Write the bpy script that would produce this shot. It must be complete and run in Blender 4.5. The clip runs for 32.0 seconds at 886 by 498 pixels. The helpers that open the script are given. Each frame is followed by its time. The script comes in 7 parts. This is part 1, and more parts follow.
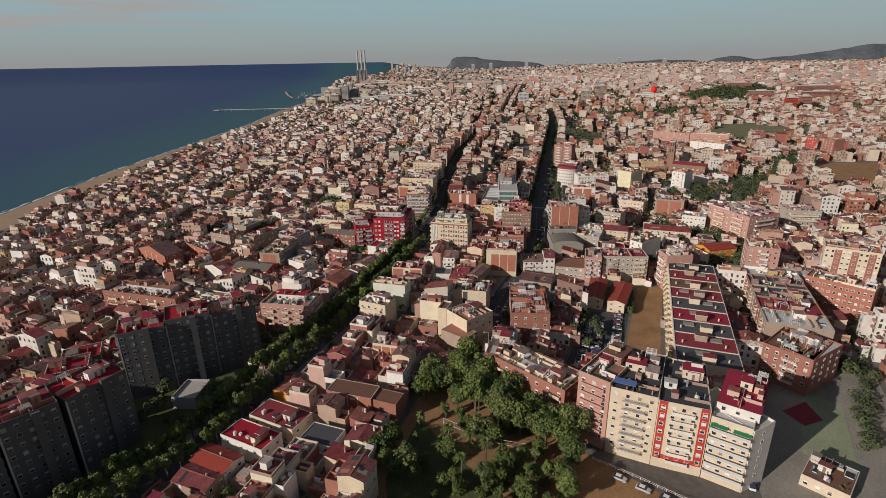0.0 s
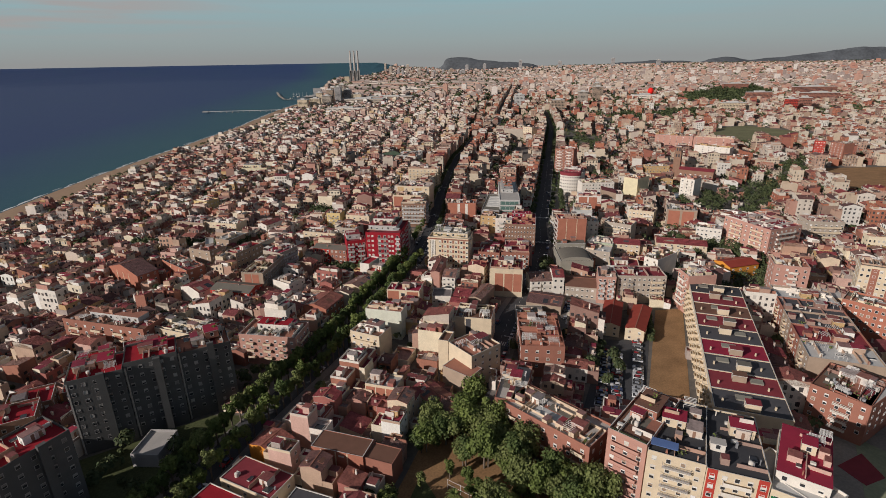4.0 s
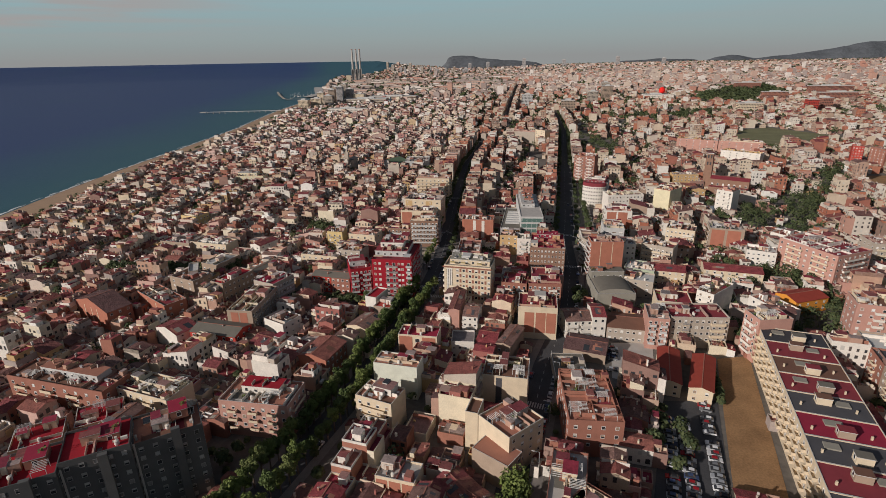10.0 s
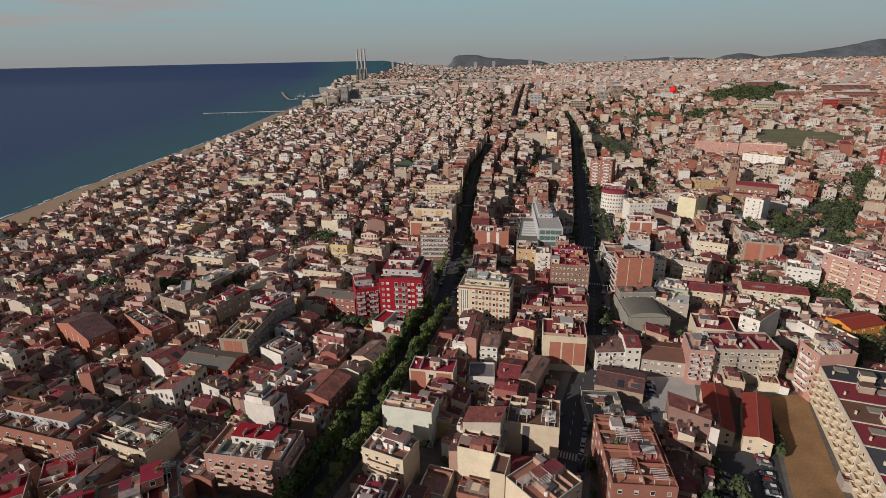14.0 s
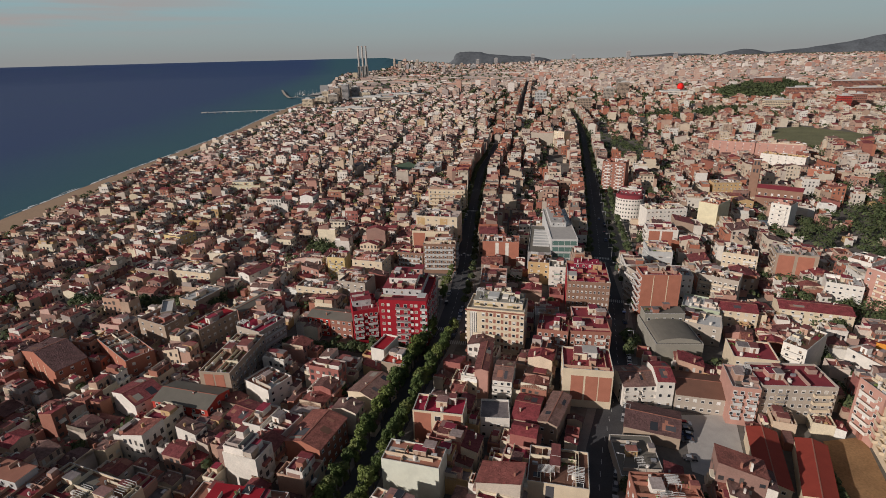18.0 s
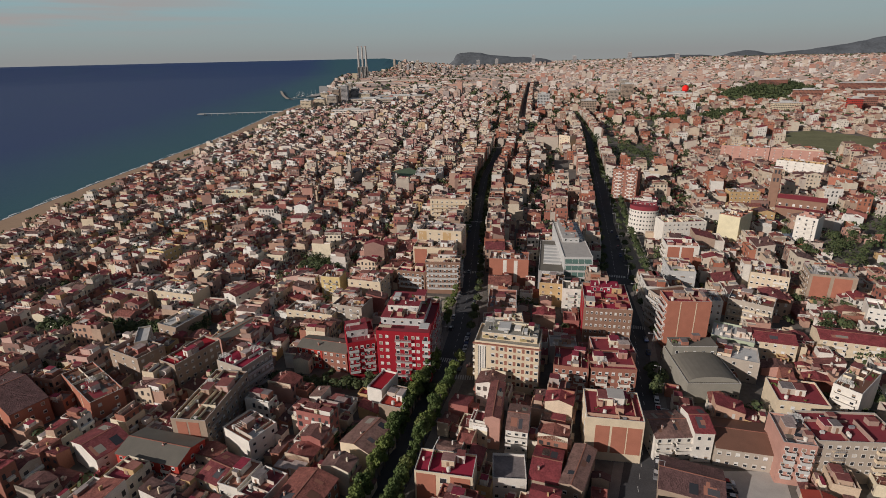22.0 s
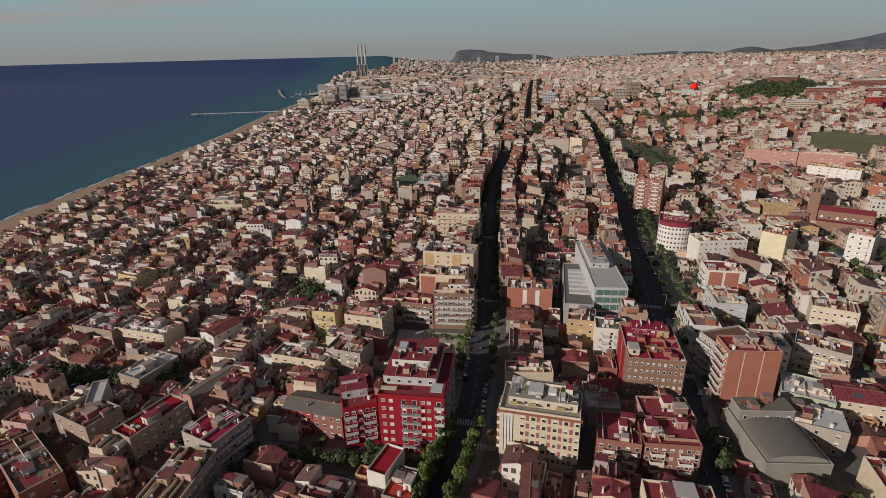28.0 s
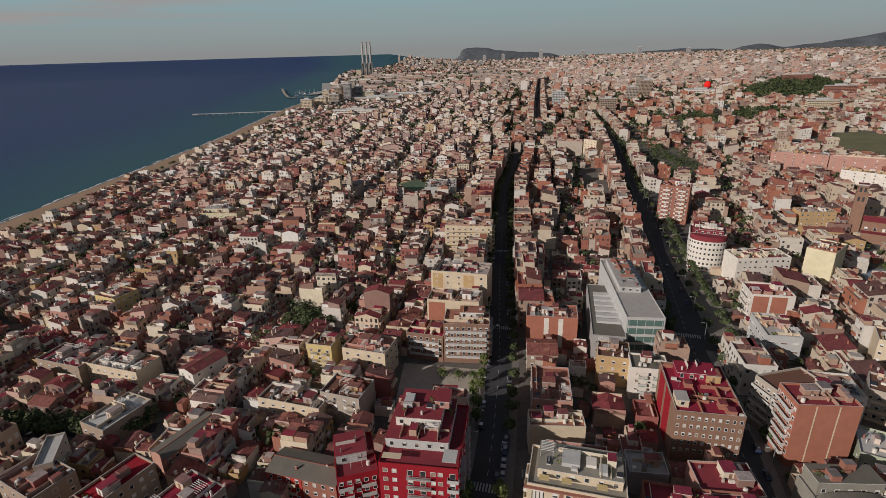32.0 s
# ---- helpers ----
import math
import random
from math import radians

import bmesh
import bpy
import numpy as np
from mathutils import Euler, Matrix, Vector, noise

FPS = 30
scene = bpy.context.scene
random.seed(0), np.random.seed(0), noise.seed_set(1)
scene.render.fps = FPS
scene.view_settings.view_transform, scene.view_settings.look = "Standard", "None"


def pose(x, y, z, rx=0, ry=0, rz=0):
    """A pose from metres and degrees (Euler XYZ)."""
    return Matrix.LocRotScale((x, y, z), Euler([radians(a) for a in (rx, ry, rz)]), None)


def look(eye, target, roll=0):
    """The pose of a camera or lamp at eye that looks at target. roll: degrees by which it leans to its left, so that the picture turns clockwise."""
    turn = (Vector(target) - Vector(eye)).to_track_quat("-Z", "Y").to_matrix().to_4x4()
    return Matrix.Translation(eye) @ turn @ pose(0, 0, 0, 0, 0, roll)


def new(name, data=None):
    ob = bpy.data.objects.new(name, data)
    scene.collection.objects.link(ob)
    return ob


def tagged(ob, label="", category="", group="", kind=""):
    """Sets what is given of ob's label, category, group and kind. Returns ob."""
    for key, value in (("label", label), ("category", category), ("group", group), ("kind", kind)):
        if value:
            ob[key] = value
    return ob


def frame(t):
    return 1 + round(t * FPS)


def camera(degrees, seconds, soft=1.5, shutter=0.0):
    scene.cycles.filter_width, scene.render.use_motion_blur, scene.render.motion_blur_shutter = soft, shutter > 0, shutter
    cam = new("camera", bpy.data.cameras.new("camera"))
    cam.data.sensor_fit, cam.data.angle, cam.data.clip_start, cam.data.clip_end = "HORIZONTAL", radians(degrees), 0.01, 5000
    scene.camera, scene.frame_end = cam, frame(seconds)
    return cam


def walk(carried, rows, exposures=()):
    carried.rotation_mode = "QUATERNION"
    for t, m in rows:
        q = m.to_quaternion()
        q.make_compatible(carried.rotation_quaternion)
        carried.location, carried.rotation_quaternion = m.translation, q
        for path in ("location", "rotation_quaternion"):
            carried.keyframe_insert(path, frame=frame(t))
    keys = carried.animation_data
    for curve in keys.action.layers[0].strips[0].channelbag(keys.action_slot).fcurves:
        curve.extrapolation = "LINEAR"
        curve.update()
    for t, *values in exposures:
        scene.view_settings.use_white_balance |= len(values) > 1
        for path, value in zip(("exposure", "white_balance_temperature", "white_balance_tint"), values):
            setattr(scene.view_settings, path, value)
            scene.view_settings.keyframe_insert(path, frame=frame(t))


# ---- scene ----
cam = camera(80.5, 32.0, soft=0.7)
PATH = [
    (0, (1.11, -5.34, 120.13), (22.58, 181.34, 51.64), -0.94),
    (1, (1.18, 1.30, 120.11), (23.25, 187.90, 51.62), -0.91),
    (2, (1.45, 8.08, 120.22), (24.52, 194.54, 51.69), -0.89),
    (3, (1.56, 15.00, 120.36), (25.17, 201.42, 51.87), -0.91),
    (3.5, (1.61, 18.64, 120.40), (25.38, 205.09, 52.06), -0.87),
    (5.5, (1.39, 33.95, 120.68), (25.44, 220.28, 52.09), -0.98),
    (6, (1.28, 37.96, 120.68), (25.30, 224.29, 52.08), -1.02),
    (7, (0.91, 45.98, 120.71), (24.83, 232.27, 51.98), -0.97),
    (8, (0.38, 53.58, 120.90), (24.08, 239.87, 52.10), -0.87),
    (9, (-0.15, 60.74, 121.24), (23.37, 247.04, 52.38), -0.86),
    (10, (-0.92, 67.53, 121.66), (22.22, 253.85, 52.75), -0.93),
    (11, (-1.42, 74.17, 121.93), (21.16, 260.52, 52.93), -0.93),
    (12, (-1.74, 80.66, 121.99), (20.22, 267.13, 53.09), -0.99),
    (13, (-2.05, 87.22, 122.10), (19.75, 273.67, 53.09), -0.96),
    (14, (-2.00, 93.61, 122.15), (19.28, 280.08, 53.04), -1.10),
    (14.5, (-1.87, 96.82, 122.13), (19.32, 283.30, 53.01), -1.18),
    (16.5, (-1.26, 109.66, 121.82), (19.53, 296.02, 52.24), -1.30),
    (17, (-1.08, 112.96, 121.87), (19.62, 299.24, 52.07), -1.33),
    (18, (-0.67, 119.45, 122.04), (19.72, 305.66, 51.98), -1.35),
    (19, (0.01, 125.74, 122.23), (20.09, 312.07, 52.38), -1.45),
    (20, (0.28, 131.98, 122.55), (20.47, 318.26, 52.59), -1.39),
    (21, (0.43, 138.40, 122.75), (20.72, 324.66, 52.80), -1.26),
    (22, (0.27, 144.94, 122.83), (20.77, 331.21, 52.96), -1.22),
    (23, (0.13, 151.41, 122.87), (20.68, 337.69, 53.03), -1.19),
    (24, (0.08, 158.09, 123.12), (20.77, 344.31, 53.18), -1.13),
    (25, (-0.01, 164.99, 123.25), (20.81, 351.14, 53.15), -1.15),
    (25.5, (-0.09, 168.50, 123.29), (20.72, 354.63, 53.12), -1.22),
    (27.5, (-0.25, 182.29, 123.53), (20.40, 368.26, 52.88), -1.32),
    (28, (-0.16, 185.99, 123.54), (20.32, 371.93, 52.79), -1.36),
    (29, (-0.00, 193.54, 123.35), (19.90, 379.44, 52.32), -1.38),
    (30, (0.17, 201.28, 123.32), (19.52, 387.16, 52.09), -1.46),
    (31, (0.50, 209.04, 123.21), (19.25, 394.95, 51.89), -1.52),
    (32, (1.04, 216.87, 123.13), (19.51, 402.83, 51.85), -1.55),
]
walk(cam, [(t, look(eye, target, roll)) for t, eye, target, roll in PATH], [(0, 0.02), (14, -0.03), (24, -0.08), (32, -0.16)])

# ---- world and sun ----
SUN_EL, SUN_AZ = 22.0, 243.0
world = bpy.data.worlds.new("world")
scene.world = world
world.use_nodes = True
wn, wl = world.node_tree.nodes, world.node_tree.links
sky = wn.new("ShaderNodeTexSky")
sky.sky_type, sky.sun_disc = "NISHITA", False
sky.sun_elevation, sky.sun_rotation = radians(SUN_EL), radians(SUN_AZ)
sky.air_density, sky.dust_density, sky.ozone_density = 1.0, 1.5, 1.0
# a hazy morning: the clear sky is veiled by thin grey haze, with faint streaks of cloud
coord, sep, veil = wn.new("ShaderNodeTexCoord"), wn.new("ShaderNodeSeparateXYZ"), wn.new("ShaderNodeValToRGB")
wl.new(coord.outputs["Generated"], sep.inputs[0])
wl.new(sep.outputs["Z"], veil.inputs[0])
SKY = 0.055
for k, (at_, c) in enumerate(((0.0, (0.29, 0.30, 0.30)), (0.03, (0.30, 0.355, 0.36)), (0.09, (0.285, 0.42, 0.455)), (0.20, (0.115, 0.155, 0.215)), (1.0, (0.032, 0.046, 0.08)))):
    e = veil.color_ramp.elements[k] if k < 2 else veil.color_ramp.elements.new(at_)
    e.position, e.color = at_, (*c, 1)
stretch, puffs, thin = wn.new("ShaderNodeMapping"), wn.new("ShaderNodeTexNoise"), wn.new("ShaderNodeMapRange")
stretch.inputs["Scale"].default_value = (2.2, 2.2, 38.0)
puffs.inputs["Scale"].default_value, puffs.inputs["Detail"].default_value = 1.6, 7
thin.inputs["From Min"].default_value, thin.inputs["From Max"].default_value, thin.inputs["To Max"].default_value = 0.41, 0.62, 0.95
wl.new(coord.outputs["Generated"], stretch.inputs[0])
wl.new(stretch.outputs[0], puffs.inputs["Vector"])
wl.new(puffs.outputs["Fac"], thin.inputs["Value"])
cloud, haze, gain = wn.new("ShaderNodeMix"), wn.new("ShaderNodeMix"), wn.new("ShaderNodeVectorMath")
cloud.data_type = haze.data_type = "RGBA"
bank, low, wide = wn.new("ShaderNodeMath"), wn.new("ShaderNodeMapRange"), wn.new("ShaderNodeMath")
low.interpolation_type = "SMOOTHSTEP"
low.inputs["From Min"].default_value, low.inputs["From Max"].default_value, low.inputs["To Max"].default_value = -0.1, -0.45, 0.85
wl.new(sep.outputs["X"], low.inputs["Value"])      # more cloud out over the sea
wide.operation, bank.operation = "ADD", "MULTIPLY"
wide.inputs[1].default_value = 0.15
wl.new(low.outputs[0], wide.inputs[0])
wl.new(thin.outputs[0], bank.inputs[0])
wl.new(wide.outputs[0], bank.inputs[1])
high, deck_of_cloud = wn.new("ShaderNodeMapRange"), wn.new("ShaderNodeMath")
high.interpolation_type = "SMOOTHSTEP"
high.inputs["From Min"].default_value, high.inputs["From Max"].default_value, high.inputs["To Min"].default_value = 0.03, 0.06, 0.12
wl.new(sep.outputs["Z"], high.inputs["Value"])
deck_of_cloud.operation = "MULTIPLY"
wl.new(bank.outputs[0], deck_of_cloud.inputs[0])
wl.new(high.outputs[0], deck_of_cloud.inputs[1])
wl.new(deck_of_cloud.outputs[0], cloud.inputs["Factor"])
wl.new(veil.outputs[0], cloud.inputs[6])
cloud.inputs[7].default_value = (0.37, 0.34, 0.335, 1)
gain.operation = "SCALE"
gain.inputs["Scale"].default_value = 1 / SKY
wl.new(cloud.outputs[2], gain.inputs[0])
haze.inputs["Factor"].default_value = 0.95
wl.new(sky.outputs[0], haze.inputs[6])
wl.new(gain.outputs[0], haze.inputs[7])
wl.new(haze.outputs[2], wn["Background"].inputs[0])
wn["Background"].inputs[1].default_value = SKY
sun_data = bpy.data.lights.new("sun", "SUN")
sun_data.energy, sun_data.angle, sun_data.color = 4.0, radians(0.53), (1.0, 0.925, 0.87)
sun = new("sun", sun_data)
az, el = radians(SUN_AZ), radians(SUN_EL)
to_sun = Vector((math.sin(az) * math.cos(el), math.cos(az) * math.cos(el), math.sin(el)))
sun.matrix_world = look(to_sun * 300, (0, 0, 0))

# ---- materials ----
def nodes_of(name):
    m = bpy.data.materials.new(name)
    m.use_nodes = True
    nt = m.node_tree
    return m, nt.nodes, nt.links, nt.nodes["Principled BSDF"]


def surface(name, cols, rough=0.85, spread=0.18, scale=0.35, fine=6.0, bump=0.0, metal=0.0, vary="object", stripes=None):
    """A material whose base colour is one of cols (by object or by loose piece), stained at two scales."""
    m, n, l, b = nodes_of(name)
    if vary == "object":
        src = n.new("ShaderNodeObjectInfo").outputs["Random"]
    else:
        src = n.new("ShaderNodeNewGeometry").outputs["Random Per Island"]
    ramp = n.new("ShaderNodeValToRGB")
    ramp.color_ramp.interpolation = "CONSTANT"
    el_ = ramp.color_ramp.elements
    while len(el_) < len(cols):
        el_.new(0.5)
    for i, c in enumerate(cols):
        el_[i].position = i / len(cols)
        el_[i].color = (*c, 1)
    l.new(src, ramp.inputs[0])
    geo = n.new("ShaderNodeNewGeometry")
    big, small = n.new("ShaderNodeTexNoise"), n.new("ShaderNodeTexNoise")
    for t_, s in ((big, scale), (small, fine)):
        t_.inputs["Scale"].default_value = s
        t_.inputs["Detail"].default_value = 4
        l.new(geo.outputs["Position"], t_.inputs["Vector"])
    add = n.new("ShaderNodeMath")
    add.operation = "ADD"
    l.new(big.outputs["Fac"], add.inputs[0])
    l.new(small.outputs["Fac"], add.inputs[1])
    rng = n.new("ShaderNodeMapRange")
    rng.inputs["From Min"].default_value, rng.inputs["From Max"].default_value = 0.6, 1.4
    rng.inputs["To Min"].default_value, rng.inputs["To Max"].default_value = 1 - spread, 1 + spread
    l.new(add.outputs[0], rng.inputs["Value"])
    mul = n.new("ShaderNodeVectorMath")
    mul.operation = "SCALE"
    l.new(ramp.outputs[0], mul.inputs[0])
    l.new(rng.outputs[0], mul.inputs["Scale"])
    l.new(mul.outputs[0], b.inputs["Base Color"])
    b.inputs["Roughness"].default_value = rough
    b.inputs["Metallic"].default_value = metal
    b.inputs["Specular IOR Level"].default_value = 0.25
    if bump or stripes:
        bp = n.new("ShaderNodeBump")
        bp.inputs["Strength"].default_value = bump or 0.5
        bp.inputs["Distance"].default_value = 0.08
        if stripes:
            w = n.new("ShaderNodeTexWave")
            w.inputs["Scale"].default_value = stripes
            w.inputs["Distortion"].default_value = 0.6
            l.new(geo.outputs["Position"], w.inputs["Vector"])
            l.new(w.outputs["Fac"], bp.inputs["Height"])
        else:
            l.new(small.outputs["Fac"], bp.inputs["Height"])
        l.new(bp.outputs[0], b.inputs["Normal"])
    return m


WHITE, CREAM, BEIGE = (0.66, 0.61, 0.54), (0.60, 0.49, 0.35), (0.34, 0.255, 0.19)
OCHRE, PINK, GREY = (0.48, 0.32, 0.16), (0.44, 0.24, 0.19), (0.33, 0.31, 0.30)
BRICK, RUST, RED = (0.33, 0.145, 0.10), (0.30, 0.13, 0.092), (0.30, 0.07, 0.05)
WALLS = [WHITE, CREAM, (0.43, 0.30, 0.22), (0.64, 0.59, 0.52), (0.33, 0.22, 0.18), BRICK, (0.54, 0.35, 0.29), (0.66, 0.58, 0.45), PINK, (0.56, 0.43, 0.31), (0.75, 0.72, 0.66), (0.35, 0.29, 0.26), BRICK,
         (0.62, 0.49, 0.36), (0.27, 0.16, 0.13), (0.73, 0.66, 0.58), (0.47, 0.40, 0.33), RUST, (0.66, 0.57, 0.42), (0.45, 0.28, 0.20), (0.60, 0.54, 0.48), OCHRE, (0.32, 0.12, 0.10), (0.58, 0.48, 0.40), (0.39, 0.24, 0.18)]
FLATS = [(0.589, 0.534, 0.460), (0.552, 0.460, 0.350), (0.460, 0.359, 0.267), (0.331, 0.124, 0.078), (0.607, 0.570, 0.515), (0.405, 0.267, 0.202), (0.506, 0.405, 0.304), (0.304, 0.120, 0.087), (0.552, 0.488, 0.414), (0.423, 0.239, 0.184),
         (0.350, 0.248, 0.184), (0.368, 0.147, 0.092), (0.460, 0.386, 0.322), (0.267, 0.175, 0.138), (0.515, 0.442, 0.350)]
ROOFS = [(0.170, 0.063, 0.056), (0.220, 0.072, 0.060), (0.140, 0.069, 0.061), (0.250, 0.092, 0.072), (0.160, 0.092, 0.079), (0.220, 0.046, 0.050), (0.200, 0.115, 0.096), (0.190, 0.051, 0.053), (0.120, 0.064, 0.060)]
DECKS = [(0.260, 0.032, 0.053), (0.190, 0.064, 0.060), (0.240, 0.083, 0.072), (0.200, 0.028, 0.048), (0.250, 0.138, 0.125), (0.180, 0.041, 0.048),
         (0.360, 0.294, 0.269), (0.180, 0.152, 0.149), (0.200, 0.064, 0.060), (0.270, 0.115, 0.091), (0.300, 0.230, 0.211)]
M = {}
for key in ("object", "island"):
    s = "" if key == "object" else "_far"
    M["wall" + s] = surface("plaster" + s, WALLS, 0.9, 0.17, 0.25, 2.2, vary=key)
    M["tile" + s] = surface("clay_tile" + s, ROOFS, 0.85, 0.5, 0.45, 1.6, vary=key, stripes=2.2)
    M["deck" + s] = surface("terrace_tile" + s, DECKS, 0.8, 0.38, 0.3, 1.4, vary=key)
one = lambda name, c, rough=0.85, spread=0.15, **k: surface(name, [c], rough, spread, **k)
for key, c in dict(white=WHITE, cream=CREAM, beige=BEIGE, ochre=OCHRE, pink=PINK, grey=GREY, brick=BRICK, rust=RUST,
                   yellow=(0.58, 0.44, 0.21), orange=(0.37, 0.145, 0.095), redpaint=(0.30, 0.012, 0.022), redpaint_b=(0.42, 0.05, 0.035),
                   magenta=(0.27, 0.02, 0.045), maroon=(0.22, 0.035, 0.045), redsheet=(0.27, 0.045, 0.03), darkroof=(0.075, 0.072, 0.078), pitch=(0.05, 0.05, 0.055),
                   brown=(0.16, 0.08, 0.055), olive=(0.15, 0.135, 0.112), weathered=(0.26, 0.24, 0.20), palegreen=(0.38, 0.42, 0.30), palegreen_wall=(0.60, 0.60, 0.50), paleyellow=(0.62, 0.55, 0.37), greenroof=(0.13, 0.18, 0.11), court=(0.22, 0.26, 0.30), concrete=(0.40, 0.37, 0.34), slab=(0.50, 0.48, 0.45),
                   # greyflat: concrete with the towers' shade mixed into its grey
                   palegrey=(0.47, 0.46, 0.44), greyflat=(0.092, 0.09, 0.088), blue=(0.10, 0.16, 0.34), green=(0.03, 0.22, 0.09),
                   darkbrick=(0.25, 0.145, 0.10), stone=(0.39, 0.33, 0.27), redsign=(0.75, 0.02, 0.015), hotpink=(0.55, 0.03, 0.14), orangewall=(0.62, 0.25, 0.04)).items():
    M[key] = one(key, c)
M["asphalt"] = one("asphalt", (0.062, 0.061, 0.064), 0.9, 0.25, scale=0.15, fine=2.0)
M["pavement"] = one("pavement_slabs", (0.19, 0.17, 0.155), 0.9, 0.2, scale=0.4, fine=3.0)
M["earth"] = one("dry_earth", (0.27, 0.155, 0.075), 0.95, 0.35, scale=0.12, fine=1.5, bump=0.4)
M["turf"] = one("faded_turf", (0.25, 0.27, 0.17), 0.95, 0.25, scale=0.1, fine=1.0)
M["worn"] = one("worn_asphalt", (0.25, 0.225, 0.19), 0.95, 0.3, scale=0.1, fine=1.2)
M["meadow"] = one("dry_meadow", (0.16, 0.155, 0.08), 0.95, 0.4, scale=0.03, fine=0.4)
M["grass"] = one("grass", (0.075, 0.085, 0.035), 0.95, 0.5, scale=0.08, fine=1.2, bump=0.5)
M["town"] = one("town_ground", (0.135, 0.12, 0.105), 0.95, 0.35, scale=0.03, fine=0.5)
M["sand"] = one("sand", (0.32, 0.215, 0.14), 0.95, 0.15, scale=0.05, fine=0.6)
M["foam"] = one("sea_foam", (0.62, 0.63, 0.62), 0.8, 0.3, scale=0.3, fine=2.0)
M["paint"] = one("road_paint", (0.42, 0.42, 0.40), 0.7, 0.2)
M["leaf"] = surface("leaves", [(0.10, 0.13, 0.032), (0.125, 0.155, 0.04), (0.075, 0.105, 0.03), (0.13, 0.15, 0.048)], 0.7, 0.45, 0.25, 2.5)
M["leaf_far"] = surface("leaves_far", [(0.065, 0.08, 0.032), (0.08, 0.095, 0.038), (0.05, 0.07, 0.03)], 0.8, 0.4, 0.1, 1.0, vary="island")
M["bark"] = one("bark", (0.14, 0.11, 0.085), 0.95, 0.3)
M["frame"] = one("window_frame", (0.62, 0.60, 0.57), 0.6, 0.1)
M["blind"] = surface("roller_blind", [(0.66, 0.63, 0.57), (0.55, 0.50, 0.43), (0.70, 0.68, 0.65), (0.30, 0.22, 0.16)], 0.6, 0.1)
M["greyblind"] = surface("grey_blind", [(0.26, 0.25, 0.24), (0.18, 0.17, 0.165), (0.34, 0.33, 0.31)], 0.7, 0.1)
M["rail"] = one("railing", (0.30, 0.28, 0.27), 0.6, 0.15)
M["tyre"] = one("rubber", (0.02, 0.02, 0.02), 0.8, 0.1)
M["metal"] = one("galvanised_metal", (0.45, 0.45, 0.46), 0.45, 0.15, metal=0.6)
M["carpaint"] = surface("car_paint", [(0.65, 0.65, 0.66), (0.03, 0.03, 0.035), (0.30, 0.31, 0.33), (0.72, 0.72, 0.72), (0.05, 0.07, 0.14),
                                      (0.30, 0.015, 0.02), (0.16, 0.165, 0.175), (0.45, 0.45, 0.46)], 0.3, 0.05)


def glass(name, c):
    m, n, l, b = nodes_of(name)
    b.inputs["Base Color"].default_value = (*c, 1)
    b.inputs["Roughness"].default_value = 0.08
    b.inputs["Specular IOR Level"].default_value = 0.6
    return m


M["glass"] = glass("window_glass", (0.035, 0.036, 0.04))
M["greenglass"] = glass("green_glass", (0.10, 0.17, 0.15))


def sea_material():
    m, n, l, b = nodes_of("sea_water")
    geo = n.new("ShaderNodeNewGeometry")
    sep = n.new("ShaderNodeSeparateXYZ")
    l.new(geo.outputs["Position"], sep.inputs[0])
    # shallow water off the beach is greener than the open sea
    rng = n.new("ShaderNodeMapRange")
    rng.inputs["From Min"].default_value, rng.inputs["From Max"].default_value = -560, -320
    l.new(sep.outputs["X"], rng.inputs["Value"])
    ns = n.new("ShaderNodeTexNoise")
    ns.inputs["Scale"].default_value, ns.inputs["Detail"].default_value = 0.004, 5
    l.new(geo.outputs["Position"], ns.inputs["Vector"])
    add = n.new("ShaderNodeMath")
    add.operation = "MULTIPLY_ADD"
    add.inputs[1].default_value = 0.7
    l.new(ns.outputs["Fac"], add.inputs[0])
    sub = n.new("ShaderNodeMath")
    sub.operation = "SUBTRACT"
    sub.inputs[1].default_value = 0.35
    l.new(rng.outputs[0], add.inputs[2])
    l.new(add.outputs[0], sub.inputs[0])
    ramp = n.new("ShaderNodeValToRGB")
    e = ramp.color_ramp.elements
    e[0].color, e[1].color = (0.036, 0.062, 0.145, 1), (0.042, 0.105, 0.130, 1)
    l.new(sub.outputs[0], ramp.inputs[0])
    l.new(ramp.outputs[0], b.inputs["Base Color"])
    b.inputs["Roughness"].default_value = 0.5
    b.inputs["Specular IOR Level"].default_value = 0.06
    wv = n.new("ShaderNodeTexNoise")
    wv.inputs["Scale"].default_value, wv.inputs["Detail"].default_value = 0.25, 6
    l.new(geo.outputs["Position"], wv.inputs["Vector"])
    bp = n.new("ShaderNodeBump")
    bp.inputs["Strength"].default_value, bp.inputs["Distance"].default_value = 0.5, 0.5
    l.new(wv.outputs["Fac"], bp.inputs["Height"])
    l.new(bp.outputs[0], b.inputs["Normal"])
    return m


M["sea"] = sea_material()

# ---- plan: shore, streets, ground ----
def table(rows):
    xs, ys = zip(*rows)
    return lambda v: float(np.interp(v, xs, ys))


shore = table([(-900, -330), (300, -332), (564, -330), (737, -315), (922, -291), (1129, -266), (1522, -246), (2034, -178), (2600, -225),
               (3300, -250), (3800, -230), (4200, -60), (4500, 90), (4900, 190), (5200, 260)])
turn_of = table([(100, 31), (200, 29), (280, 25), (340, 19), (450, 15.5), (700, 14), (1200, 14), (6000, 14)])


lift_of = table([(-2, 1.0), (0.015, 1.0), (0.07, 0.5), (0.12, 0.32), (0.32, 0.32), (0.5, 0.40), (0.63, 0.42), (2, 0.42)])


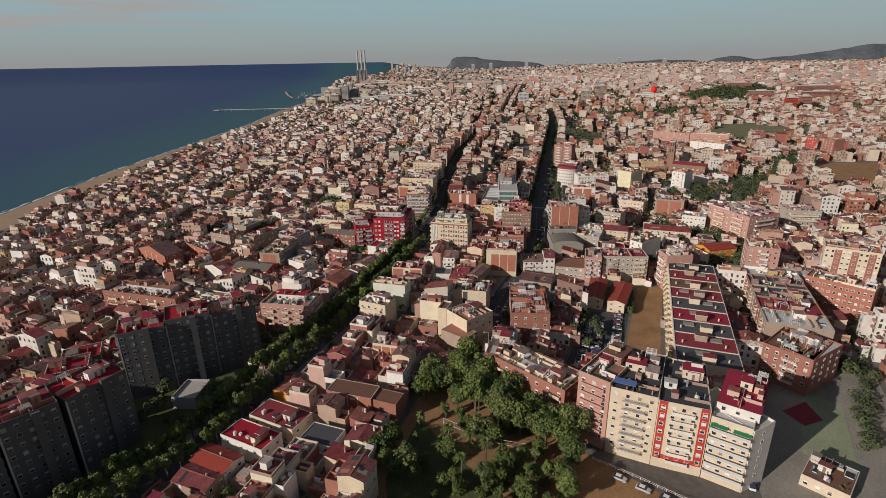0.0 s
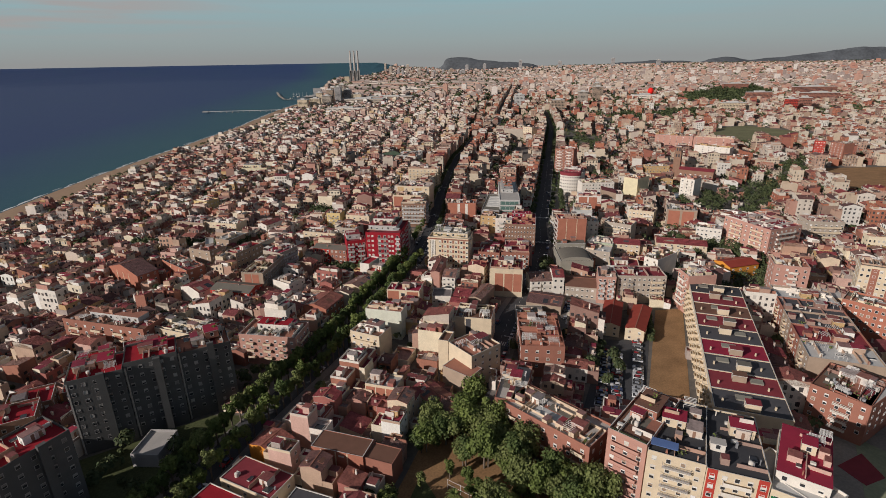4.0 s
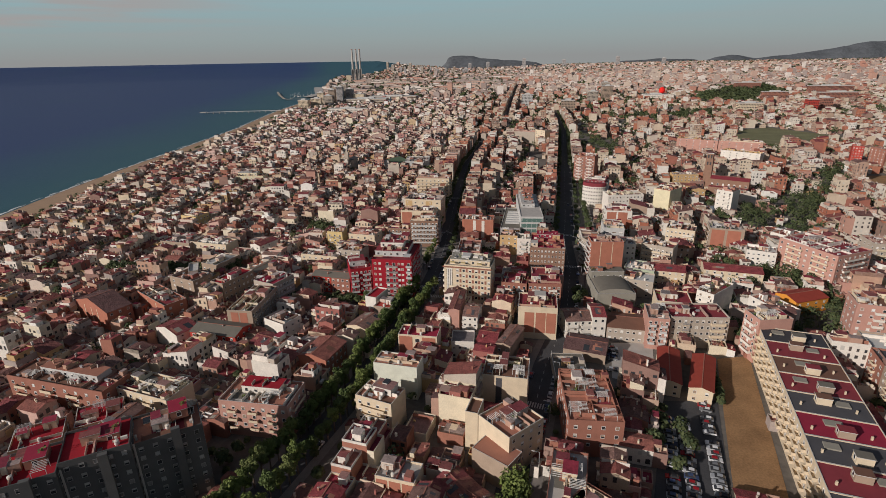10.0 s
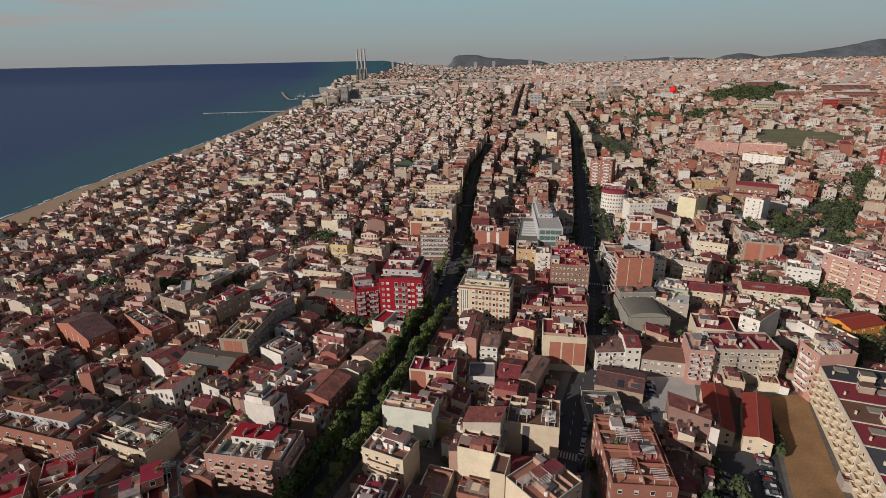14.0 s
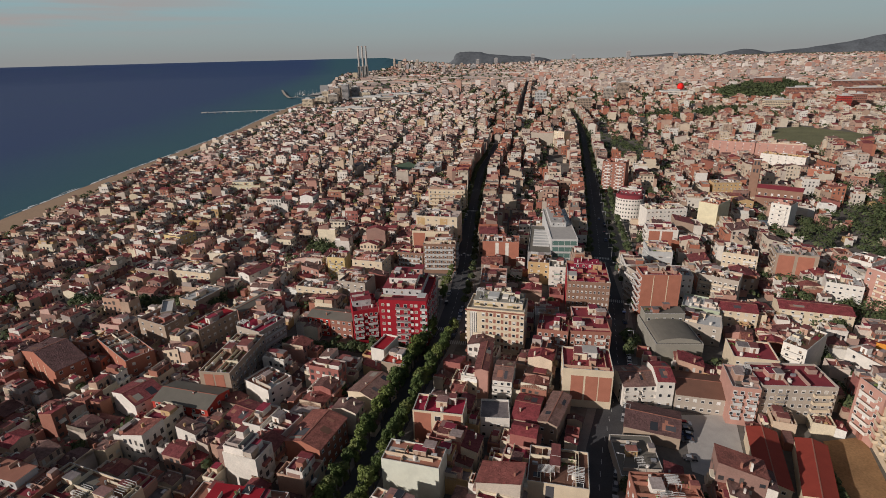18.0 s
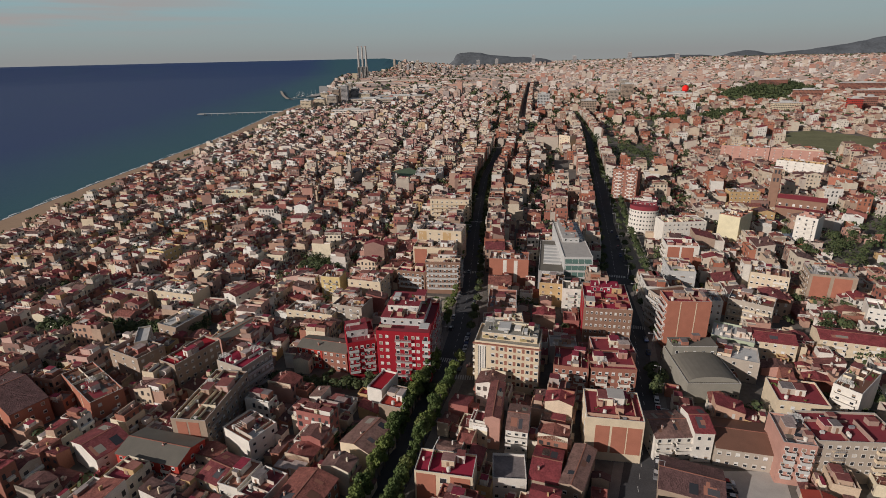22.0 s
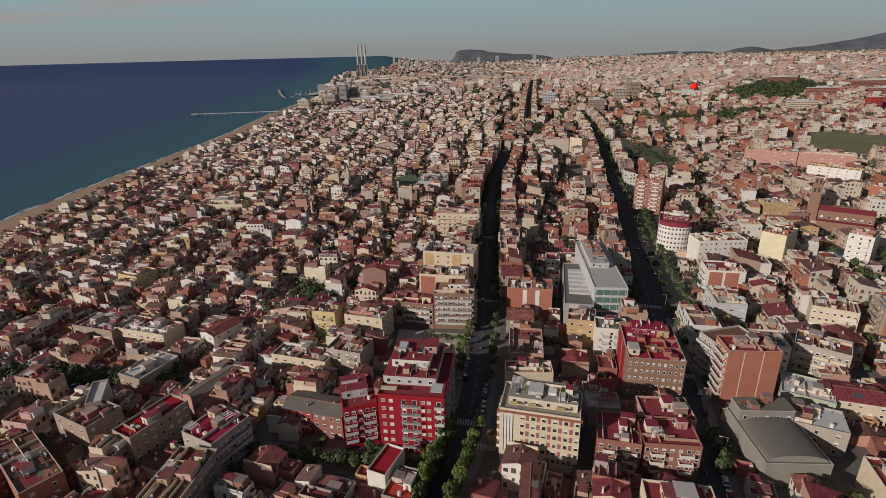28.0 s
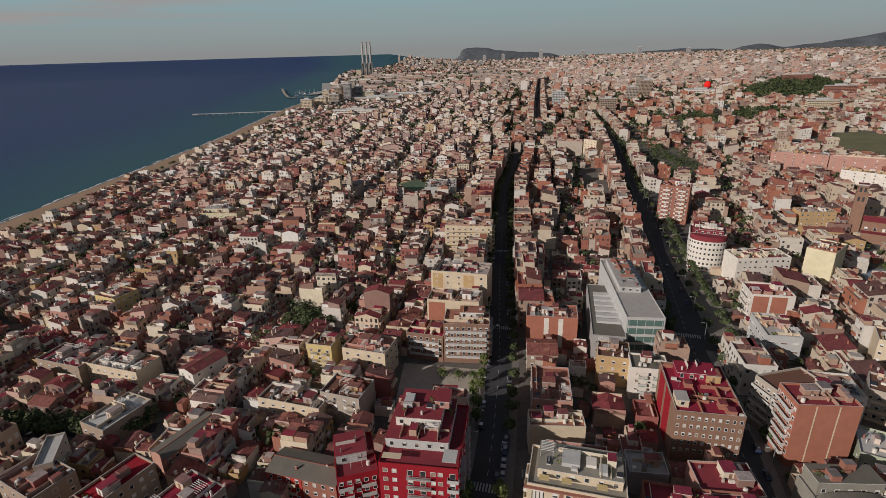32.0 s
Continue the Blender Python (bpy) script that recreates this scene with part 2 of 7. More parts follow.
def rise(x, y):
    """Land and sea lift towards the horizon far off."""
    r = math.hypot(x, y - 110)
    if r < 3900:
        return 0.0
    k = lift_of(x / max(y, 1.0)) if y > 0 else 1.0
    return k * (98 * ((r - 3900) / 1000) ** 2 if r < 4900 else 122 - 24 * r / 4900)


STREETS = {
    "road_west": ([(-118, 70), (-100, 97), (-81, 125), (-66, 140), (-47, 182), (-18, 235), (6, 294), (22, 330), (31, 360), (42, 402), (62, 496), (88, 606),
                   (106, 680), (132, 757), (160, 850)], 15),
    "road_east": ([(26, 170), (50, 220), (64, 249), (87, 288), (110, 345), (126, 400), (150, 465), (212, 640), (312, 925), (400, 1230)], 15),
    "road_cross": ([(14, 316), (-28, 326), (-75, 340)], 9),
    "avenue_south": ([(255, 1100), (344, 1416), (462, 1822), (579, 2221), (650, 2460)], 11),
    "lane_west": ([(-165.8, 389.6), (-134.0, 382.9), (-98.6, 377.7), (-86.9, 378.7)], 10),
}


def near_line(x, y, pts):
    best = 1e9
    for (ax, ay), (bx, by) in zip(pts, pts[1:]):
        dx, dy = bx - ax, by - ay
        k = max(0.0, min(1.0, ((x - ax) * dx + (y - ay) * dy) / (dx * dx + dy * dy)))
        best = min(best, math.hypot(x - ax - k * dx, y - ay - k * dy))
    return best


def mesh_of(name, verts, faces, mats, idx=None, smooth=False):
    me = bpy.data.meshes.new(name)
    me.from_pydata(verts, [], faces)
    for m in mats:
        me.materials.append(m)
    if idx is not None:
        me.polygons.foreach_set("material_index", np.array(idx, dtype=np.int32))
    if smooth:
        me.polygons.foreach_set("use_smooth", np.ones(len(me.polygons), dtype=bool))
    me.update()
    return me


YS = [-900, -600, -300, -100, 0, 100, 200, 300, 400, 500, 600, 700, 800, 900, 1000, 1150, 1300, 1500, 1700, 1900, 2100, 2400, 2700, 3000, 3300, 3500, 3700, 3800,
      3900, 4000, 4100, 4200, 4300, 4400, 4500, 4600, 4700, 4800, 4900, 5000, 5100, 5200]


def strip_sheet(name, columns, mat, z_at):
    verts, faces = [], []
    n = None
    for j, y in enumerate(YS):
        xs = columns(y)
        n = len(xs)
        verts += [(x, y, z_at(i) + rise(x, y)) for i, x in enumerate(xs)]
    for j in range(len(YS) - 1):
        for i in range(n - 1):
            a = j * n + i
            faces.append((a, a + 1, a + n + 1, a + n))
    return tagged(new(name, mesh_of(name, verts, faces, [mat])), kind="structure")


FAR = [0, 60, 120, 200, 300, 450, 600, 800, 1000, 1300, 1600, 2000, 2400, 2700, 3000, 3200, 3400, 3600, 3800, 4000, 4200, 4400, 4600, 4800, 5000, 5300, 5600]
beach_w = table([(-900, 36), (600, 36), (1000, 34), (1500, 38), (2034, 24), (2300, 10), (5200, 10)])
ground = strip_sheet("ground", lambda y: [shore(y) + beach_w(y) - 1 + d for d in FAR], M["town"], lambda i: -0.9 if i == 0 else 0.0)

beach = strip_sheet("beach", lambda y: [shore(y) - 14, shore(y), shore(y) + 12, shore(y) + beach_w(y), shore(y) + beach_w(y) + 2], M["sand"],
                    lambda i: (-4.5, -2.4, -1.6, -0.3, -0.6)[i])
water = strip_sheet("water", lambda y: [shore(y) + 8 - d for d in reversed(FAR)], M["sea"], lambda i: -2.4)
tagged(ground, "dusty grey-brown town ground between the houses", "ground")
tagged(beach, "long sandy beach beside the sea", "beach")
tagged(water, "deep blue calm sea with small ripples", "sea")


def ribbon(name, pts, width, z, mat, label, category):
    verts, faces = [], []
    for k, (x, y) in enumerate(pts):
        a, b = pts[max(0, k - 1)], pts[min(len(pts) - 1, k + 1)]
        d = Vector((b[0] - a[0], b[1] - a[1])).normalized()
        nx, ny = d.y, -d.x
        verts += [(x - nx * width / 2, y - ny * width / 2, z), (x + nx * width / 2, y + ny * width / 2, z),
                  (x - nx * width / 2, y - ny * width / 2, z - 0.3), (x + nx * width / 2, y + ny * width / 2, z - 0.3)]
        if k:
            o = 4 * k
            faces += [(o - 4, o - 3, o + 1, o), (o - 2, o - 4, o, o + 2), (o - 3, o - 1, o + 3, o + 1)]
    return tagged(new(name, mesh_of(name, verts, faces, [mat])), label, category, kind="structure")


for key, (pts, w) in STREETS.items():
    ribbon(key, pts, w - 5, 0.06, M["asphalt"], "dark grey asphalt street with faded markings", "road")
    ribbon("pavement_" + key, pts, w + 1, 0.05, M["pavement"], "grey paved footway along the street", "pavement")
    bpy.data.objects["pavement_" + key].location.z = 0.0
    bpy.data.objects[key].location.z = 0.03


# ---- parts and buildings ----
def part(name, me, parent, label="", at=None, mat=None):
    """Links a mesh as a part of its parent, at a local matrix."""
    ob = new(name, me)
    ob.parent = parent
    if at is not None:
        ob.matrix_local = at
    return tagged(ob, label) if label else ob


class Shape:
    """Collects quads with materials for one mesh."""
    def __init__(self):
        self.v, self.f, self.i, self.m = [], [], [], []

    def mat(self, m):
        if m not in self.m:
            self.m.append(m)
        return self.m.index(m)

    def poly(self, pts, m):
        o = len(self.v)
        self.v += pts
        self.f.append(tuple(range(o, o + len(pts))))
        self.i.append(self.mat(m))

    def box(self, x0, x1, y0, y1, z0, z1, m, top=None, bottom=False):
        o = len(self.v)
        self.v += [(x0, y0, z0), (x1, y0, z0), (x1, y1, z0), (x0, y1, z0), (x0, y0, z1), (x1, y0, z1), (x1, y1, z1), (x0, y1, z1)]
        k = self.mat(m)
        fs = [(o, o + 1, o + 5, o + 4), (o + 1, o + 2, o + 6, o + 5), (o + 2, o + 3, o + 7, o + 6), (o + 3, o, o + 4, o + 7), (o + 4, o + 5, o + 6, o + 7)]
        ks = [k, k, k, k, self.mat(top) if top else k]
        if bottom:
            fs.append((o + 3, o + 2, o + 1, o))
            ks.append(k)
        self.f += fs
        self.i += ks

    def mesh(self, name):
        return mesh_of(name, self.v, self.f, self.m, self.i)


CACHE = {}


def cached(key, make):
    if key not in CACHE:
        CACHE[key] = make()
    return CACHE[key]


def window_mesh(w, h, kind=0, trim="frame"):
    """A window set on a wall that faces -y: frame, recessed pane, and a blind let down part of the way."""
    def make():
        f, out, rec = 0.1, -0.08, -0.012
        drop = (0.0, 0.35, 0.6, 0.94)[kind]
        cut = f + (h - 2 * f) * (1 - drop)
        xo, xi = w / 2, w / 2 - f
        v = [(-xo, 0.02, 0), (xo, 0.02, 0), (xo, 0.02, h), (-xo, 0.02, h), (-xo, out, 0), (xo, out, 0), (xo, out, h), (-xo, out, h),
             (-xi, out, f), (xi, out, f), (xi, out, h - f), (-xi, out, h - f), (-xi, rec, f), (xi, rec, f), (xi, rec, h - f), (-xi, rec, h - f),
             (xi, rec, cut), (-xi, rec, cut)]
        fs = [(0, 1, 5, 4), (1, 2, 6, 5), (2, 3, 7, 6), (3, 0, 4, 7), (4, 5, 9, 8), (5, 6, 10, 9), (6, 7, 11, 10), (7, 4, 8, 11),
              (8, 9, 13, 12), (9, 10, 14, 16, 13), (10, 11, 15, 14), (11, 8, 12, 17, 15), (12, 13, 16, 17), (17, 16, 14, 15)]
        return mesh_of("window", v, fs, [M[trim], M["glass"], M["blind" if trim == "frame" else "greyblind"]], [0] * 12 + [1, 2 if drop else 1])
    return cached(("win", w, h, kind, trim), make)


def balcony_mesh(w, d, edge, rail, solid):
    def make():
        s = Shape()
        s.box(-w / 2, w / 2, -d, 0, -0.16, 0.0, M[edge], bottom=True)
        if solid:
            for a in ((-w / 2, w / 2, -d, -d + 0.1), (-w / 2, -w / 2 + 0.1, -d + 0.1, 0), (w / 2 - 0.1, w / 2, -d + 0.1, 0)):
                s.box(a[0], a[1], a[2], a[3], 0, 0.95, M[rail])
        else:
            n = max(4, int(w / 0.45))
            for k in range(n + 1):
                x = -w / 2 + w * k / n
                s.box(x - 0.03, x + 0.03, -d + 0.02, -d + 0.08, 0, 0.95, M[rail])
            s.box(-w / 2, w / 2, -d, -d + 0.1, 0.95, 1.03, M[rail])
            s.box(-w / 2, w / 2, -d + 0.02, -d + 0.07, 0.25, 0.6, M[rail])
            for x in (-w / 2, w / 2 - 0.06):
                s.box(x, x + 0.06, -d + 0.1, 0, 0.95, 1.03, M[rail])
        return s.mesh("balcony")
    return cached(("bal", w, d, edge, rail, solid), make)


def side_matrix(side, w, d, along, z):
    """Where a thing set on a facade goes: side f, b, l or r; along from -1 to 1."""
    if side == "f":
        return pose(along * w / 2, -d / 2, z)
    if side == "b":
        return pose(along * w / 2, d / 2, z, 0, 0, 180)
    if side == "l":
        return pose(-w / 2, along * d / 2, z, 0, 0, -90)
    return pose(w / 2, along * d / 2, z, 0, 0, 90)


def chimney_mesh():
    def make():
        s = Shape()
        s.box(-0.25, 0.25, -0.25, 0.25, 0, 1.1, M["wall"])
        s.box(-0.32, 0.32, -0.32, 0.32, 1.1, 1.2, M["slab"])
        s.box(-0.15, 0.15, -0.15, 0.15, 1.2, 1.45, M["rust"])
        return s.mesh("chimney")
    return cached("chimney", make)


def aerial_mesh():
    def make():
        s = Shape()
        s.box(-0.03, 0.03, -0.03, 0.03, 0, 2.6, M["metal"])
        s.box(-0.5, 0.5, -0.015, 0.015, 2.4, 2.43, M["metal"])
        s.box(-0.35, 0.35, -0.015, 0.015, 2.1, 2.13, M["metal"])
        return s.mesh("aerial")
    return cached("aerial", make)


def tank_mesh():
    def make():
        s = Shape()
        n = 10
        for k in range(n):
            a, b = 2 * math.pi * k / n, 2 * math.pi * (k + 1) / n
            p, q = (0.6 * math.cos(a), 0.6 * math.sin(a)), (0.6 * math.cos(b), 0.6 * math.sin(b))
            s.poly([(*p, 0), (*q, 0), (*q, 1.2), (*p, 1.2)], M["white"])
            s.poly([(*p, 1.2), (*q, 1.2), (0, 0, 1.4)], M["white"])
        return s.mesh("water_tank")
    return cached("tank", make)


def fittings(q, x0, x1, y0, y1, z, rnd, dens=1.0, patches=True):
    """Roof clutter: low walls, floor patches, vents, skylights, air units, pergolas and plants."""
    w, d = x1 - x0, y1 - y0
    if w < 3 or d < 3:
        return
    for k in range(max(1, int(w * d / 60 * dens)) if patches else 0):
        a, b = rnd.uniform(0.2, 0.5) * w, rnd.uniform(0.2, 0.5) * d
        x, y = rnd.uniform(x0, x1 - a), rnd.uniform(y0, y1 - b)
        q.box(x, x + a, y, y + b, z + 0.004 * (k + 1), z + 0.03 + 0.004 * (k + 1), M[rnd.choice(("brick", "maroon", "concrete", "brown", "rust", "olive", "palegrey"))])
    for k in range(int(w * d / 45 * dens) + (rnd.random() < 0.6)):
        t = 0.16
        if rnd.random() < w / (w + d):
            x, b = rnd.uniform(x0 + 1, x1 - 1), rnd.uniform(0.4, 1.0) * d
            y = y0 if rnd.random() < 0.5 else y1 - b
            q.box(x, x + t, y, y + b, z, z + rnd.uniform(0.8, 1.5), M["wall"])
        else:
            y, b = rnd.uniform(y0 + 1, y1 - 1), rnd.uniform(0.4, 1.0) * w
            x = x0 if rnd.random() < 0.5 else x1 - b
            q.box(x, x + b, y, y + t, z, z + rnd.uniform(0.8, 1.5), M["wall"])
    for k in range(int(w * d / 14 * dens)):
        x, y = rnd.uniform(x0 + .6, x1 - .6), rnd.uniform(y0 + .6, y1 - .6)
        kind = rnd.random()
        if kind < 0.3:
            r_, hh = rnd.uniform(.1, .3), rnd.uniform(.6, 1.7)
            q.box(x - r_, x + r_, y - r_, y + r_, z, z + hh, M[rnd.choice(("white", "wall", "metal", "rust"))])
        elif kind < 0.5:
            a, b = rnd.uniform(.4, .9), rnd.uniform(.3, .5)
            q.box(x - a, x + a, y - b, y + b, z + 0.1, z + 0.9, M[rnd.choice(("palegrey", "white", "metal"))], bottom=True)
        elif kind < 0.65:
            a, b = rnd.uniform(.5, 1.2), rnd.uniform(.5, 1.6)
            q.box(x - a, x + a, y - b, y + b, z, z + 0.35, M["slab"], top=M["glass"])
        elif kind < 0.75 and w > 6 and d > 6:
            a, b = rnd.uniform(1.2, 2.2), rnd.uniform(1.2, 2.4)
            x, y = min(max(x, x0 + a), x1 - a), min(max(y, y0 + b), y1 - b)
            for sx in (-a, a - .1):
                for sy in (-b, b - .1):
                    q.box(x + sx, x + sx + .1, y + sy, y + sy + .1, z, z + 2.2, M["frame"])
            for j in range(7):
                yy = y - b + j * (2 * b - .1) / 6
                q.box(x - a, x + a, yy, yy + .1, z + 2.2, z + 2.3, M["frame"], bottom=True)
        elif kind < 0.87:
            for j in range(rnd.randint(5, 11)):
                p = Vector((x + rnd.gauss(0, .5), y + rnd.gauss(0, .5), z + rnd.uniform(.2, 1.1)))
                a = Vector((rnd.gauss(0, 1), rnd.gauss(0, 1), rnd.gauss(0, 1))).normalized() * .35
                b = a.orthogonal().normalized() * .3
                q.poly([tuple(p - a), tuple(p - b), tuple(p + a), tuple(p + b)], M["leaf"])
        else:
            a, b, hh = rnd.uniform(.7, 1.6), rnd.uniform(.7, 1.6), rnd.uniform(1.6, 2.3)
            x, y = min(max(x, x0 + a), x1 - a), min(max(y, y0 + b), y1 - b)
            q.box(x - a, x + a, y - b, y + b, z, z + hh, M["wall"], top=M["deck"])


FOOT = []          # plots that are taken: centre, half sizes, angle


PLOTS, SEEN = {}, [0]


def taken(x, y, r):
    for cx, cy, hw, hd, ca, sa in FOOT[SEEN[0]:]:
        far = math.hypot(hw, hd) + 14
        for i in range(int((cx - far) // 40), int((cx + far) // 40) + 1):
            for j in range(int((cy - far) // 40), int((cy + far) // 40) + 1):
                PLOTS.setdefault((i, j), []).append((cx, cy, hw, hd, ca, sa))
    SEEN[0] = len(FOOT)
    for cx, cy, hw, hd, ca, sa in PLOTS.get((int(x // 40), int(y // 40)), ()):
        dx, dy = x - cx, y - cy
        if abs(dx * ca + dy * sa) < hw + r and abs(-dx * sa + dy * ca) < hd + r:
            return True
    return False


def building(label, fl, fr, depth, h, floors, wall="wall", roof="deck", front=0, left=0, right=0, back=0, name="house", category="house", group="",
             win=(1.2, 1.35), bal=None, sides=None, base=0.0, clutter=1, over=0.0, ground_floor=True, parapet=0.9, seed=None, blinds=True, z0=0.0, trim="frame"):
    """A building from its front edge (left and right corner as seen from the front), its depth, height and storeys.
    front, left, right, back: windows a storey on each side. bal: (edge, rail, solid, width, depth, columns) for balconies on the front."""
    rnd = random.Random(seed if seed is not None else int(fl[0] * 13 + fl[1] * 7))
    fl, fr = Vector(fl), Vector(fr)
    u = fr - fl
    w = u.length
    ang = math.atan2(u.y, u.x)
    nrm = Vector((-math.sin(ang), math.cos(ang)))
    c = (fl + fr) / 2 + nrm * depth / 2
    root = new(name)
    root.empty_display_size = 1
    root.matrix_world = pose(c.x, c.y, z0, 0, 0, math.degrees(ang))
    tagged(root, label, category, group)
    FOOT.append((c.x, c.y, w / 2, depth / 2, math.cos(ang), math.sin(ang)))
    d = depth
    wm = M[wall]
    s = Shape()
    gable = roof.startswith("gable")
    roof, _, cover = roof.partition("/")
    pitch = 0.27
    if gable:
        along_x = roof == "gable_x"           # ridge runs along the front
        rh = (d if along_x else w) / 2 * pitch
        s.box(-w / 2, w / 2, -d / 2, d / 2, 0, h, wm)
        if along_x:
            for x in (-w / 2, w / 2):
                s.poly([(x, -d / 2, h), (x, d / 2, h), (x, 0, h + rh)], wm)
        else:
            for y in (-d / 2, d / 2):
                s.poly([(-w / 2, y, h), (w / 2, y, h), (0, y, h + rh)], wm)
        part("wall", s.mesh("wall"), root)
        r = Shape()
        e, t = 0.35, 0.14
        rm = M[cover or "tile"]
        if along_x:
            for sg in (-1, 1):
                y = sg * (d / 2 + e)
                ze = h - e * pitch
                q = [(-w / 2 - e / 2, y, ze + 0.03), (w / 2 + e / 2, y, ze + 0.03), (w / 2 + e / 2, 0, h + rh + 0.03), (-w / 2 - e / 2, 0, h + rh + 0.03)]
                r.poly([(a, b, z + t) for a, b, z in q], rm)
                r.poly([q[0], q[1], (q[1][0], q[1][1], q[1][2] + t), (q[0][0], q[0][1], q[0][2] + t)], rm)
                for a, b in ((1, 2), (3, 0)):
                    r.poly([q[a], q[b], (*q[b][:2], q[b][2] + t), (*q[a][:2], q[a][2] + t)], wm)
        else:
            for sg in (-1, 1):
                x = sg * (w / 2 + e)
                ze = h - e * pitch
                q = [(x, -d / 2 - e / 2, ze + 0.03), (x, d / 2 + e / 2, ze + 0.03), (0, d / 2 + e / 2, h + rh + 0.03), (0, -d / 2 - e / 2, h + rh + 0.03)]
                r.poly([(a, b, z + t) for a, b, z in q], rm)
                r.poly([q[0], q[1], (q[1][0], q[1][1], q[1][2] + t), (q[0][0], q[0][1], q[0][2] + t)], rm)
                for a, b in ((1, 2), (3, 0)):
                    r.poly([q[a], q[b], (*q[b][:2], q[b][2] + t), (*q[a][:2], q[a][2] + t)], wm)
        # ridge cap, mended patches and roof lights
        a_, b_ = (w / 2 + e / 2, 0.16) if along_x else (0.16, d / 2 + e / 2)
        r.box(-a_, a_, -b_, b_, h + rh + 0.1, h + rh + 0.24, M["rust"])
        half, run = (d / 2, w) if along_x else (w / 2, d)
        for k in range(0 if cover else rnd.randint(2, 4)):
            sg, p0, p1 = rnd.choice((-1, 1)), rnd.uniform(0.1, 0.5) * half, rnd.uniform(0.55, 0.95) * half
            q0 = rnd.uniform(-0.45, 0.3) * run
            q1 = q0 + rnd.uniform(0.8, 0.16 * run + 1.2)
            lift = 0.19 + 0.006 * k
            quad = [(q, sg * p, h + rh - p * pitch + lift) for q, p in ((q0, p1), (q1, p1), (q1, p0), (q0, p0))]
            quad = [(a, b, z) if along_x else (b, a, z) for a, b, z in quad]
            r.poly(quad, M[rnd.choice(("brown", "brick", "weathered", "darkroof", "rust", "glass"))])
        part("roof", r.mesh("roof"), root)
        top = h + rh * 0.6
    else:
        s.box(-w / 2, w / 2, -d / 2, d / 2, 0, h, wm)
        part("wall", s.mesh("wall"), root)
        r = Shape()
        r.box(-w / 2 + 0.22, w / 2 - 0.22, -d / 2 + 0.22, d / 2 - 0.22, h + 0.004, h + 0.12, M[roof])
        part("roof", r.mesh("roof"), root)
        p = Shape()
        k = 0.22
        outer = [(-w / 2, -d / 2), (w / 2, -d / 2), (w / 2, d / 2), (-w / 2, d / 2)]
        inner = [(-w / 2 + k, -d / 2 + k), (w / 2 - k, -d / 2 + k), (w / 2 - k, d / 2 - k), (-w / 2 + k, d / 2 - k)]
        zt = h + parapet
        for q in (outer, inner):
            p.v += [(x, y, h) for x, y in q] + [(x, y, zt) for x, y in q]
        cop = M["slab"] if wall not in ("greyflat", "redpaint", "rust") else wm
        for j in range(4):
            n_ = (j + 1) % 4
            p.f += [(j, n_, 4 + n_, 4 + j), (8 + n_, 8 + j, 12 + j, 12 + n_), (4 + j, 4 + n_, 12 + n_, 12 + j)]
            p.i += [p.mat(wm), p.mat(wm), p.mat(cop)]
        part("parapet", p.mesh("parapet"), root)
        top = h + 0.12
    fh = (h - base) / floors
    cols = {"f": front, "l": left, "r": right, "b": back}
    for side, n in cols.items():
        if not n:
            continue
        for fl_ in range(floors):
            z = base + fl_ * fh + (0.95 if win[1] < 1.8 else 0.3)
            if fl_ == 0 and (not ground_floor or floors > 3):
                continue
            for k in range(n):
                a = (k + 0.5) / n * 2 - 1
                kind = rnd.choice((0, 1, 1, 2, 2, 3)) if blinds else 0
                ww = round(min(win[0], (w if side in "fb" else d) / n * 0.75), 1)
                part("window", window_mesh(ww, min(win[1], round(fh - 1.1, 1) if win[1] < 1.8 else win[1]), kind, trim), root, at=side_matrix(side, w, d, a, z))
    if bal:
        for side, edge, rail, solid, bw, bd, places in bal:
            for fl_ in range(1, floors):
                for a in places:
                    part("balcony", balcony_mesh(bw, bd, edge, rail, solid), root, at=side_matrix(side, w, d, a, base + fl_ * fh + 0.1))
    if clutter and not gable:
        q = Shape()
        plain = roof not in ("deck", "brown", "brick", "concrete")
        fittings(q, -w / 2 + .3, w / 2 - .3, -d / 2 + .3, d / 2 - .3, h + 0.12, rnd, 0.55 if plain else 1.0, not plain)
        if q.f:
            tagged(part("roof_clutter", q.mesh("roof_clutter"), root), kind="stuff")
        for k in range(min(clutter, 2)):
            bw, bd_, bh = rnd.uniform(2.2, min(4.5, w * 0.4)), rnd.uniform(2.2, min(5, d * 0.4)), rnd.uniform(2.1, 2.7)
            q = Shape()
            q.box(-bw / 2, bw / 2, -bd_ / 2, bd_ / 2, 0, bh, M["wall"])
            q.box(-bw / 2 - 0.12, bw / 2 + 0.12, -bd_ / 2 - 0.12, bd_ / 2 + 0.12, bh, bh + 0.14, M["slab"], top=M["deck"], bottom=True)
            q.box(-0.4, 0.4, -bd_ / 2 - 0.03, -bd_ / 2, 0, 1.95, M["darkbrick"])
            part("stair_box", q.mesh("stair_box"), root, at=pose(rnd.uniform(-0.3, 0.3) * w, rnd.uniform(-0.1, 0.3) * d, h + 0.12))
        if w > 7:
            part("water_tank", tank_mesh(), root, at=pose(rnd.uniform(-0.36, 0.36) * w, rnd.uniform(-0.34, -0.2) * d, h + 0.12))
    if clutter and gable:
        part("chimney", chimney_mesh(), root, at=pose(rnd.uniform(-0.3, 0.3) * w, rnd.uniform(-0.3, 0.3) * d, top - 0.1))
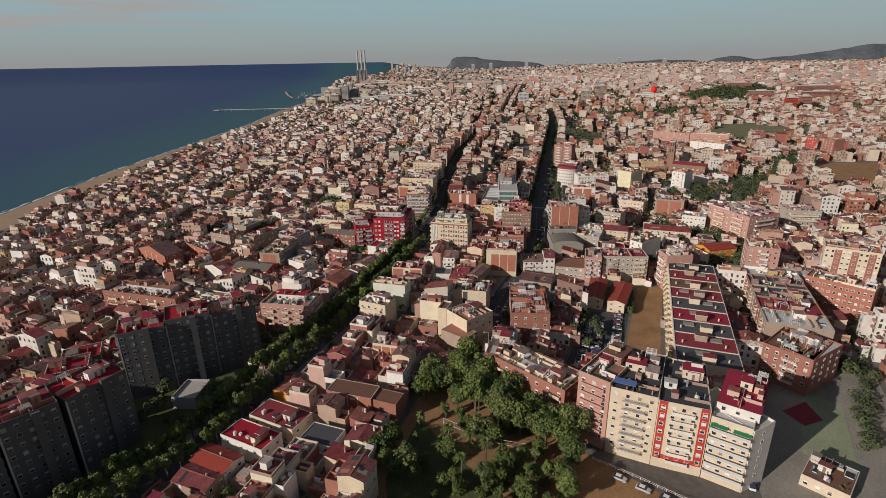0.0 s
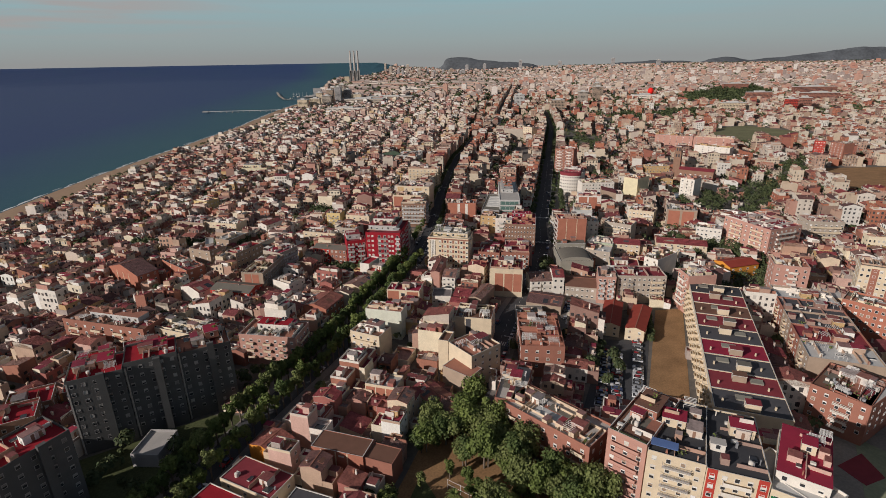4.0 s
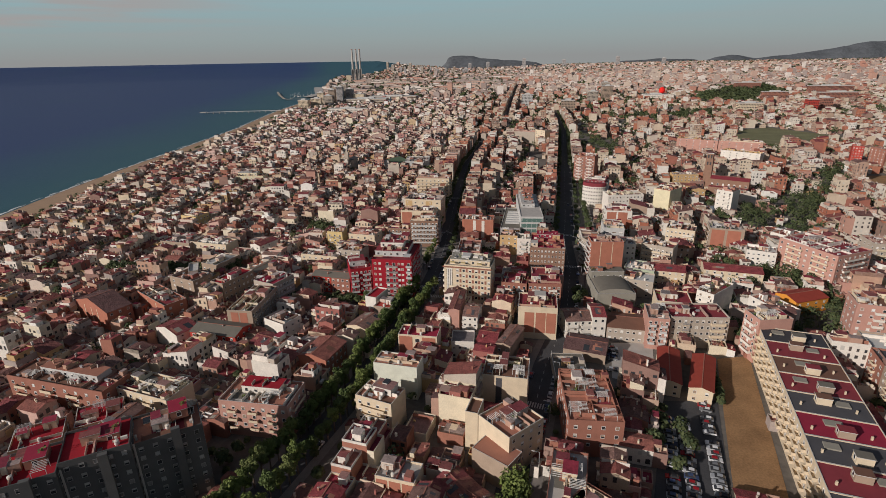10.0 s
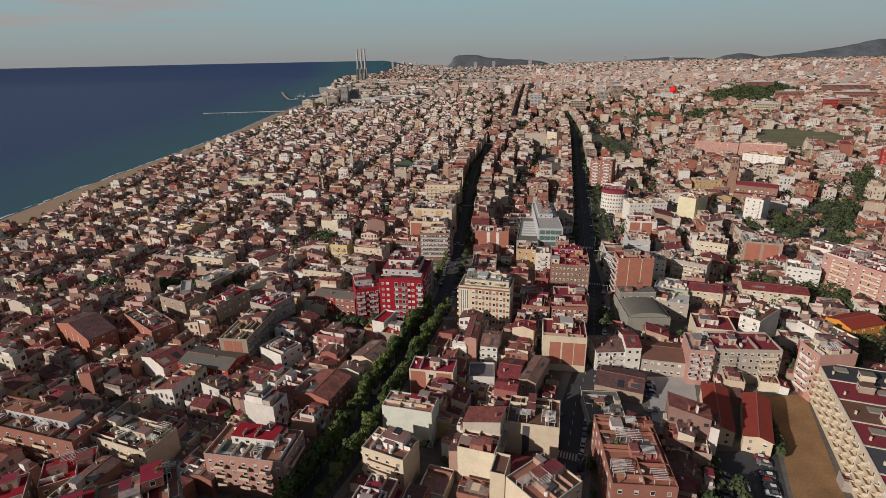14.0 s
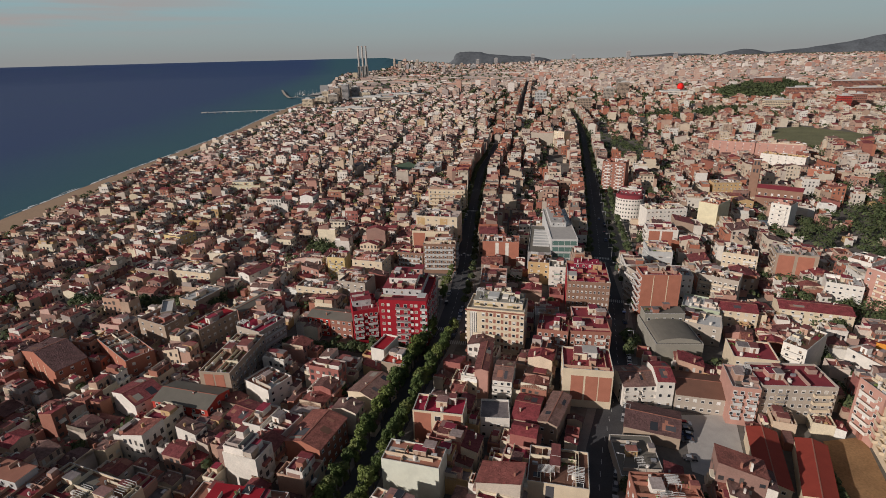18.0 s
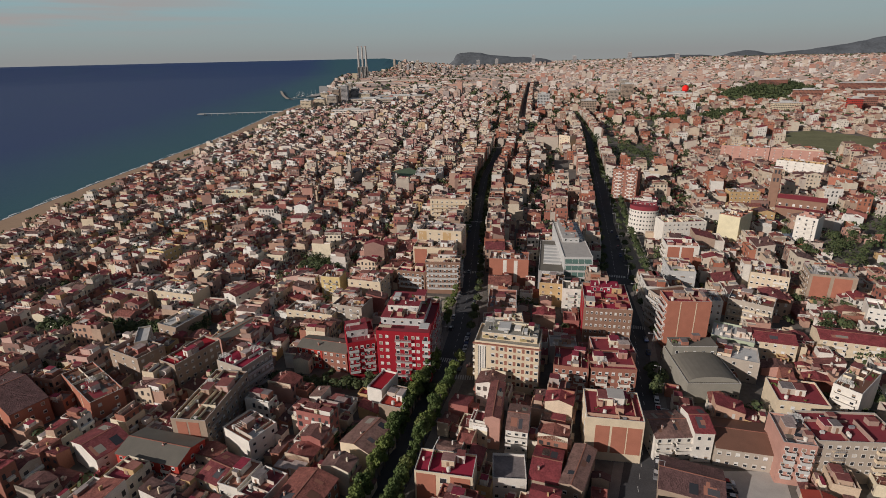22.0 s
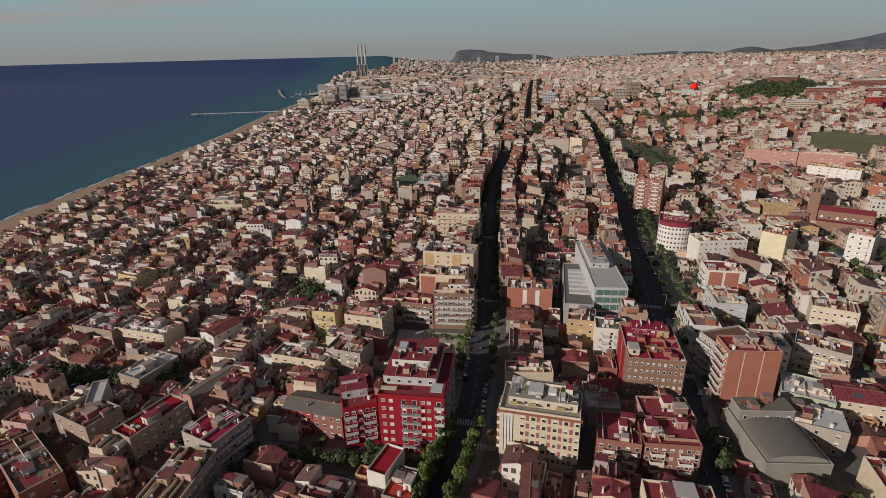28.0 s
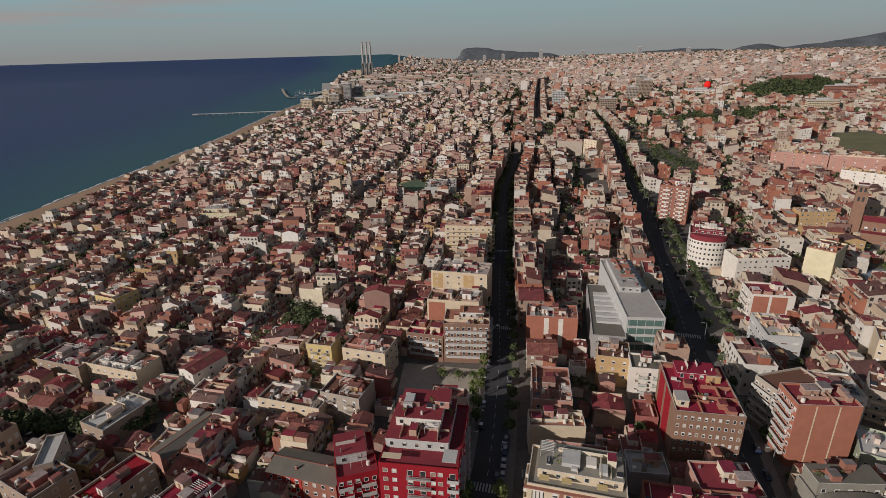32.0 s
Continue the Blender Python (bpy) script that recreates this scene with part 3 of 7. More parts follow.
    if clutter and rnd.random() < 0.1:
        part("aerial", aerial_mesh(), root, at=pose(rnd.uniform(-0.4, 0.4) * w, rnd.uniform(-0.3, 0.4) * d, top - 0.1))
    return root, w, d


def slab_on(root, name, x0, x1, y0, y1, z0, z1, mat, top=None, label=""):
    s = Shape()
    s.box(x0, x1, y0, y1, z0, z1, M[mat], M[top] if top else None, bottom=True)
    return part(name, s.mesh(name), root, label)

# ---- landmark buildings, along the flight ----
AB = dict(name="apartment_block", category="apartment block")
band = lambda side, w, places=(0,), edge="white", rail="white", d=1.2, solid=True: (side, edge, rail, solid, w, d, places)


def strips(root, w, d, side, mat, places, width, z0, z1, name="wall_panel", thick=0.06):
    """Upright panels of another colour on one side of a building."""
    L = w if side in "fb" else d
    for a in places:
        s = Shape()
        s.box(-width / 2, width / 2, -thick, 0.02, 0, z1 - z0, M[mat], bottom=True)
        part(name, s.mesh(name), root, at=side_matrix(side, w, d, a, z0))


def house_on_roof(root, x, y, w, d, z, h, wall="white", top="deck", name="penthouse"):
    s = Shape()
    s.box(x - w / 2, x + w / 2, y - d / 2, y + d / 2, z, z + h, M[wall])
    s.box(x - w / 2 - 0.15, x + w / 2 + 0.15, y - d / 2 - 0.15, y + d / 2 + 0.15, z + h, z + h + 0.18, M["slab"], top=M[top], bottom=True)
    ob = part(name, s.mesh(name), root)
    if w * d > 25:
        q = Shape()
        fittings(q, x - w / 2 + .3, x + w / 2 - .3, y - d / 2 + .3, y + d / 2 - .3, z + h + 0.18, random.Random(int(w * 100 + d)), 0.8, top == "deck")
        if q.f:
            tagged(part("roof_clutter", q.mesh("roof_clutter"), ob), kind="stuff")
    n = max(1, int(w / 3))
    for k in range(n):
        part("window", window_mesh(1.2, 1.4, k % 3), ob, at=pose(x - w / 2 + (k + 0.5) * w / n, y - d / 2, z + 0.8))
    return ob


# the long curved apartment block by the park, in four joined fronts
r, w, d = building("brick end of a curved apartment block with ribbon balconies", (60.2, 132.6), (67.2, 124.6), 25, 24.7, 8, "pink", "brown", front=3, left=6,
                   bal=[band("f", 7.5, (0.0,), "rust", "pink", 1.0), band("l", 5.0, (-0.6, 0.1, 0.7), "rust", "pink", 1.0)], clutter=2, group="curved apartment block", **AB)
house_on_roof(r, 0, 4, w * 0.6, 9, 24.8, 2.8, "rust", "brown")
slab_on(r, "planter", -w / 2 + 0.5, w / 2 - 0.5, -d / 2 + 0.3, -d / 2 + 1.0, 24.9, 25.5, "grass", label="row of terrace plants")
r, w, d = building("beige apartment front with planted balconies and a dark flat roof", (67.3, 124.2), (78.8, 116.7), 26, 24, 8, "cream", "pitch", front=4, clutter=2, parapet=0.6,
                   bal=[band("f", 6.8, (0.05,), "white", "rail", solid=False)], group="curved apartment block", **AB)
slab_on(r, "awning", -w / 2 + 0.5, -w / 2 + 7, -d / 2 + 0.4, -d / 2 + 3.4, 26.2, 26.35, "blue", label="blue canvas awning over the terrace")
house_on_roof(r, -1.5, 2, 6.0, 5.0, 24.1, 2.6, "cream", "magenta", "stair_house")
r, w, d = building("apartment front with two red stripes and white balconies between them", (78.9, 116.6), (91.2, 109.8), 26, 23.4, 8, "cream", "pitch", front=5, clutter=1, parapet=0.6,
                   bal=[band("f", 6.2, (0.0,), "white", "white")], group="curved apartment block", **AB)
strips(r, w, d, "f", "redpaint_b", (-0.8, 0.8), 2.3, 3.4, 24.0)
strips(r, w, d, "f", "redpaint_b", (0.0,), w - 3, 3.4, 5.0, "plinth_panel")
house_on_roof(r, 2.5, 5, 6.0, 4.5, 23.5, 2.8, "cream", "magenta", "stair_house")
house_on_roof(r, -4.0, -4, 3.5, 2.5, 23.5, 2.2, "white", "concrete", "stair_house")
for k in range(7):
    for a in (-0.8, 0.8):
        part("window", window_mesh(1.3, 1.2, (k * 3) % 4), r, at=side_matrix("f", w, d, a, 4.4 + k * 2.75) @ pose(0, -0.06, 0))
r, w, d = building("white apartment front with open galleries under a magenta roof", (91.4, 109.7), (99.3, 102.5), 26, 21.4, 7, "cream", "palegrey", front=4, clutter=0,
                   bal=[band("f", 10.4, (0.0,), "white", "palegrey", 1.4)], group="curved apartment block", **AB)
house_on_roof(r, 0.6, 2.0, w * 1.04, d * 0.80, 21.5, 3.0, "white", "magenta", "attic")
house_on_roof(r, 1.0, 4.0, 3.2, 4.0, 24.7, 2.6, "cream", "magenta", "lift_house")
for x in (-2.9, 2.9):
    slab_on(r, "awning", x - 2.2, x + 2.2, -d / 2 - 1.8, -d / 2 - 0.1, 20.2, 20.35, "green", label="green striped sun awning")
r, w, d = building("white end of a curved apartment block with pink balconies", (99.6, 102.4), (108.4, 105.7), 19, 20.8, 7, "white", "concrete", front=1, right=5, clutter=0,
                   bal=[band("r", 3.4, (-0.7, 0.0), "white", "pink", 1.2), band("r", 3.0, (0.7,), "white", "pink", 1.2)], group="curved apartment block", **AB)

# the long row with patchwork roofs, and its neighbour
FAR_L, NEAR_L = Vector((151.0, 240.5)), Vector((103.5, 148.5))
ROW_ROOFS = ("pitch", "maroon", "brown", "maroon", "darkroof", "magenta", "darkroof", "maroon", "darkroof")
for k, rf in enumerate(ROW_ROOFS):
    a, b = FAR_L.lerp(NEAR_L, k / 9), FAR_L.lerp(NEAR_L, (k + 1) / 9)
    r, w, d = building("cream row house with balconies and a " + ("dark" if rf in ("pitch", "darkroof") else "maroon") + " flat roof", tuple(a), tuple(b), 22, 15.4, 5,
                       "cream", rf, front=3, right=0, clutter=0, parapet=0.4, group="cream apartment row", bal=[band("f", 3.0, (-0.45, 0.5), "cream", "cream", 1.3)], seed=500 + k, **AB)
    house_on_roof(r, w * (0.2, -0.15, 0.25)[k % 3], (1, -1.5, 0)[k % 3], 3, 4.2, 15.5, 2.4, ("cream", "beige")[k % 2], ("olive", "brown", "maroon")[k % 3], "stair_house")
    for y in (-8.5, 6.5):
        slab_on(r, "roof_vent", w * 0.1 + k % 2, w * 0.1 + k % 2 + 0.5, y, y + 0.5, 15.5, 16.7, "cream")
    slab_on(r, "skylight", -w * 0.3, -w * 0.05, (-7, 2, -4)[k % 3], (-3, 6, 1)[k % 3], 15.5, 16.0, "weathered", label="long ribbed glass skylight")
FAR_L, NEAR_L = Vector((188.0, 232.0)), Vector((156.0, 171.0))
for k in range(5):
    a, b = FAR_L.lerp(NEAR_L, k / 5), FAR_L.lerp(NEAR_L, (k + 1) / 5)
    building("brick apartment row with roof pergolas and pale terraces", tuple(a), tuple(b), 24, 14.5, 5, ("beige", "rust")[k % 2], ("palegrey", "darkroof", "darkroof", "maroon")[k % 4], front=3,
             clutter=3, group="brick apartment row", bal=[band("f", 3.2, (0.0,), "rust", "cream")], seed=520 + k, **AB)
r, w, d = building("red-brick apartment block end with white windows and a pergola roof", (143.4, 155.8), (152.3, 141.6), 20, 14.5, 5, "rust", "brown", front=5, right=4, clutter=4,
                   bal=[band("f", 5.0, (0.15,), "white", "white", solid=False)], **AB)
r, w, d = building("red-brick apartment corner with white windows", (152.5, 141.5), (171.7, 149.9), 12, 14.5, 5, "rust", "palegrey", front=4, clutter=2, **AB)

# grey towers in the shade; greyflat holds that shade as a darker concrete
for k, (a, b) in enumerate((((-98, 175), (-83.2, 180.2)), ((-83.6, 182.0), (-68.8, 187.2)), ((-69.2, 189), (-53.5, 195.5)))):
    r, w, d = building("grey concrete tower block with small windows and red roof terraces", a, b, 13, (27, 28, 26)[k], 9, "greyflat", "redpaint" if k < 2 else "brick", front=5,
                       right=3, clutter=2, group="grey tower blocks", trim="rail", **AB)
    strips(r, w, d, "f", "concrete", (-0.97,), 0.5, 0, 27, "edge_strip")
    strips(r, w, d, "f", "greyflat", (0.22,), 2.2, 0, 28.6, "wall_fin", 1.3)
    house_on_roof(r, w * 0.2, 1.5, 4.5, 6, 27.2, 2.6, "brick", "magenta")
# shade is put into the brown and maroon roofs of these nearer towers
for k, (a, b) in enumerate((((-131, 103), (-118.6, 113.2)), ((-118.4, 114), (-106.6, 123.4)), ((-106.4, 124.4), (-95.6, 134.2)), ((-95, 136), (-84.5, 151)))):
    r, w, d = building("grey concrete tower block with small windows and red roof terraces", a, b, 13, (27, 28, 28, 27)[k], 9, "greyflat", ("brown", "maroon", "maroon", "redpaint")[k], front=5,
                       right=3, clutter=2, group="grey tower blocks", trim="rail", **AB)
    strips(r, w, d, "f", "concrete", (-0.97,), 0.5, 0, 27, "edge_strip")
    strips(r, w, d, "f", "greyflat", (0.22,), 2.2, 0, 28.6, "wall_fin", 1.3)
for k in range(5):
    x, y = -128 - 7 * (k % 2) + k * 6, 178 + k * 11
    building("low brown block with bright red roof terraces", (x, y), (x + 13, y + 5), 12, 10.5 - k % 3 * 1.5, 3, "darkbrick", "redpaint", front=4, right=3, clutter=2, seed=40 + k, **AB)
building("low concrete market hall with a pale roof", (-71.3, 165.3), (-69.2, 176.9), 9, 4.2, 1, "grey", "concrete", front=3, clutter=0, name="hall", category="hall")

# park side houses
building("low house with a wide maroon flat roof", (-48.7, 150.7), (-32.8, 140.3), 10, 6.3, 2, "cream", "maroon", front=3, right=2, clutter=1, parapet=0.35)
building("house with bright red stepped roofs by the tree-lined road", (-55.8, 141.5), (-40.9, 131.8), 9, 6.4, 2, "white", "redpaint", front=3, right=2, clutter=1, parapet=0.4)
building("small white house under a red tiled roof", (-62.3, 131.7), (-50.4, 124.4), 8, 5.8, 2, "white", "gable_x/redsheet", front=2, right=2, clutter=1)
building("small house under a weathered brown tile roof", (-65.1, 124.1), (-53.9, 118.0), 8, 5.4, 2, "beige", "gable_x", front=2, right=2, clutter=1)
r, w, d = building("long red-brick apartment slab with white windows", (206.9, 211.0), (223.1, 188.5), 13, 15.4, 5, "orange", "brick", front=12, left=3, clutter=2, **AB)
r, w, d = building("tall cream and brick apartment block with balcony columns", (231.1, 228.5), (249.4, 213.2), 14, 23.2, 8, "cream", "brick", front=10, left=3, clutter=2, **AB)
strips(r, w, d, "f", "rust", (-0.5, 0.1, 0.7), 3.0, 1, 23, "brick_panel")
r, w, d = building("windowless brick hall with pale pilasters", (-23.2, 157.7), (-7.2, 150.4), 8, 8.6, 2, "orange", "brown", clutter=0, parapet=0.3, name="brick_hall", category="hall")
strips(r, w, d, "f", "cream", (-0.62, -0.05, 0.4), 0.4, 0, 8.6, "pilaster")
strips(r, w, d, "f", "slab", (-0.34, 0.17), 1.8, 7.0, 7.6, "vent_panel")
building("lower brick wing of a windowless hall", (-7.1, 151.1), (1.3, 146.7), 7, 8, 2, "rust", "brown", clutter=0, parapet=0.3, name="brick_hall", category="hall")
building("small house with a bright orange side wall", (-43.6, 165.3), (-34.8, 159.1), 9, 5.6, 2, "orangewall", "gable_y", left=2, clutter=1)
building("white workshop with a flat dark roof", (-30.3, 136.7), (-19.7, 131.2), 9, 5.6, 2, "white", "darkroof", front=3, clutter=0, parapet=0.35, name="workshop", category="workshop")
r, w, d = building("house with a brick panelled end wall", (-6.8, 187.3), (4.2, 182.5), 8, 9, 3, "cream", "concrete", clutter=2)
strips(r, w, d, "f", "orange", (-0.66, 0.0, 0.66), w * 0.29, 0.5, 8.8)
for k, (a, b, c) in enumerate((((9.9, 186.4), (12.3, 182.1), "hotpink"), ((12.5, 181.9), (14.5, 178.3), "palegrey"), ((14.6, 178.0), (17.6, 174.0), "yellow"), ((17.7, 173.8), (22.1, 169.1), "cream"))):
    building({"hotpink": "small house with a hot pink front", "yellow": "small yellow house with an arched front"}.get(c, "small pale plastered row house"),
             a, b, 9, 6.6, 2, c, "gable_x", front=2, clutter=1, group="painted row houses")
r, w, d = building("tall cream house with a blank end wall", (26.3, 202.4), (33.3, 190.5), 15, 14.4, 5, "cream", "brick", right=4, clutter=2)
building("slim cream stair tower of a house", (22.4, 204.8), (26.2, 203.0), 8, 14.4, 5, "cream", "brown", clutter=0)
building("lower house with a sloping brick-red roof", (22.7, 194.5), (31.6, 185.0), 8, 9.5, 3, "beige", "brick", right=2, clutter=0, parapet=0.3)
r, w, d = building("cream apartment house with a dark light well and roof vents", (32.3, 226.5), (47.7, 221.0), 14, 13, 4, "cream", "brown", right=5, clutter=4, **AB)
# light well drawn as a flat dark panel, its shade put into the colour
strips(r, w, d, "f", "darkroof", (-0.25,), 2.2, 0, 13, "light_well")
r, w, d = building("house with a tall blank white wall and a brick-red roof", (-6.7, 240.0), (9.2, 233.6), 8.5, 13.6, 4, "palegreen_wall", "brick", left=3, clutter=2, parapet=0.6,
                   bal=[band("l", 3.0, (0.0,), "cream", "rail", 0.9, False)])
r, w, d = building("corner apartment house with wrap-round white balconies", (-13.0, 222.0), (-1.0, 214.5), 10, 12.4, 4, "cream", "brick", front=4, left=3, clutter=2,
                   bal=[band("f", 9.5, (0,), "cream", "cream"), band("l", 8.0, (0,), "cream", "cream")], **AB)
house_on_roof(r, 1, 2, w * 0.5, 5, 12.5, 2.6)
r, w, d = building("house with twin orange brick panels and a glazed stair between them", (3.6, 261.5), (19.4, 256.4), 9, 12.5, 4, "cream", "magenta", left=2, clutter=3)
strips(r, w, d, "f", "orange", (-0.6, 0.58), w * 0.34, 0.3, 12.6)
for k in range(4):
    part("window", window_mesh(2.0, 1.9, 0), r, at=side_matrix("f", w, d, 0.0, 0.9 + k * 3.0))
r, w, d = building("cream apartment house with a brick panelled end wall and maroon roof", (58.4, 273.5), (75.0, 268.5), 15, 15.2, 5, "cream", "maroon", right=6, left=2, clutter=3, **AB)
strips(r, w, d, "f", "orange", (-0.42, 0.16, 0.7), w * 0.25, 3.2, 13.3)
house_on_roof(r, 1, 3, 5, 5, 15.3, 2.8, "white", "concrete")

# sheds and yards to the east
for a, b in (((99.5, 224.2), (106.8, 220.3)), ((108.6, 218.5), (115.3, 213.9))):
    building("long shed with a bright rust-red ribbed roof", a, b, 26, 5.6, 2, "cream", "gable_y/redsheet", front=2, clutter=0, name="shed", category="shed", group="red-roofed sheds")
building("old brown-tiled warehouse with small upper windows", (97.4, 265.1), (114.1, 258.7), 15, 6.8, 2, "stone", "gable_x/brown", front=7, clutter=0, name="warehouse", category="warehouse")
building("white terraced house with stepped balconies", (79.8, 269.6), (85.7, 269.0), 13, 8.6, 3, "white", "gable_x", front=2, left=2, bal=[band("f", 5, (0,), "white", "white")])
building("white terraced house with stepped balconies", (85.9, 269.0), (92.0, 268.5), 13, 8.6, 3, "white", "gable_x", front=2, bal=[band("f", 5, (0,), "white", "white")])
building("tall white terraced house beside a warehouse", (91.2, 267.3), (97.1, 266.1), 13, 11.2, 3, "white", "gable_x", front=2, clutter=0)
building("low tiled workshop in a yard", (73.2, 254.3), (88.4, 245.8), 14, 4.6, 1, "beige", "gable_x", clutter=0, name="workshop", category="workshop")
building("flat grey-roofed workshop in a yard", (62.8, 233.2), (75.3, 230.5), 18, 4.6, 1, "stone", "olive", front=3, clutter=1, parapet=0.3, name="workshop", category="workshop")
building("greyish pink apartment house with recessed balconies", (111.0, 255.7), (119.3, 252.6), 14, 14.3, 5, "pink", "deck", front=4, clutter=3, bal=[band("f", 2.6, (-0.5, 0.5), "palegrey", "palegrey")], **AB)
building("wide beige apartment house with a maroon tile terrace", (121.2, 254.8), (145.0, 250.0), 14, 14.3, 5, "stone", "maroon", front=10, clutter=3,
         bal=[band("f", 6, (0.62,), "cream", "cream"), band("f", 3, (-0.5,), "cream", "rail", 1.0, False)], **AB)
r, w, d = building("slim brick and white apartment slab with white balconies", (149.6, 248.2), (149.0, 238.1), 14, 19, 6, "pink", "brown", front=3, left=6, clutter=1, bal=[band("f", 6.0, (0,), "white", "white")], **AB)
strips(r, w, d, "l", "rust", (-0.55, 0.05, 0.6), 3.6, 0.4, 18.8)
building("brick apartment block with roof pergolas and terraces", (54.3, 197.3), (71.0, 193.6), 29, 13.2, 4, "rust", "brick", front=4, right=6, left=7, clutter=5, **AB)
building("brick apartment block with a pale flat roof and roof plant", (36.5, 166.1), (45.6, 162.1), 22, 13.2, 4, "rust", "concrete", front=5, left=6, right=4, clutter=4,
         bal=[band("f", 4.0, (0.4,), "cream", "cream")], **AB)
building("brick apartment block with stepped terraces by the park", (38.8, 163.7), (58.3, 138.4), 14, 13.2, 4, "rust", "concrete", front=7, left=3, right=3, clutter=5,
         bal=[band("f", 4.0, (-0.75, 0.78), "cream", "cream")], **AB)

# by the junction
r, w, d = building("tall cream apartment block with a striped panel at its corner", (30.4, 315.9), (52.9, 307.1), 14, 20.4, 6, "cream", "weathered", front=0, left=5, right=3, clutter=0,
                   base=2.4, bal=[band("l", 4.0, (-0.6, 0.1), "cream", "white", 0.9)], name="apartment_block", category="apartment block")
hotel = r
strips(r, w, d, "f", "white", (-0.77,), 3.0, 4.4, 19.6, "sign_panel")
for k in range(4):
    strips(r, w, d, "f", "pitch", (-0.885 + k * 0.077,), 0.22, 4.9, 19.1, "dark_stripe", 0.09)
for fl_ in range(6):
    for k in range(6):
        z = 3.2 + fl_ * 2.95
        part("window", window_mesh(1.3, 1.5, (fl_ + k) % 3), r, at=side_matrix("f", w, d, -0.42 + k * 0.27, z))
        if k < 5:
            strips(r, w, d, "f", "rust", (-0.29 + k * 0.27,), 1.0, z - 0.1, z + 1.7, "brick_panel", 0.05)
slab_on(r, "ledge", -w / 2 - 0.7, w / 2 + 0.5, -d / 2 - 0.8, -d / 2 + 0.4, 20.2, 20.55, "rust")
p = house_on_roof(r, 0.6, 1.4, w * 0.86, d * 0.72, 20.5, 2.8, "cream", "weathered")
slab_on(r, "roof_plant", -4, 0.5, -2, 3, 23.7, 24.9, "palegrey", label="louvred grey roof plant")
slab_on(r, "roof_plant", 2, 4.5, -1, 2, 23.7, 24.6, "white")
slab_on(r, "roof_plant", 5.2, 7.2, -3, 0, 23.7, 24.8, "palegrey")
for x in (-8, -2.5, 6):
    slab_on(r, "awning", x - 1.2, x + 1.2, -d / 2 + 0.6, -d / 2 + 2.4, 22.4, 22.5, "yellow", label="yellow terrace awning")

r, w, d = building("large red apartment block with white windows and stepped terraces", (-6.7, 326.4), (13.7, 321.0), 26, 21.8, 7, "redpaint", "maroon", front=0, right=7, clutter=0,
                   bal=[band("f", 6.4, (0.02,), "slab", "rail", 1.1, False), band("f", 3.0, (0.88,), "slab", "palegrey", 1.1), band("r", 6, (-0.5, 0.4), "slab", "rail", 1.1, False)], **AB)
for fl_ in range(7):
    for a in (-0.83, -0.6, 0.38, 0.56):
        part("window", window_mesh(1.3, 1.3, 3), r, at=side_matrix("f", w, d, a, 1.4 + fl_ * 3.05))
    for a in (-0.2, 0.12, 0.86):
        part("window", window_mesh(1.5, 1.9, fl_ % 3), r, at=side_matrix("f", w, d, a, 0.8 + fl_ * 3.05))
house_on_roof(r, -1.5, 3.0, w * 0.82, d * 0.72, 21.9, 3.0, "palegrey", "maroon", "set_back_storey")
house_on_roof(r, -2.0, 5.5, w * 0.6, d * 0.5, 25.0, 2.8, "white", "maroon", "set_back_storey")
house_on_roof(r, 4.0, 7, 4, 6, 27.9, 2.2, "pink", "maroon", "lift_house")
slab_on(r, "roof_box", -7, -4.4, 3, 8, 28, 29.4, "palegrey")
slab_on(r, "awning", -w / 2 + 1, -w / 2 + 6, -d / 2 + 0.3, -d / 2 + 2.2, 24.1, 24.25, "cream", label="pale striped terrace awning")
slab_on(r, "canopy", w / 2 - 4.2, w / 2 - 0.6, -d / 2 + 0.4, -d / 2 + 5, 24.2, 24.4, "palegrey", label="white corrugated terrace canopy")
r, w, d = building("lower wing of a red apartment block with pale balconies", (-18.2, 328.5), (-7.1, 330.1), 16, 15.8, 5, "redpaint", "maroon", front=5, clutter=1,
                   bal=[band("f", 4.0, (-0.6, 0.5), "slab", "palegrey")], **AB)
house_on_roof(r, -1, 2, w * 0.75, 9, 15.9, 3.0, "palegrey", "maroon", "set_back_storey")
building("low brick row house with an olive hipped roof", (-40.3, 342.0), (-29.8, 337.7), 10, 9.2, 3, "redpaint_b", "gable_x/olive", front=4, clutter=1, bal=[band("f", 2.4, (-0.5, 0.5), "cream", "cream", 0.9)])
building("low brick row house with an olive hipped roof", (-29.6, 337.6), (-19.5, 333.4), 10, 9.2, 3, "rust", "gable_x/olive", front=4, clutter=1)
building("salmon house with a sloping roof in front of an apartment block", (27.8, 282.3), (32.4, 280.8), 20, 12.4, 4, "pink", "gable_y", left=4, clutter=0)
building("white house with open galleries", (33.4, 276.7), (39.9, 274.3), 13, 11.6, 4, "white", "gable_x", front=3, right=2, bal=[band("f", 7, (0,), "white", "white")])
building("old workshop hall under brown tiles", (36.4, 260.2), (44.2, 256.5), 14, 7.4, 2, "beige", "gable_x", front=3, clutter=1, name="hall", category="hall")
building("narrow pale hall under brown tiles", (44.3, 256.3), (49.6, 252.7), 18, 8.2, 2, "beige", "gable_y", front=2, clutter=0, name="hall", category="hall")
building("white house with a ground-floor arcade", (26.0, 260.9), (35.5, 258.9), 10, 7.4, 2, "white", "deck", front=4, clutter=0)

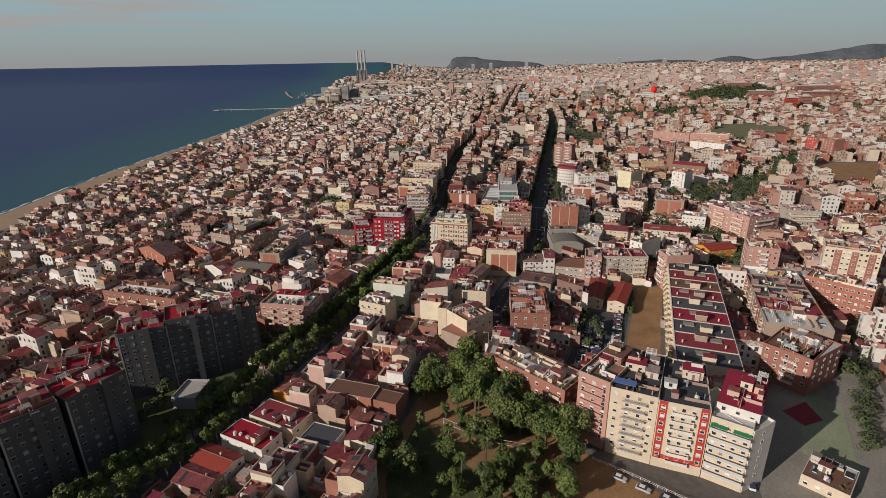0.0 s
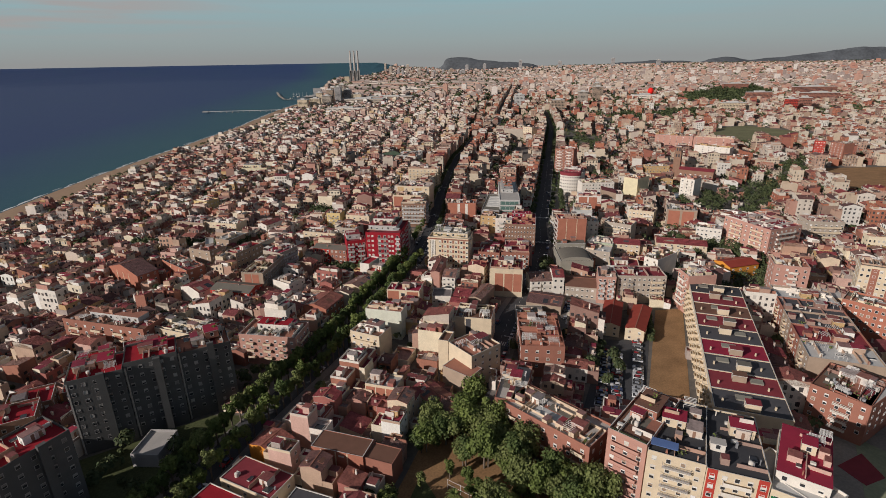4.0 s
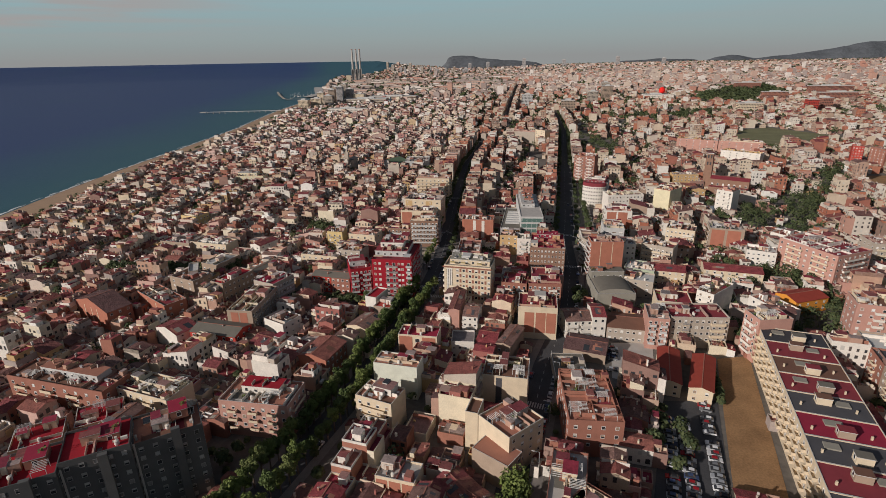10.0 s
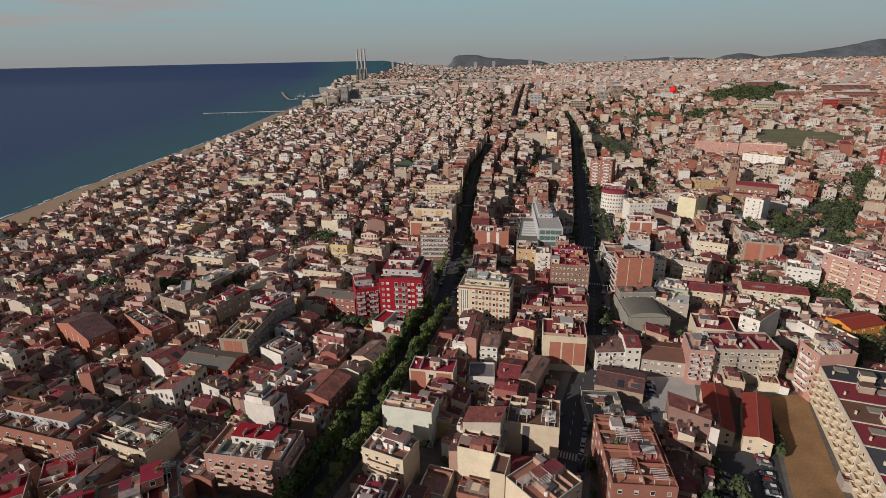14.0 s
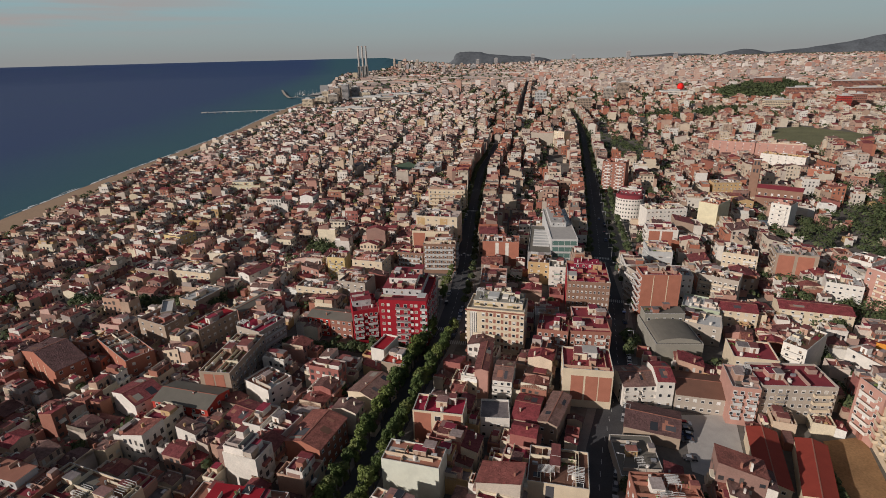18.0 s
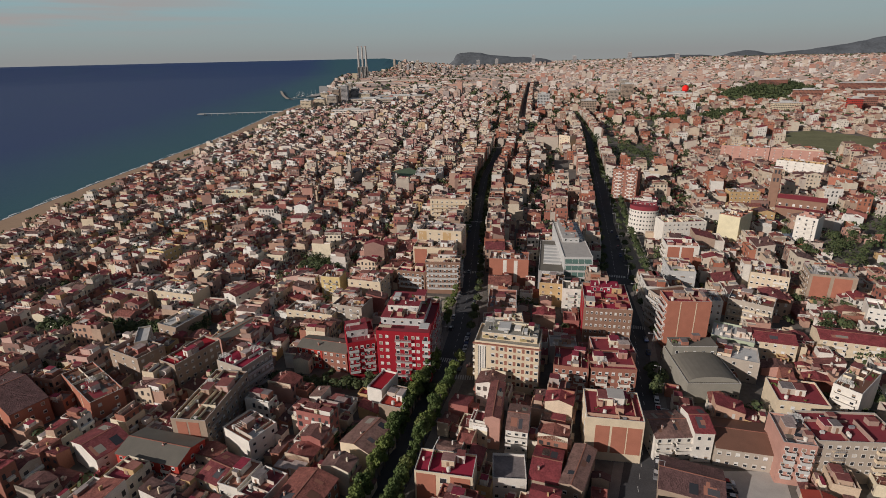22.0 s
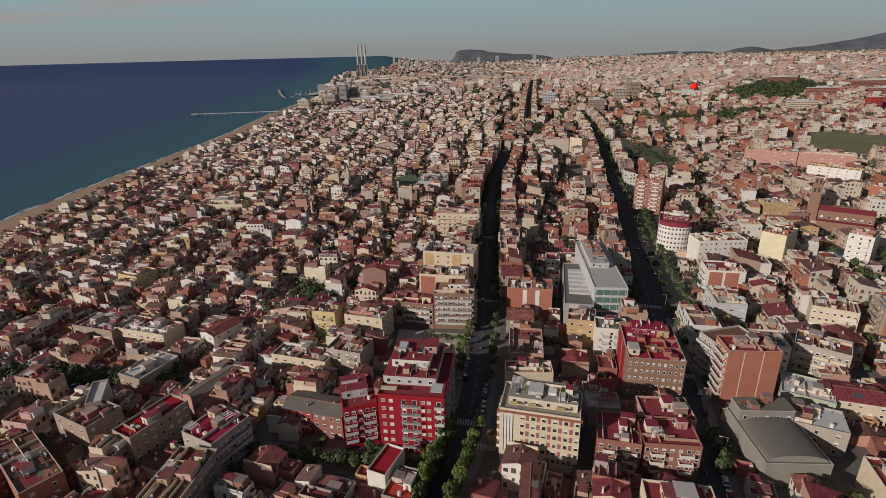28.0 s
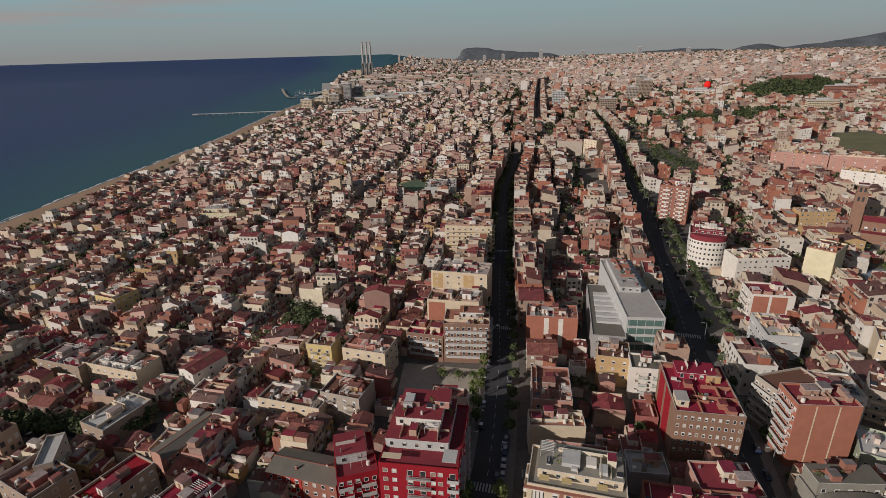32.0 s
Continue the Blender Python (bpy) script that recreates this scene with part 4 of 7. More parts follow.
# along the east street
r, w, d = building("grey concrete hall with a barrel roof and stepped top", (105.5, 295.2), (124.2, 292.0), 26, 8.4, 2, "weathered", "olive", front=0, clutter=0, parapet=0.3, name="civic_hall", category="hall")
vs = Shape()
n_ = 12
for k in range(n_):
    a0, a1 = math.pi * k / n_, math.pi * (k + 1) / n_
    x0_, z0_, x1_, z1_ = -math.cos(a0) * w * 0.46, math.sin(a0) * 2.3, -math.cos(a1) * w * 0.46, math.sin(a1) * 2.3
    vs.poly([(x0_, -d * 0.46, 8.5 + z0_), (x0_, d * 0.2, 8.5 + z0_), (x1_, d * 0.2, 8.5 + z1_), (x1_, -d * 0.46, 8.5 + z1_)], M["olive"])
    vs.poly([(x0_, -d * 0.46, 8.5), (x0_, -d * 0.46, 8.5 + z0_), (x1_, -d * 0.46, 8.5 + z1_), (x1_, -d * 0.46, 8.5)], M["weathered"])
    vs.poly([(x0_, d * 0.2, 8.5), (x1_, d * 0.2, 8.5), (x1_, d * 0.2, 8.5 + z1_), (x0_, d * 0.2, 8.5 + z0_)], M["weathered"])
part("barrel_roof", vs.mesh("barrel_roof"), r)
house_on_roof(r, 0, d * 0.36, w * 0.9, d * 0.26, 8.5, 4.2, "weathered", "olive", "rear_block")
for k in range(8):
    slab_on(r, "slot_window", w * 0.02 + k * 1.1, w * 0.02 + k * 1.1 + 0.7, -d / 2 - 0.06, -d / 2 + 0.02, 3.2, 3.8, "pitch")
r, w, d = building("apartment block with a windowless orange brick end wall", (116.4, 332.6), (134.0, 329.0), 11, 22.0, 7, "orange", "maroon", left=6, clutter=4,
                   bal=[band("l", 8.0, (0.0,), "palegrey", "slab", 1.3)], **AB)
strips(r, w, d, "f", "cream", (-0.4, 0.32), 0.35, 0.2, 22.4, "render_strip")
building("apartment block with a broad dark brown roof and long balconies", (119.3, 354.3), (121.2, 337.4), 18, 17.4, 6, "stone", "brown", front=7, clutter=0, bal=[band("f", 8.0, (-0.5, 0.5), "palegrey", "slab", 1.3)], **AB)
building("apartment row with balconies under a flat brown roof", (153.9, 346.2), (167.1, 333.7), 12, 14.2, 4, "stone", "brown", front=8, clutter=1, bal=[band("f", 5.0, (-0.6, 0.0, 0.6), "palegrey", "cream", 1.2)], **AB)
building("pale green rendered building with a white roof terrace", (134.0, 326.0), (146.9, 316.5), 14, 8.2, 2, "palegreen", "palegrey", front=4, left=3, clutter=2)
building("white apartment block with a pale roof terrace", (132.8, 343.9), (146.9, 339.4), 13, 16.2, 5, "white", "concrete", front=5, right=4, clutter=2, **AB)
r, w, d = building("dark brick office block with white windows and a magenta roof terrace", (83.0, 339.6), (101.7, 333.7), 27, 18.2, 6, "darkbrick", "magenta", front=10, right=7, left=0, clutter=3, win=(0.9, 1.3), **AB)
strips(r, w, d, "l", "redpaint", (-0.2, 0.5), 7, 0.5, 18, "red_panel")
house_on_roof(r, -w * 0.38, -d * 0.3, 3.6, 5, 18.3, 2.4, "cream", "concrete")
house_on_roof(r, w * 0.0, d * 0.3, w * 0.62, 7, 18.3, 2.6, "magenta", "magenta", "attic")
building("cream house with green recessed balconies", (84.0, 371.0), (96.4, 367.0), 10, 12.8, 4, "white", "olive", front=3, clutter=2, bal=[band("f", 3.0, (-0.35, 0.4), "green", "palegrey", 1.0)])
building("yellow house with an ochre front", (75.3, 381.3), (86.4, 376.9), 12, 12.2, 4, "ochre", "brown", front=3, left=0, clutter=1)
r, w, d = building("long modern office block with green glass fronts", (92.9, 396.0), (107.7, 392.8), 62, 19.6, 5, "palegrey", "concrete", front=0, right=0, clutter=0, parapet=0.5, name="office_block", category="office block")
for k in range(5):
    slab_on(r, "glazing", -w / 2 + 0.6, w / 2 - 0.6, -d / 2 - 0.08, -d / 2 + 0.02, 1.0 + k * 3.8, 3.6 + k * 3.8, "greenglass", label="band of green glazing")
    slab_on(r, "glazing", w / 2 - 0.02, w / 2 + 0.08, -d / 2 + 1, d / 2 - 1, 1.0 + k * 3.8, 3.4 + k * 3.8, "greenglass", label="band of green glazing")
    for j in range(5):
        slab_on(r, "mullion", -w / 2 + 1 + j * (w - 2) / 4 - 0.06, -w / 2 + 1 + j * (w - 2) / 4 + 0.06, -d / 2 - 0.13, -d / 2 - 0.08, 1.0 + k * 3.8, 3.6 + k * 3.8, "frame")
house_on_roof(r, -1.0, 10, w * 0.6, 34, 19.7, 2.6, "palegrey", "concrete", "plant_storey")
for k in range(9):
    slab_on(r, "roof_plant", w * 0.26, w * 0.26 + 2.2, -4 + k * 3.6, -2 + k * 3.6, 19.75, 20.9, "metal", label="grey roof air unit")
r, w, d = building("lower office wing with rows of white skylights", (79.2, 396.5), (91.8, 392.4), 50, 12.4, 3, "grey", "olive", front=3, clutter=0, parapet=0.5, name="office_block", category="office block")
for k in range(6):
    slab_on(r, "skylight", -w * 0.32, w * 0.42, -14 + k * 5.2, -11 + k * 5.2, 12.5, 13.5, "palegrey")

# ---- more landmark buildings ----
def rounded_front(root, w, d, h):
    """A bowed front with window bands and a maroon top storey."""
    n_ = 14
    arc = [(-w / 2 * math.cos(math.pi * k / n_), -d / 2 - 6.5 * math.sin(math.pi * k / n_)) for k in range(n_ + 1)]
    s_, g = Shape(), Shape()
    for (ax, ay), (bx, by) in zip(arc, arc[1:]):
        s_.poly([(ax, ay, 0), (bx, by, 0), (bx, by, h), (ax, ay, h)], M["white"])
        s_.poly([(ax, ay, h + 2.8), (bx, by, h + 2.8), (0, -d / 2, h + 2.8)], M["maroon"])
        s_.poly([(ax, ay, h), (bx, by, h), (bx, by, h + 2.8), (ax, ay, h + 2.8)], M["maroon"])
        for k in range(6):
            z = 1.0 + k * h / 6
            cx, cy, ex, ey = ax * .75 + bx * .25, ay * .75 + by * .25, ax * .3 + bx * .7, ay * .3 + by * .7
            g.poly([(cx * 1.004, cy - 0.05, z), (ex * 1.004, ey - 0.05, z), (ex * 1.004, ey - 0.05, z + 1.1), (cx * 1.004, cy - 0.05, z + 1.1)], M["glass"])
    front = part("bowed_front", s_.mesh("bowed_front"), root, "bowed white front under a maroon top storey")
    part("window_band", g.mesh("window_band"), front)


# beside the plaza
r, w, d = building("brick apartment block ringed by white balcony bands", (19.0, 405.1), (37.4, 401.1), 13, 17.6, 6, "darkbrick", "brick", front=8, right=4, clutter=2,
                   bal=[band("f", 16.6, (0,), "white", "palegrey", 1.1), band("r", 10, (0,), "white", "palegrey", 1.1)], **AB)
house_on_roof(r, 2, 2.5, 10, 6, 17.7, 2.8, "white", "brick")
building("brick apartment wing with white balconies and a magenta attic", (3.7, 411.1), (18.6, 405.0), 12, 11.6, 4, "darkbrick", "magenta", front=6, clutter=2, bal=[band("f", 13, (0,), "white", "palegrey", 1.1)], **AB)
r, w, d = building("apartment house with an orange brick panel", (13.9, 423.9), (35.7, 416.6), 12, 20, 6, "cream", "brick", front=0, clutter=3, **AB)
strips(r, w, d, "f", "orange", (-0.62,), w * 0.32, 1, 19.6)
r, w, d = building("tall beige apartment block with ochre panels", (18.4, 455.3), (44.8, 445.3), 15, 20, 6, "cream", "deck", front=5, right=4, clutter=3, **AB)
strips(r, w, d, "f", "ochre", (-0.75, 0.35), w * 0.18, 1, 19.6)
r, w, d = building("stepped red-brick building with white stair strips", (55.5, 411.8), (76.3, 405.6), 12, 14.8, 5, "orange", "brick", clutter=3, **AB)
strips(r, w, d, "f", "white", (-0.2, 0.35), 2.0, 1.0, 14.9)
building("brown-tiled house by the street", (50.9, 391.7), (62.6, 389.0), 12, 9.2, 3, "beige", "gable_x", front=3, left=3, clutter=1)
building("row house with a terracotta terrace and roof huts", (44.2, 360.6), (57.3, 357.2), 20, 11, 3, "pink", "brick", front=3, left=5, clutter=3)
building("row house with maroon terraces behind a tall block", (40.0, 331.0), (57.0, 325.5), 11, 10.4, 3, "pink", "maroon", left=3, clutter=3)
building("row house with a terracotta terrace and washing lines", (40.1, 347.9), (57.3, 344.8), 8, 10.8, 3, "cream", "brick", left=3, clutter=3)
building("brick apartment row with white balconies and a maroon roof", (58.8, 307.6), (70.8, 303.0), 14, 12.2, 4, "rust", "maroon", front=5, clutter=3, bal=[band("f", 4.0, (-0.4, 0.5), "white", "white")], **AB)
building("brick apartment row with white balconies and a maroon roof", (71.7, 303.7), (87.9, 299.7), 13, 12.2, 4, "rust", "maroon", front=7, right=3, clutter=3, bal=[band("f", 4.0, (-0.5, 0.5), "white", "white")], **AB)
building("pink corner house with a walled maroon terrace", (77.6, 314.6), (93.3, 311.4), 12, 11.6, 4, "pink", "maroon", front=0, right=4, clutter=3, **AB)
building("narrow tiled houses along a lane", (64.5, 328.8), (75.1, 326.0), 9, 7.2, 2, "grey", "concrete", clutter=1)
building("house with a yellow upper storey and tall windows", (-36.4, 404.5), (-26.4, 401.0), 9, 13.5, 4, "yellow", "brown", front=3, clutter=1, bal=[band("f", 2.4, (-0.4, 0.45), "white", "rail", 0.9, False)])
building("cream house with a brick-red roof terrace", (-22.3, 402.0), (-5.3, 394.6), 13, 12, 4, "cream", "brick", front=4, right=3, clutter=2)
building("stone-coloured house with open loggias", (-28.1, 374.8), (-14.3, 368.3), 12, 11.2, 4, "stone", "brown", front=4, clutter=1, bal=[band("f", 3, (-0.5, 0.5), "cream", "rail", 0.9, False)])
building("long pale house with a brown terrace", (-50.8, 378.9), (-28.2, 369.0), 10, 8.2, 3, "cream", "brown", front=6, clutter=2)

# west of the tree-lined street
r, w, d = building("large orange-brick apartment block with cream balconies", (-141.3, 252.6), (-100.7, 235.6), 13, 13, 4, "rust", "brown", front=9, right=3, clutter=3,
                   bal=[band("f", 5.2, (-0.7, -0.15, 0.4), "cream", "cream")], **AB)
house_on_roof(r, 2, 1.5, w * 0.6, 6, 13.1, 2.8, "palegrey", "brick")
building("cream apartment house with cluttered roof", (-103.4, 243.4), (-77.9, 230.2), 12, 11, 4, "cream", "brown", front=6, clutter=4, bal=[band("f", 4, (-0.5, 0.4), "cream", "cream")], **AB)
r, w, d = building("pink apartment block with white-edged terraces", (-59.1, 225.1), (-35.1, 217.8), 14, 13, 4, "pink", "brick", front=7, right=4, clutter=2,
                   bal=[band("f", 3.2, (-0.6, 0.0, 0.55), "pink", "cream"), band("r", 9, (0,), "pink", "cream")], **AB)
house_on_roof(r, 0, 2, w * 0.55, 6, 13.1, 2.8, "white", "redpaint")
r, w, d = building("house with a striped brick gable wall", (-127.7, 332.8), (-107.3, 311.9), 11, 9.6, 3, "orange", "brown", right=2, clutter=1)
strips(r, w, d, "f", "cream", (-0.3, 0.35), 0.5, 0.2, 9.4, "pilaster")
r, w, d = building("house with a striped brick gable wall", (-156.5, 328.9), (-132.7, 309.8), 12, 9.6, 3, "orange", "gable_y", right=3, clutter=1)
strips(r, w, d, "f", "cream", (-0.35, 0.05, 0.4), 0.4, 0.2, 9.4, "pilaster")
building("red-and-white striped house with an olive roof", (-87.7, 286.0), (-66.3, 277.4), 12, 9, 3, "redpaint_b", "gable_x/olive", front=6, right=3, clutter=2, bal=[band("f", 3, (-0.6, 0.0, 0.6), "white", "white", 0.8)])
r, w, d = building("long apartment slab with a brick end wall along a lane", (-73.0, 293.4), (-61.3, 290.4), 28, 13.8, 4, "beige", "brown", right=10, clutter=4,
                   bal=[band("r", 7, (-0.65, 0.0, 0.65), "beige", "rail", 0.9, False)], **AB)
strips(r, w, d, "f", "orange", (-0.4, 0.3), w * 0.3, 0.4, 13.6)
building("white plastered house with a gable", (-105.4, 295.0), (-93.3, 285.2), 11, 7.8, 3, "white", "gable_y", right=2, clutter=1)
for k, (a, b, c) in enumerate((((-59.9, 273.8), (-52.9, 269.3), "cream"), ((-52.8, 269.5), (-46.5, 266.3), "white"), ((-46.0, 265.2), (-38.8, 260.9), "white"))):
    building("small white row house with wrought balconies", a, b, 11, 7.8, 2, c, ("gable_x", "brick", "deck")[k], front=3, clutter=1, group="white row houses")
building("white house with a sunlit blank wall and red roof", (-57.5, 293.2), (-47.2, 284.6), 11, 8.8, 3, "white", "brick", right=3, clutter=1)
r, w, d = building("house with a brick gable end beside the street trees", (-36.9, 256.7), (-25.5, 250.8), 16, 9.8, 3, "orange", "gable_y", right=5, clutter=1)
building("white house with a broad brown tiled roof", (-18.8, 281.9), (-9.6, 275.2), 14, 8.4, 3, "cream", "gable_y", right=4, clutter=1)
building("white house with a vivid red roof", (-10.6, 307.3), (-5.4, 304.2), 12, 9.8, 3, "white", "redpaint", clutter=0)
building("tiled house with a vivid red terrace", (-6.6, 299.2), (0.9, 295.4), 12, 8, 3, "beige", "redpaint_b", right=3, clutter=1)
r, w, d = building("apartment slab with a magenta roof and long galleries", (-67.8, 327.0), (-56.7, 319.4), 15, 14, 4, "stone", "magenta", front=3, right=7, clutter=2,
                   bal=[band("r", 13, (0,), "slab", "palegrey", 1.1)], **AB)
building("brown apartment slab with a red roof", (-91.1, 332.7), (-83.7, 327.7), 21, 12.6, 4, "beige", "redpaint", front=2, right=7, clutter=2, **AB)
building("cream house with rounded bays", (-116.2, 346.3), (-101.0, 336.3), 12, 11.6, 4, "beige", "brown", front=3, right=3, clutter=1)
building("tall plain stone-coloured house", (-106.9, 348.2), (-102.1, 349.5), 14, 12.6, 4, "stone", "palegrey", right=3, clutter=0)
building("long low house with an olive hipped roof and white galleries", (-78.1, 355.5), (-72.2, 351.4), 21, 9, 3, "pink", "gable_y/olive", right=8, clutter=0, bal=[band("r", 18, (0,), "stone", "white", 0.8)])
building("cream flat-roofed block with a grey roof cover", (-108.2, 373.9), (-97.9, 367.8), 18, 8, 2, "beige", "palegrey", front=3, clutter=1)
building("pale apartment house with red roof terraces", (-126.4, 410.7), (-100.2, 399.0), 12, 9.8, 3, "cream", "brick", front=8, clutter=3)
building("yellow town house with green shutters", (-152.1, 475.4), (-139.2, 468.1), 13, 10.2, 3, "yellow", "deck", front=3, right=4, clutter=1)
building("white house with a mansard of red tiles", (-85.7, 401.6), (-78.8, 396.7), 16, 9.2, 3, "white", "gable_y", front=2, right=3, clutter=0)
building("beige apartment house with a maroon terrace", (-146.2, 416.1), (-125.1, 406.8), 13, 9.6, 3, "beige", "deck", front=5, clutter=2)

# east of the wide street
r, w, d = building("white round-fronted building with a maroon top storey", (172.1, 486.5), (188.9, 476.8), 24, 17.8, 6, "palegrey", "maroon", front=0, left=8, clutter=1, name="office_block", category="office block")
rounded_front(r, w, d, 17.8)
house_on_roof(r, 0, 2, w * 0.8, 16, 17.9, 3.0, "maroon", "maroon", "set_back_storey")
building("white block with small scattered windows", (181.8, 456.0), (210.2, 453.2), 14, 14.8, 5, "white", "deck", front=10, clutter=2, **AB)
building("tall beige apartment tower with brick stripes", (194.9, 568.1), (211.3, 556.2), 14, 27, 9, "rust", "brick", front=6, left=3, clutter=2, bal=[band("f", 5, (-0.5, 0.5), "white", "white")], **AB)
building("grey modern building with ribbon windows", (148.4, 386.5), (160.8, 382.5), 20, 11.4, 3, "palegrey", "concrete", front=3, left=8, win=(2.4, 1.0), clutter=2, **AB)
r, w, d = building("house with red brick panels and white balconies", (163.1, 417.6), (180.5, 412.1), 14, 13.8, 4, "white", "maroon", left=5, clutter=3, bal=[band("l", 10, (0,), "white", "white")], **AB)
strips(r, w, d, "f", "orange", (-0.55, 0.3), w * 0.36, 1, 13.6)
building("yellow and cream apartment block with wide balconies", (185.9, 375.0), (199.8, 364.5), 12, 13, 4, "cream", "deck", front=7, clutter=3, bal=[band("f", 6, (0.55,), "white", "white")], **AB)
r, w, d = building("beige apartment block with brick end panels", (208.4, 362.3), (226.1, 353.1), 15, 15.6, 5, "beige", "concrete", left=4, clutter=2, bal=[band("l", 10, (0,), "beige", "beige")], **AB)
strips(r, w, d, "f", "orange", (-0.5, 0.42), w * 0.38, 1, 15.4)
building("white and brick apartment tower", (268.5, 446.6), (275.4, 436.3), 14, 17.7, 6, "white", "concrete", front=3, left=3, clutter=1, bal=[band("f", 7, (0.1,), "white", "white")], **AB)
building("large corner apartment block with a maroon roof and white balconies", (238.2, 296.8), (264.2, 302.7), 34, 18.6, 6, "pink", "maroon", front=7, left=9, clutter=4,
         bal=[band("f", 15, (0,), "white", "white"), band("l", 9, (-0.5, 0.4), "rust", "cream")], **AB)
building("round-cornered apartment block with heavy balcony bands", (287.3, 322.7), (308.2, 316.3), 16, 13.8, 4, "stone", "deck", front=7, left=4, clutter=2, bal=[band("f", 18, (0,), "cream", "cream", 1.4)], **AB)
r, w, d = building("pink apartment tower with white central balconies", (200.6, 246.1), (214.7, 238.8), 13, 18.6, 6, "pink", "brick", front=4, left=3, clutter=3, bal=[band("f", 4, (0.1,), "white", "white")], **AB)
building("pale apartment block with terraces", (207.0, 220.6), (220.7, 211.7), 16, 12.2, 4, "cream", "palegrey", front=6, left=3, clutter=3, bal=[band("f", 6, (0,), "white", "white")], **AB)
building("orange house with a rust-red hipped roof", (197.1, 273.2), (217.1, 276.1), 12, 7, 2, "orangewall", "gable_x/redsheet", front=4, clutter=0)
building("white house with a sunlit gable", (176.3, 279.5), (179.1, 259.9), 10, 9, 3, "white", "brick", front=3, clutter=1)
building("white building with slanting sunlit end wall", (247.6, 357.7), (251.9, 347.3), 16, 12.2, 4, "white", "brick", front=2, right=4, clutter=1)
building("white apartment house with rows of windows", (213.2, 332.8), (225.6, 323.6), 12, 11.2, 4, "white", "deck", front=6, clutter=2)
building("long grey roofed apartment row with white balconies", (176.3, 316.5), (202.9, 303.7), 12, 8.6, 3, "cream", "gable_x", front=8, clutter=1, bal=[band("f", 4, (-0.5, 0.3), "white", "white")])
building("apartment row with a dark hipped roof", (148.7, 319.5), (163.4, 312.8), 12, 8.6, 3, "cream", "gable_x", front=5, clutter=1)
r, w, d = building("slim stepped white apartment house with rounded balconies", (148.9, 280.6), (153.1, 273.4), 20, 13.6, 5, "white", "brown", front=2, left=0, clutter=1, bal=[band("f", 6.5, (0,), "white", "white", 1.4)], **AB)
strips(r, w, d, "l", "rust", (0,), d * 0.9, 0.4, 13.4)
building("pale house with a roof of red terraces", (128.3, 279.2), (143.0, 273.5), 14, 9.8, 3, "cream", "maroon", front=5, clutter=3)
building("green-rendered low building with a curved roof edge", (124.1, 311.2), (138.7, 302.1), 12, 8.6, 3, "stone", "palegrey", front=3, clutter=2)
building("ochre chapel with a small gable front", (273.5, 488.5), (285.0, 485.0), 10, 8, 2, "ochre", "gable_y", front=3, clutter=0, name="chapel", category="chapel")
building("old ochre convent wing with a tiled roof", (266.0, 511.0), (288.0, 503.5), 10, 7.4, 2, "ochre", "gable_x", front=7, clutter=0, name="convent", category="convent")
building("ochre convent house with a brick corner", (286.0, 540.0), (309.5, 535.0), 11, 9.5, 3, "ochre", "brown", front=7, clutter=1, name="convent", category="convent")
# brick church with a square tower
r, w, d = building("brown brick church with a long maroon tiled nave", (304.3, 509.2), (328.0, 487.8), 13, 12.5, 2, "darkbrick", "gable_x/maroon", front=7, clutter=0, win=(1.6, 2.2), name="church", category="church")
s_ = Shape()
s_.box(-w / 2 - 7, -w / 2 - 0.6, -1, 5.5, 0, 29, M["darkbrick"])
s_.box(-w / 2 - 6.4, -w / 2 - 1.2, -0.4, 4.9, 29, 34, M["darkbrick"])
for k in range(2):
    for x in (-w / 2 - 5.6, -w / 2 - 3.2):
        s_.box(x, x + 1.3, -1.06 + .6 * k, -0.9 + .6 * k, 23.5 + 6.2 * k, 26.5 + 6.2 * k, M["pitch"], bottom=True)
part("tower", s_.mesh("tower"), r, "square brick bell tower")
s_ = Shape()
s_.box(-w / 2 - 6.7, -w / 2 - 0.9, -0.7, 5.2, 34, 34.7, M["slab"], top=M["tile"], bottom=True)
part("tower_roof", s_.mesh("tower_roof"), r)
slab_on(r, "aisle", -w / 2, w / 2, -d / 2 - 6.5, -d / 2 - 0.05, 0, 6.2, "darkbrick", "maroon")
# small stone church with a pointed spire
r, w, d = building("grey stone church with a pointed spire", (-38.0, 677.5), (-29.5, 674.5), 20, 12, 3, "stone", "gable_y/darkroof", front=2, clutter=0, win=(0.9, 2.2), name="church", category="church")
s_ = Shape()
s_.box(-2.2, 2.2, -d / 2 - 3.4, -d / 2 - 0.05, 0, 19, M["stone"])
for sx, sy in ((-1, -1), (1, -1), (1, 1), (-1, 1)):
    s_.box(sx * 2.0 - .3, sx * 2.0 + .3, -d / 2 - 1.7 + sy * 1.5 - .3, -d / 2 - 1.7 + sy * 1.5 + .3, 19, 21.5, M["stone"])
for k in range(4):
    q = [(-2, -1.5), (2, -1.5), (2, 1.5), (-2, 1.5)]
    (ax, ay), (bx, by) = q[k], q[(k + 1) % 4]
    s_.poly([(ax, ay - d / 2 - 1.7, 19), (bx, by - d / 2 - 1.7, 19), (0, -d / 2 - 1.7, 27)], M["stone"])
part("bell_tower", s_.mesh("bell_tower"), r, "stone bell tower with a pointed spire")
r, w, d = building("pale yellow stepped apartment house with terraces", (-149.0, 621.0), (-117.0, 614.5), 13, 9.5, 3, "paleyellow", "concrete", front=9, right=3, clutter=2, **AB)
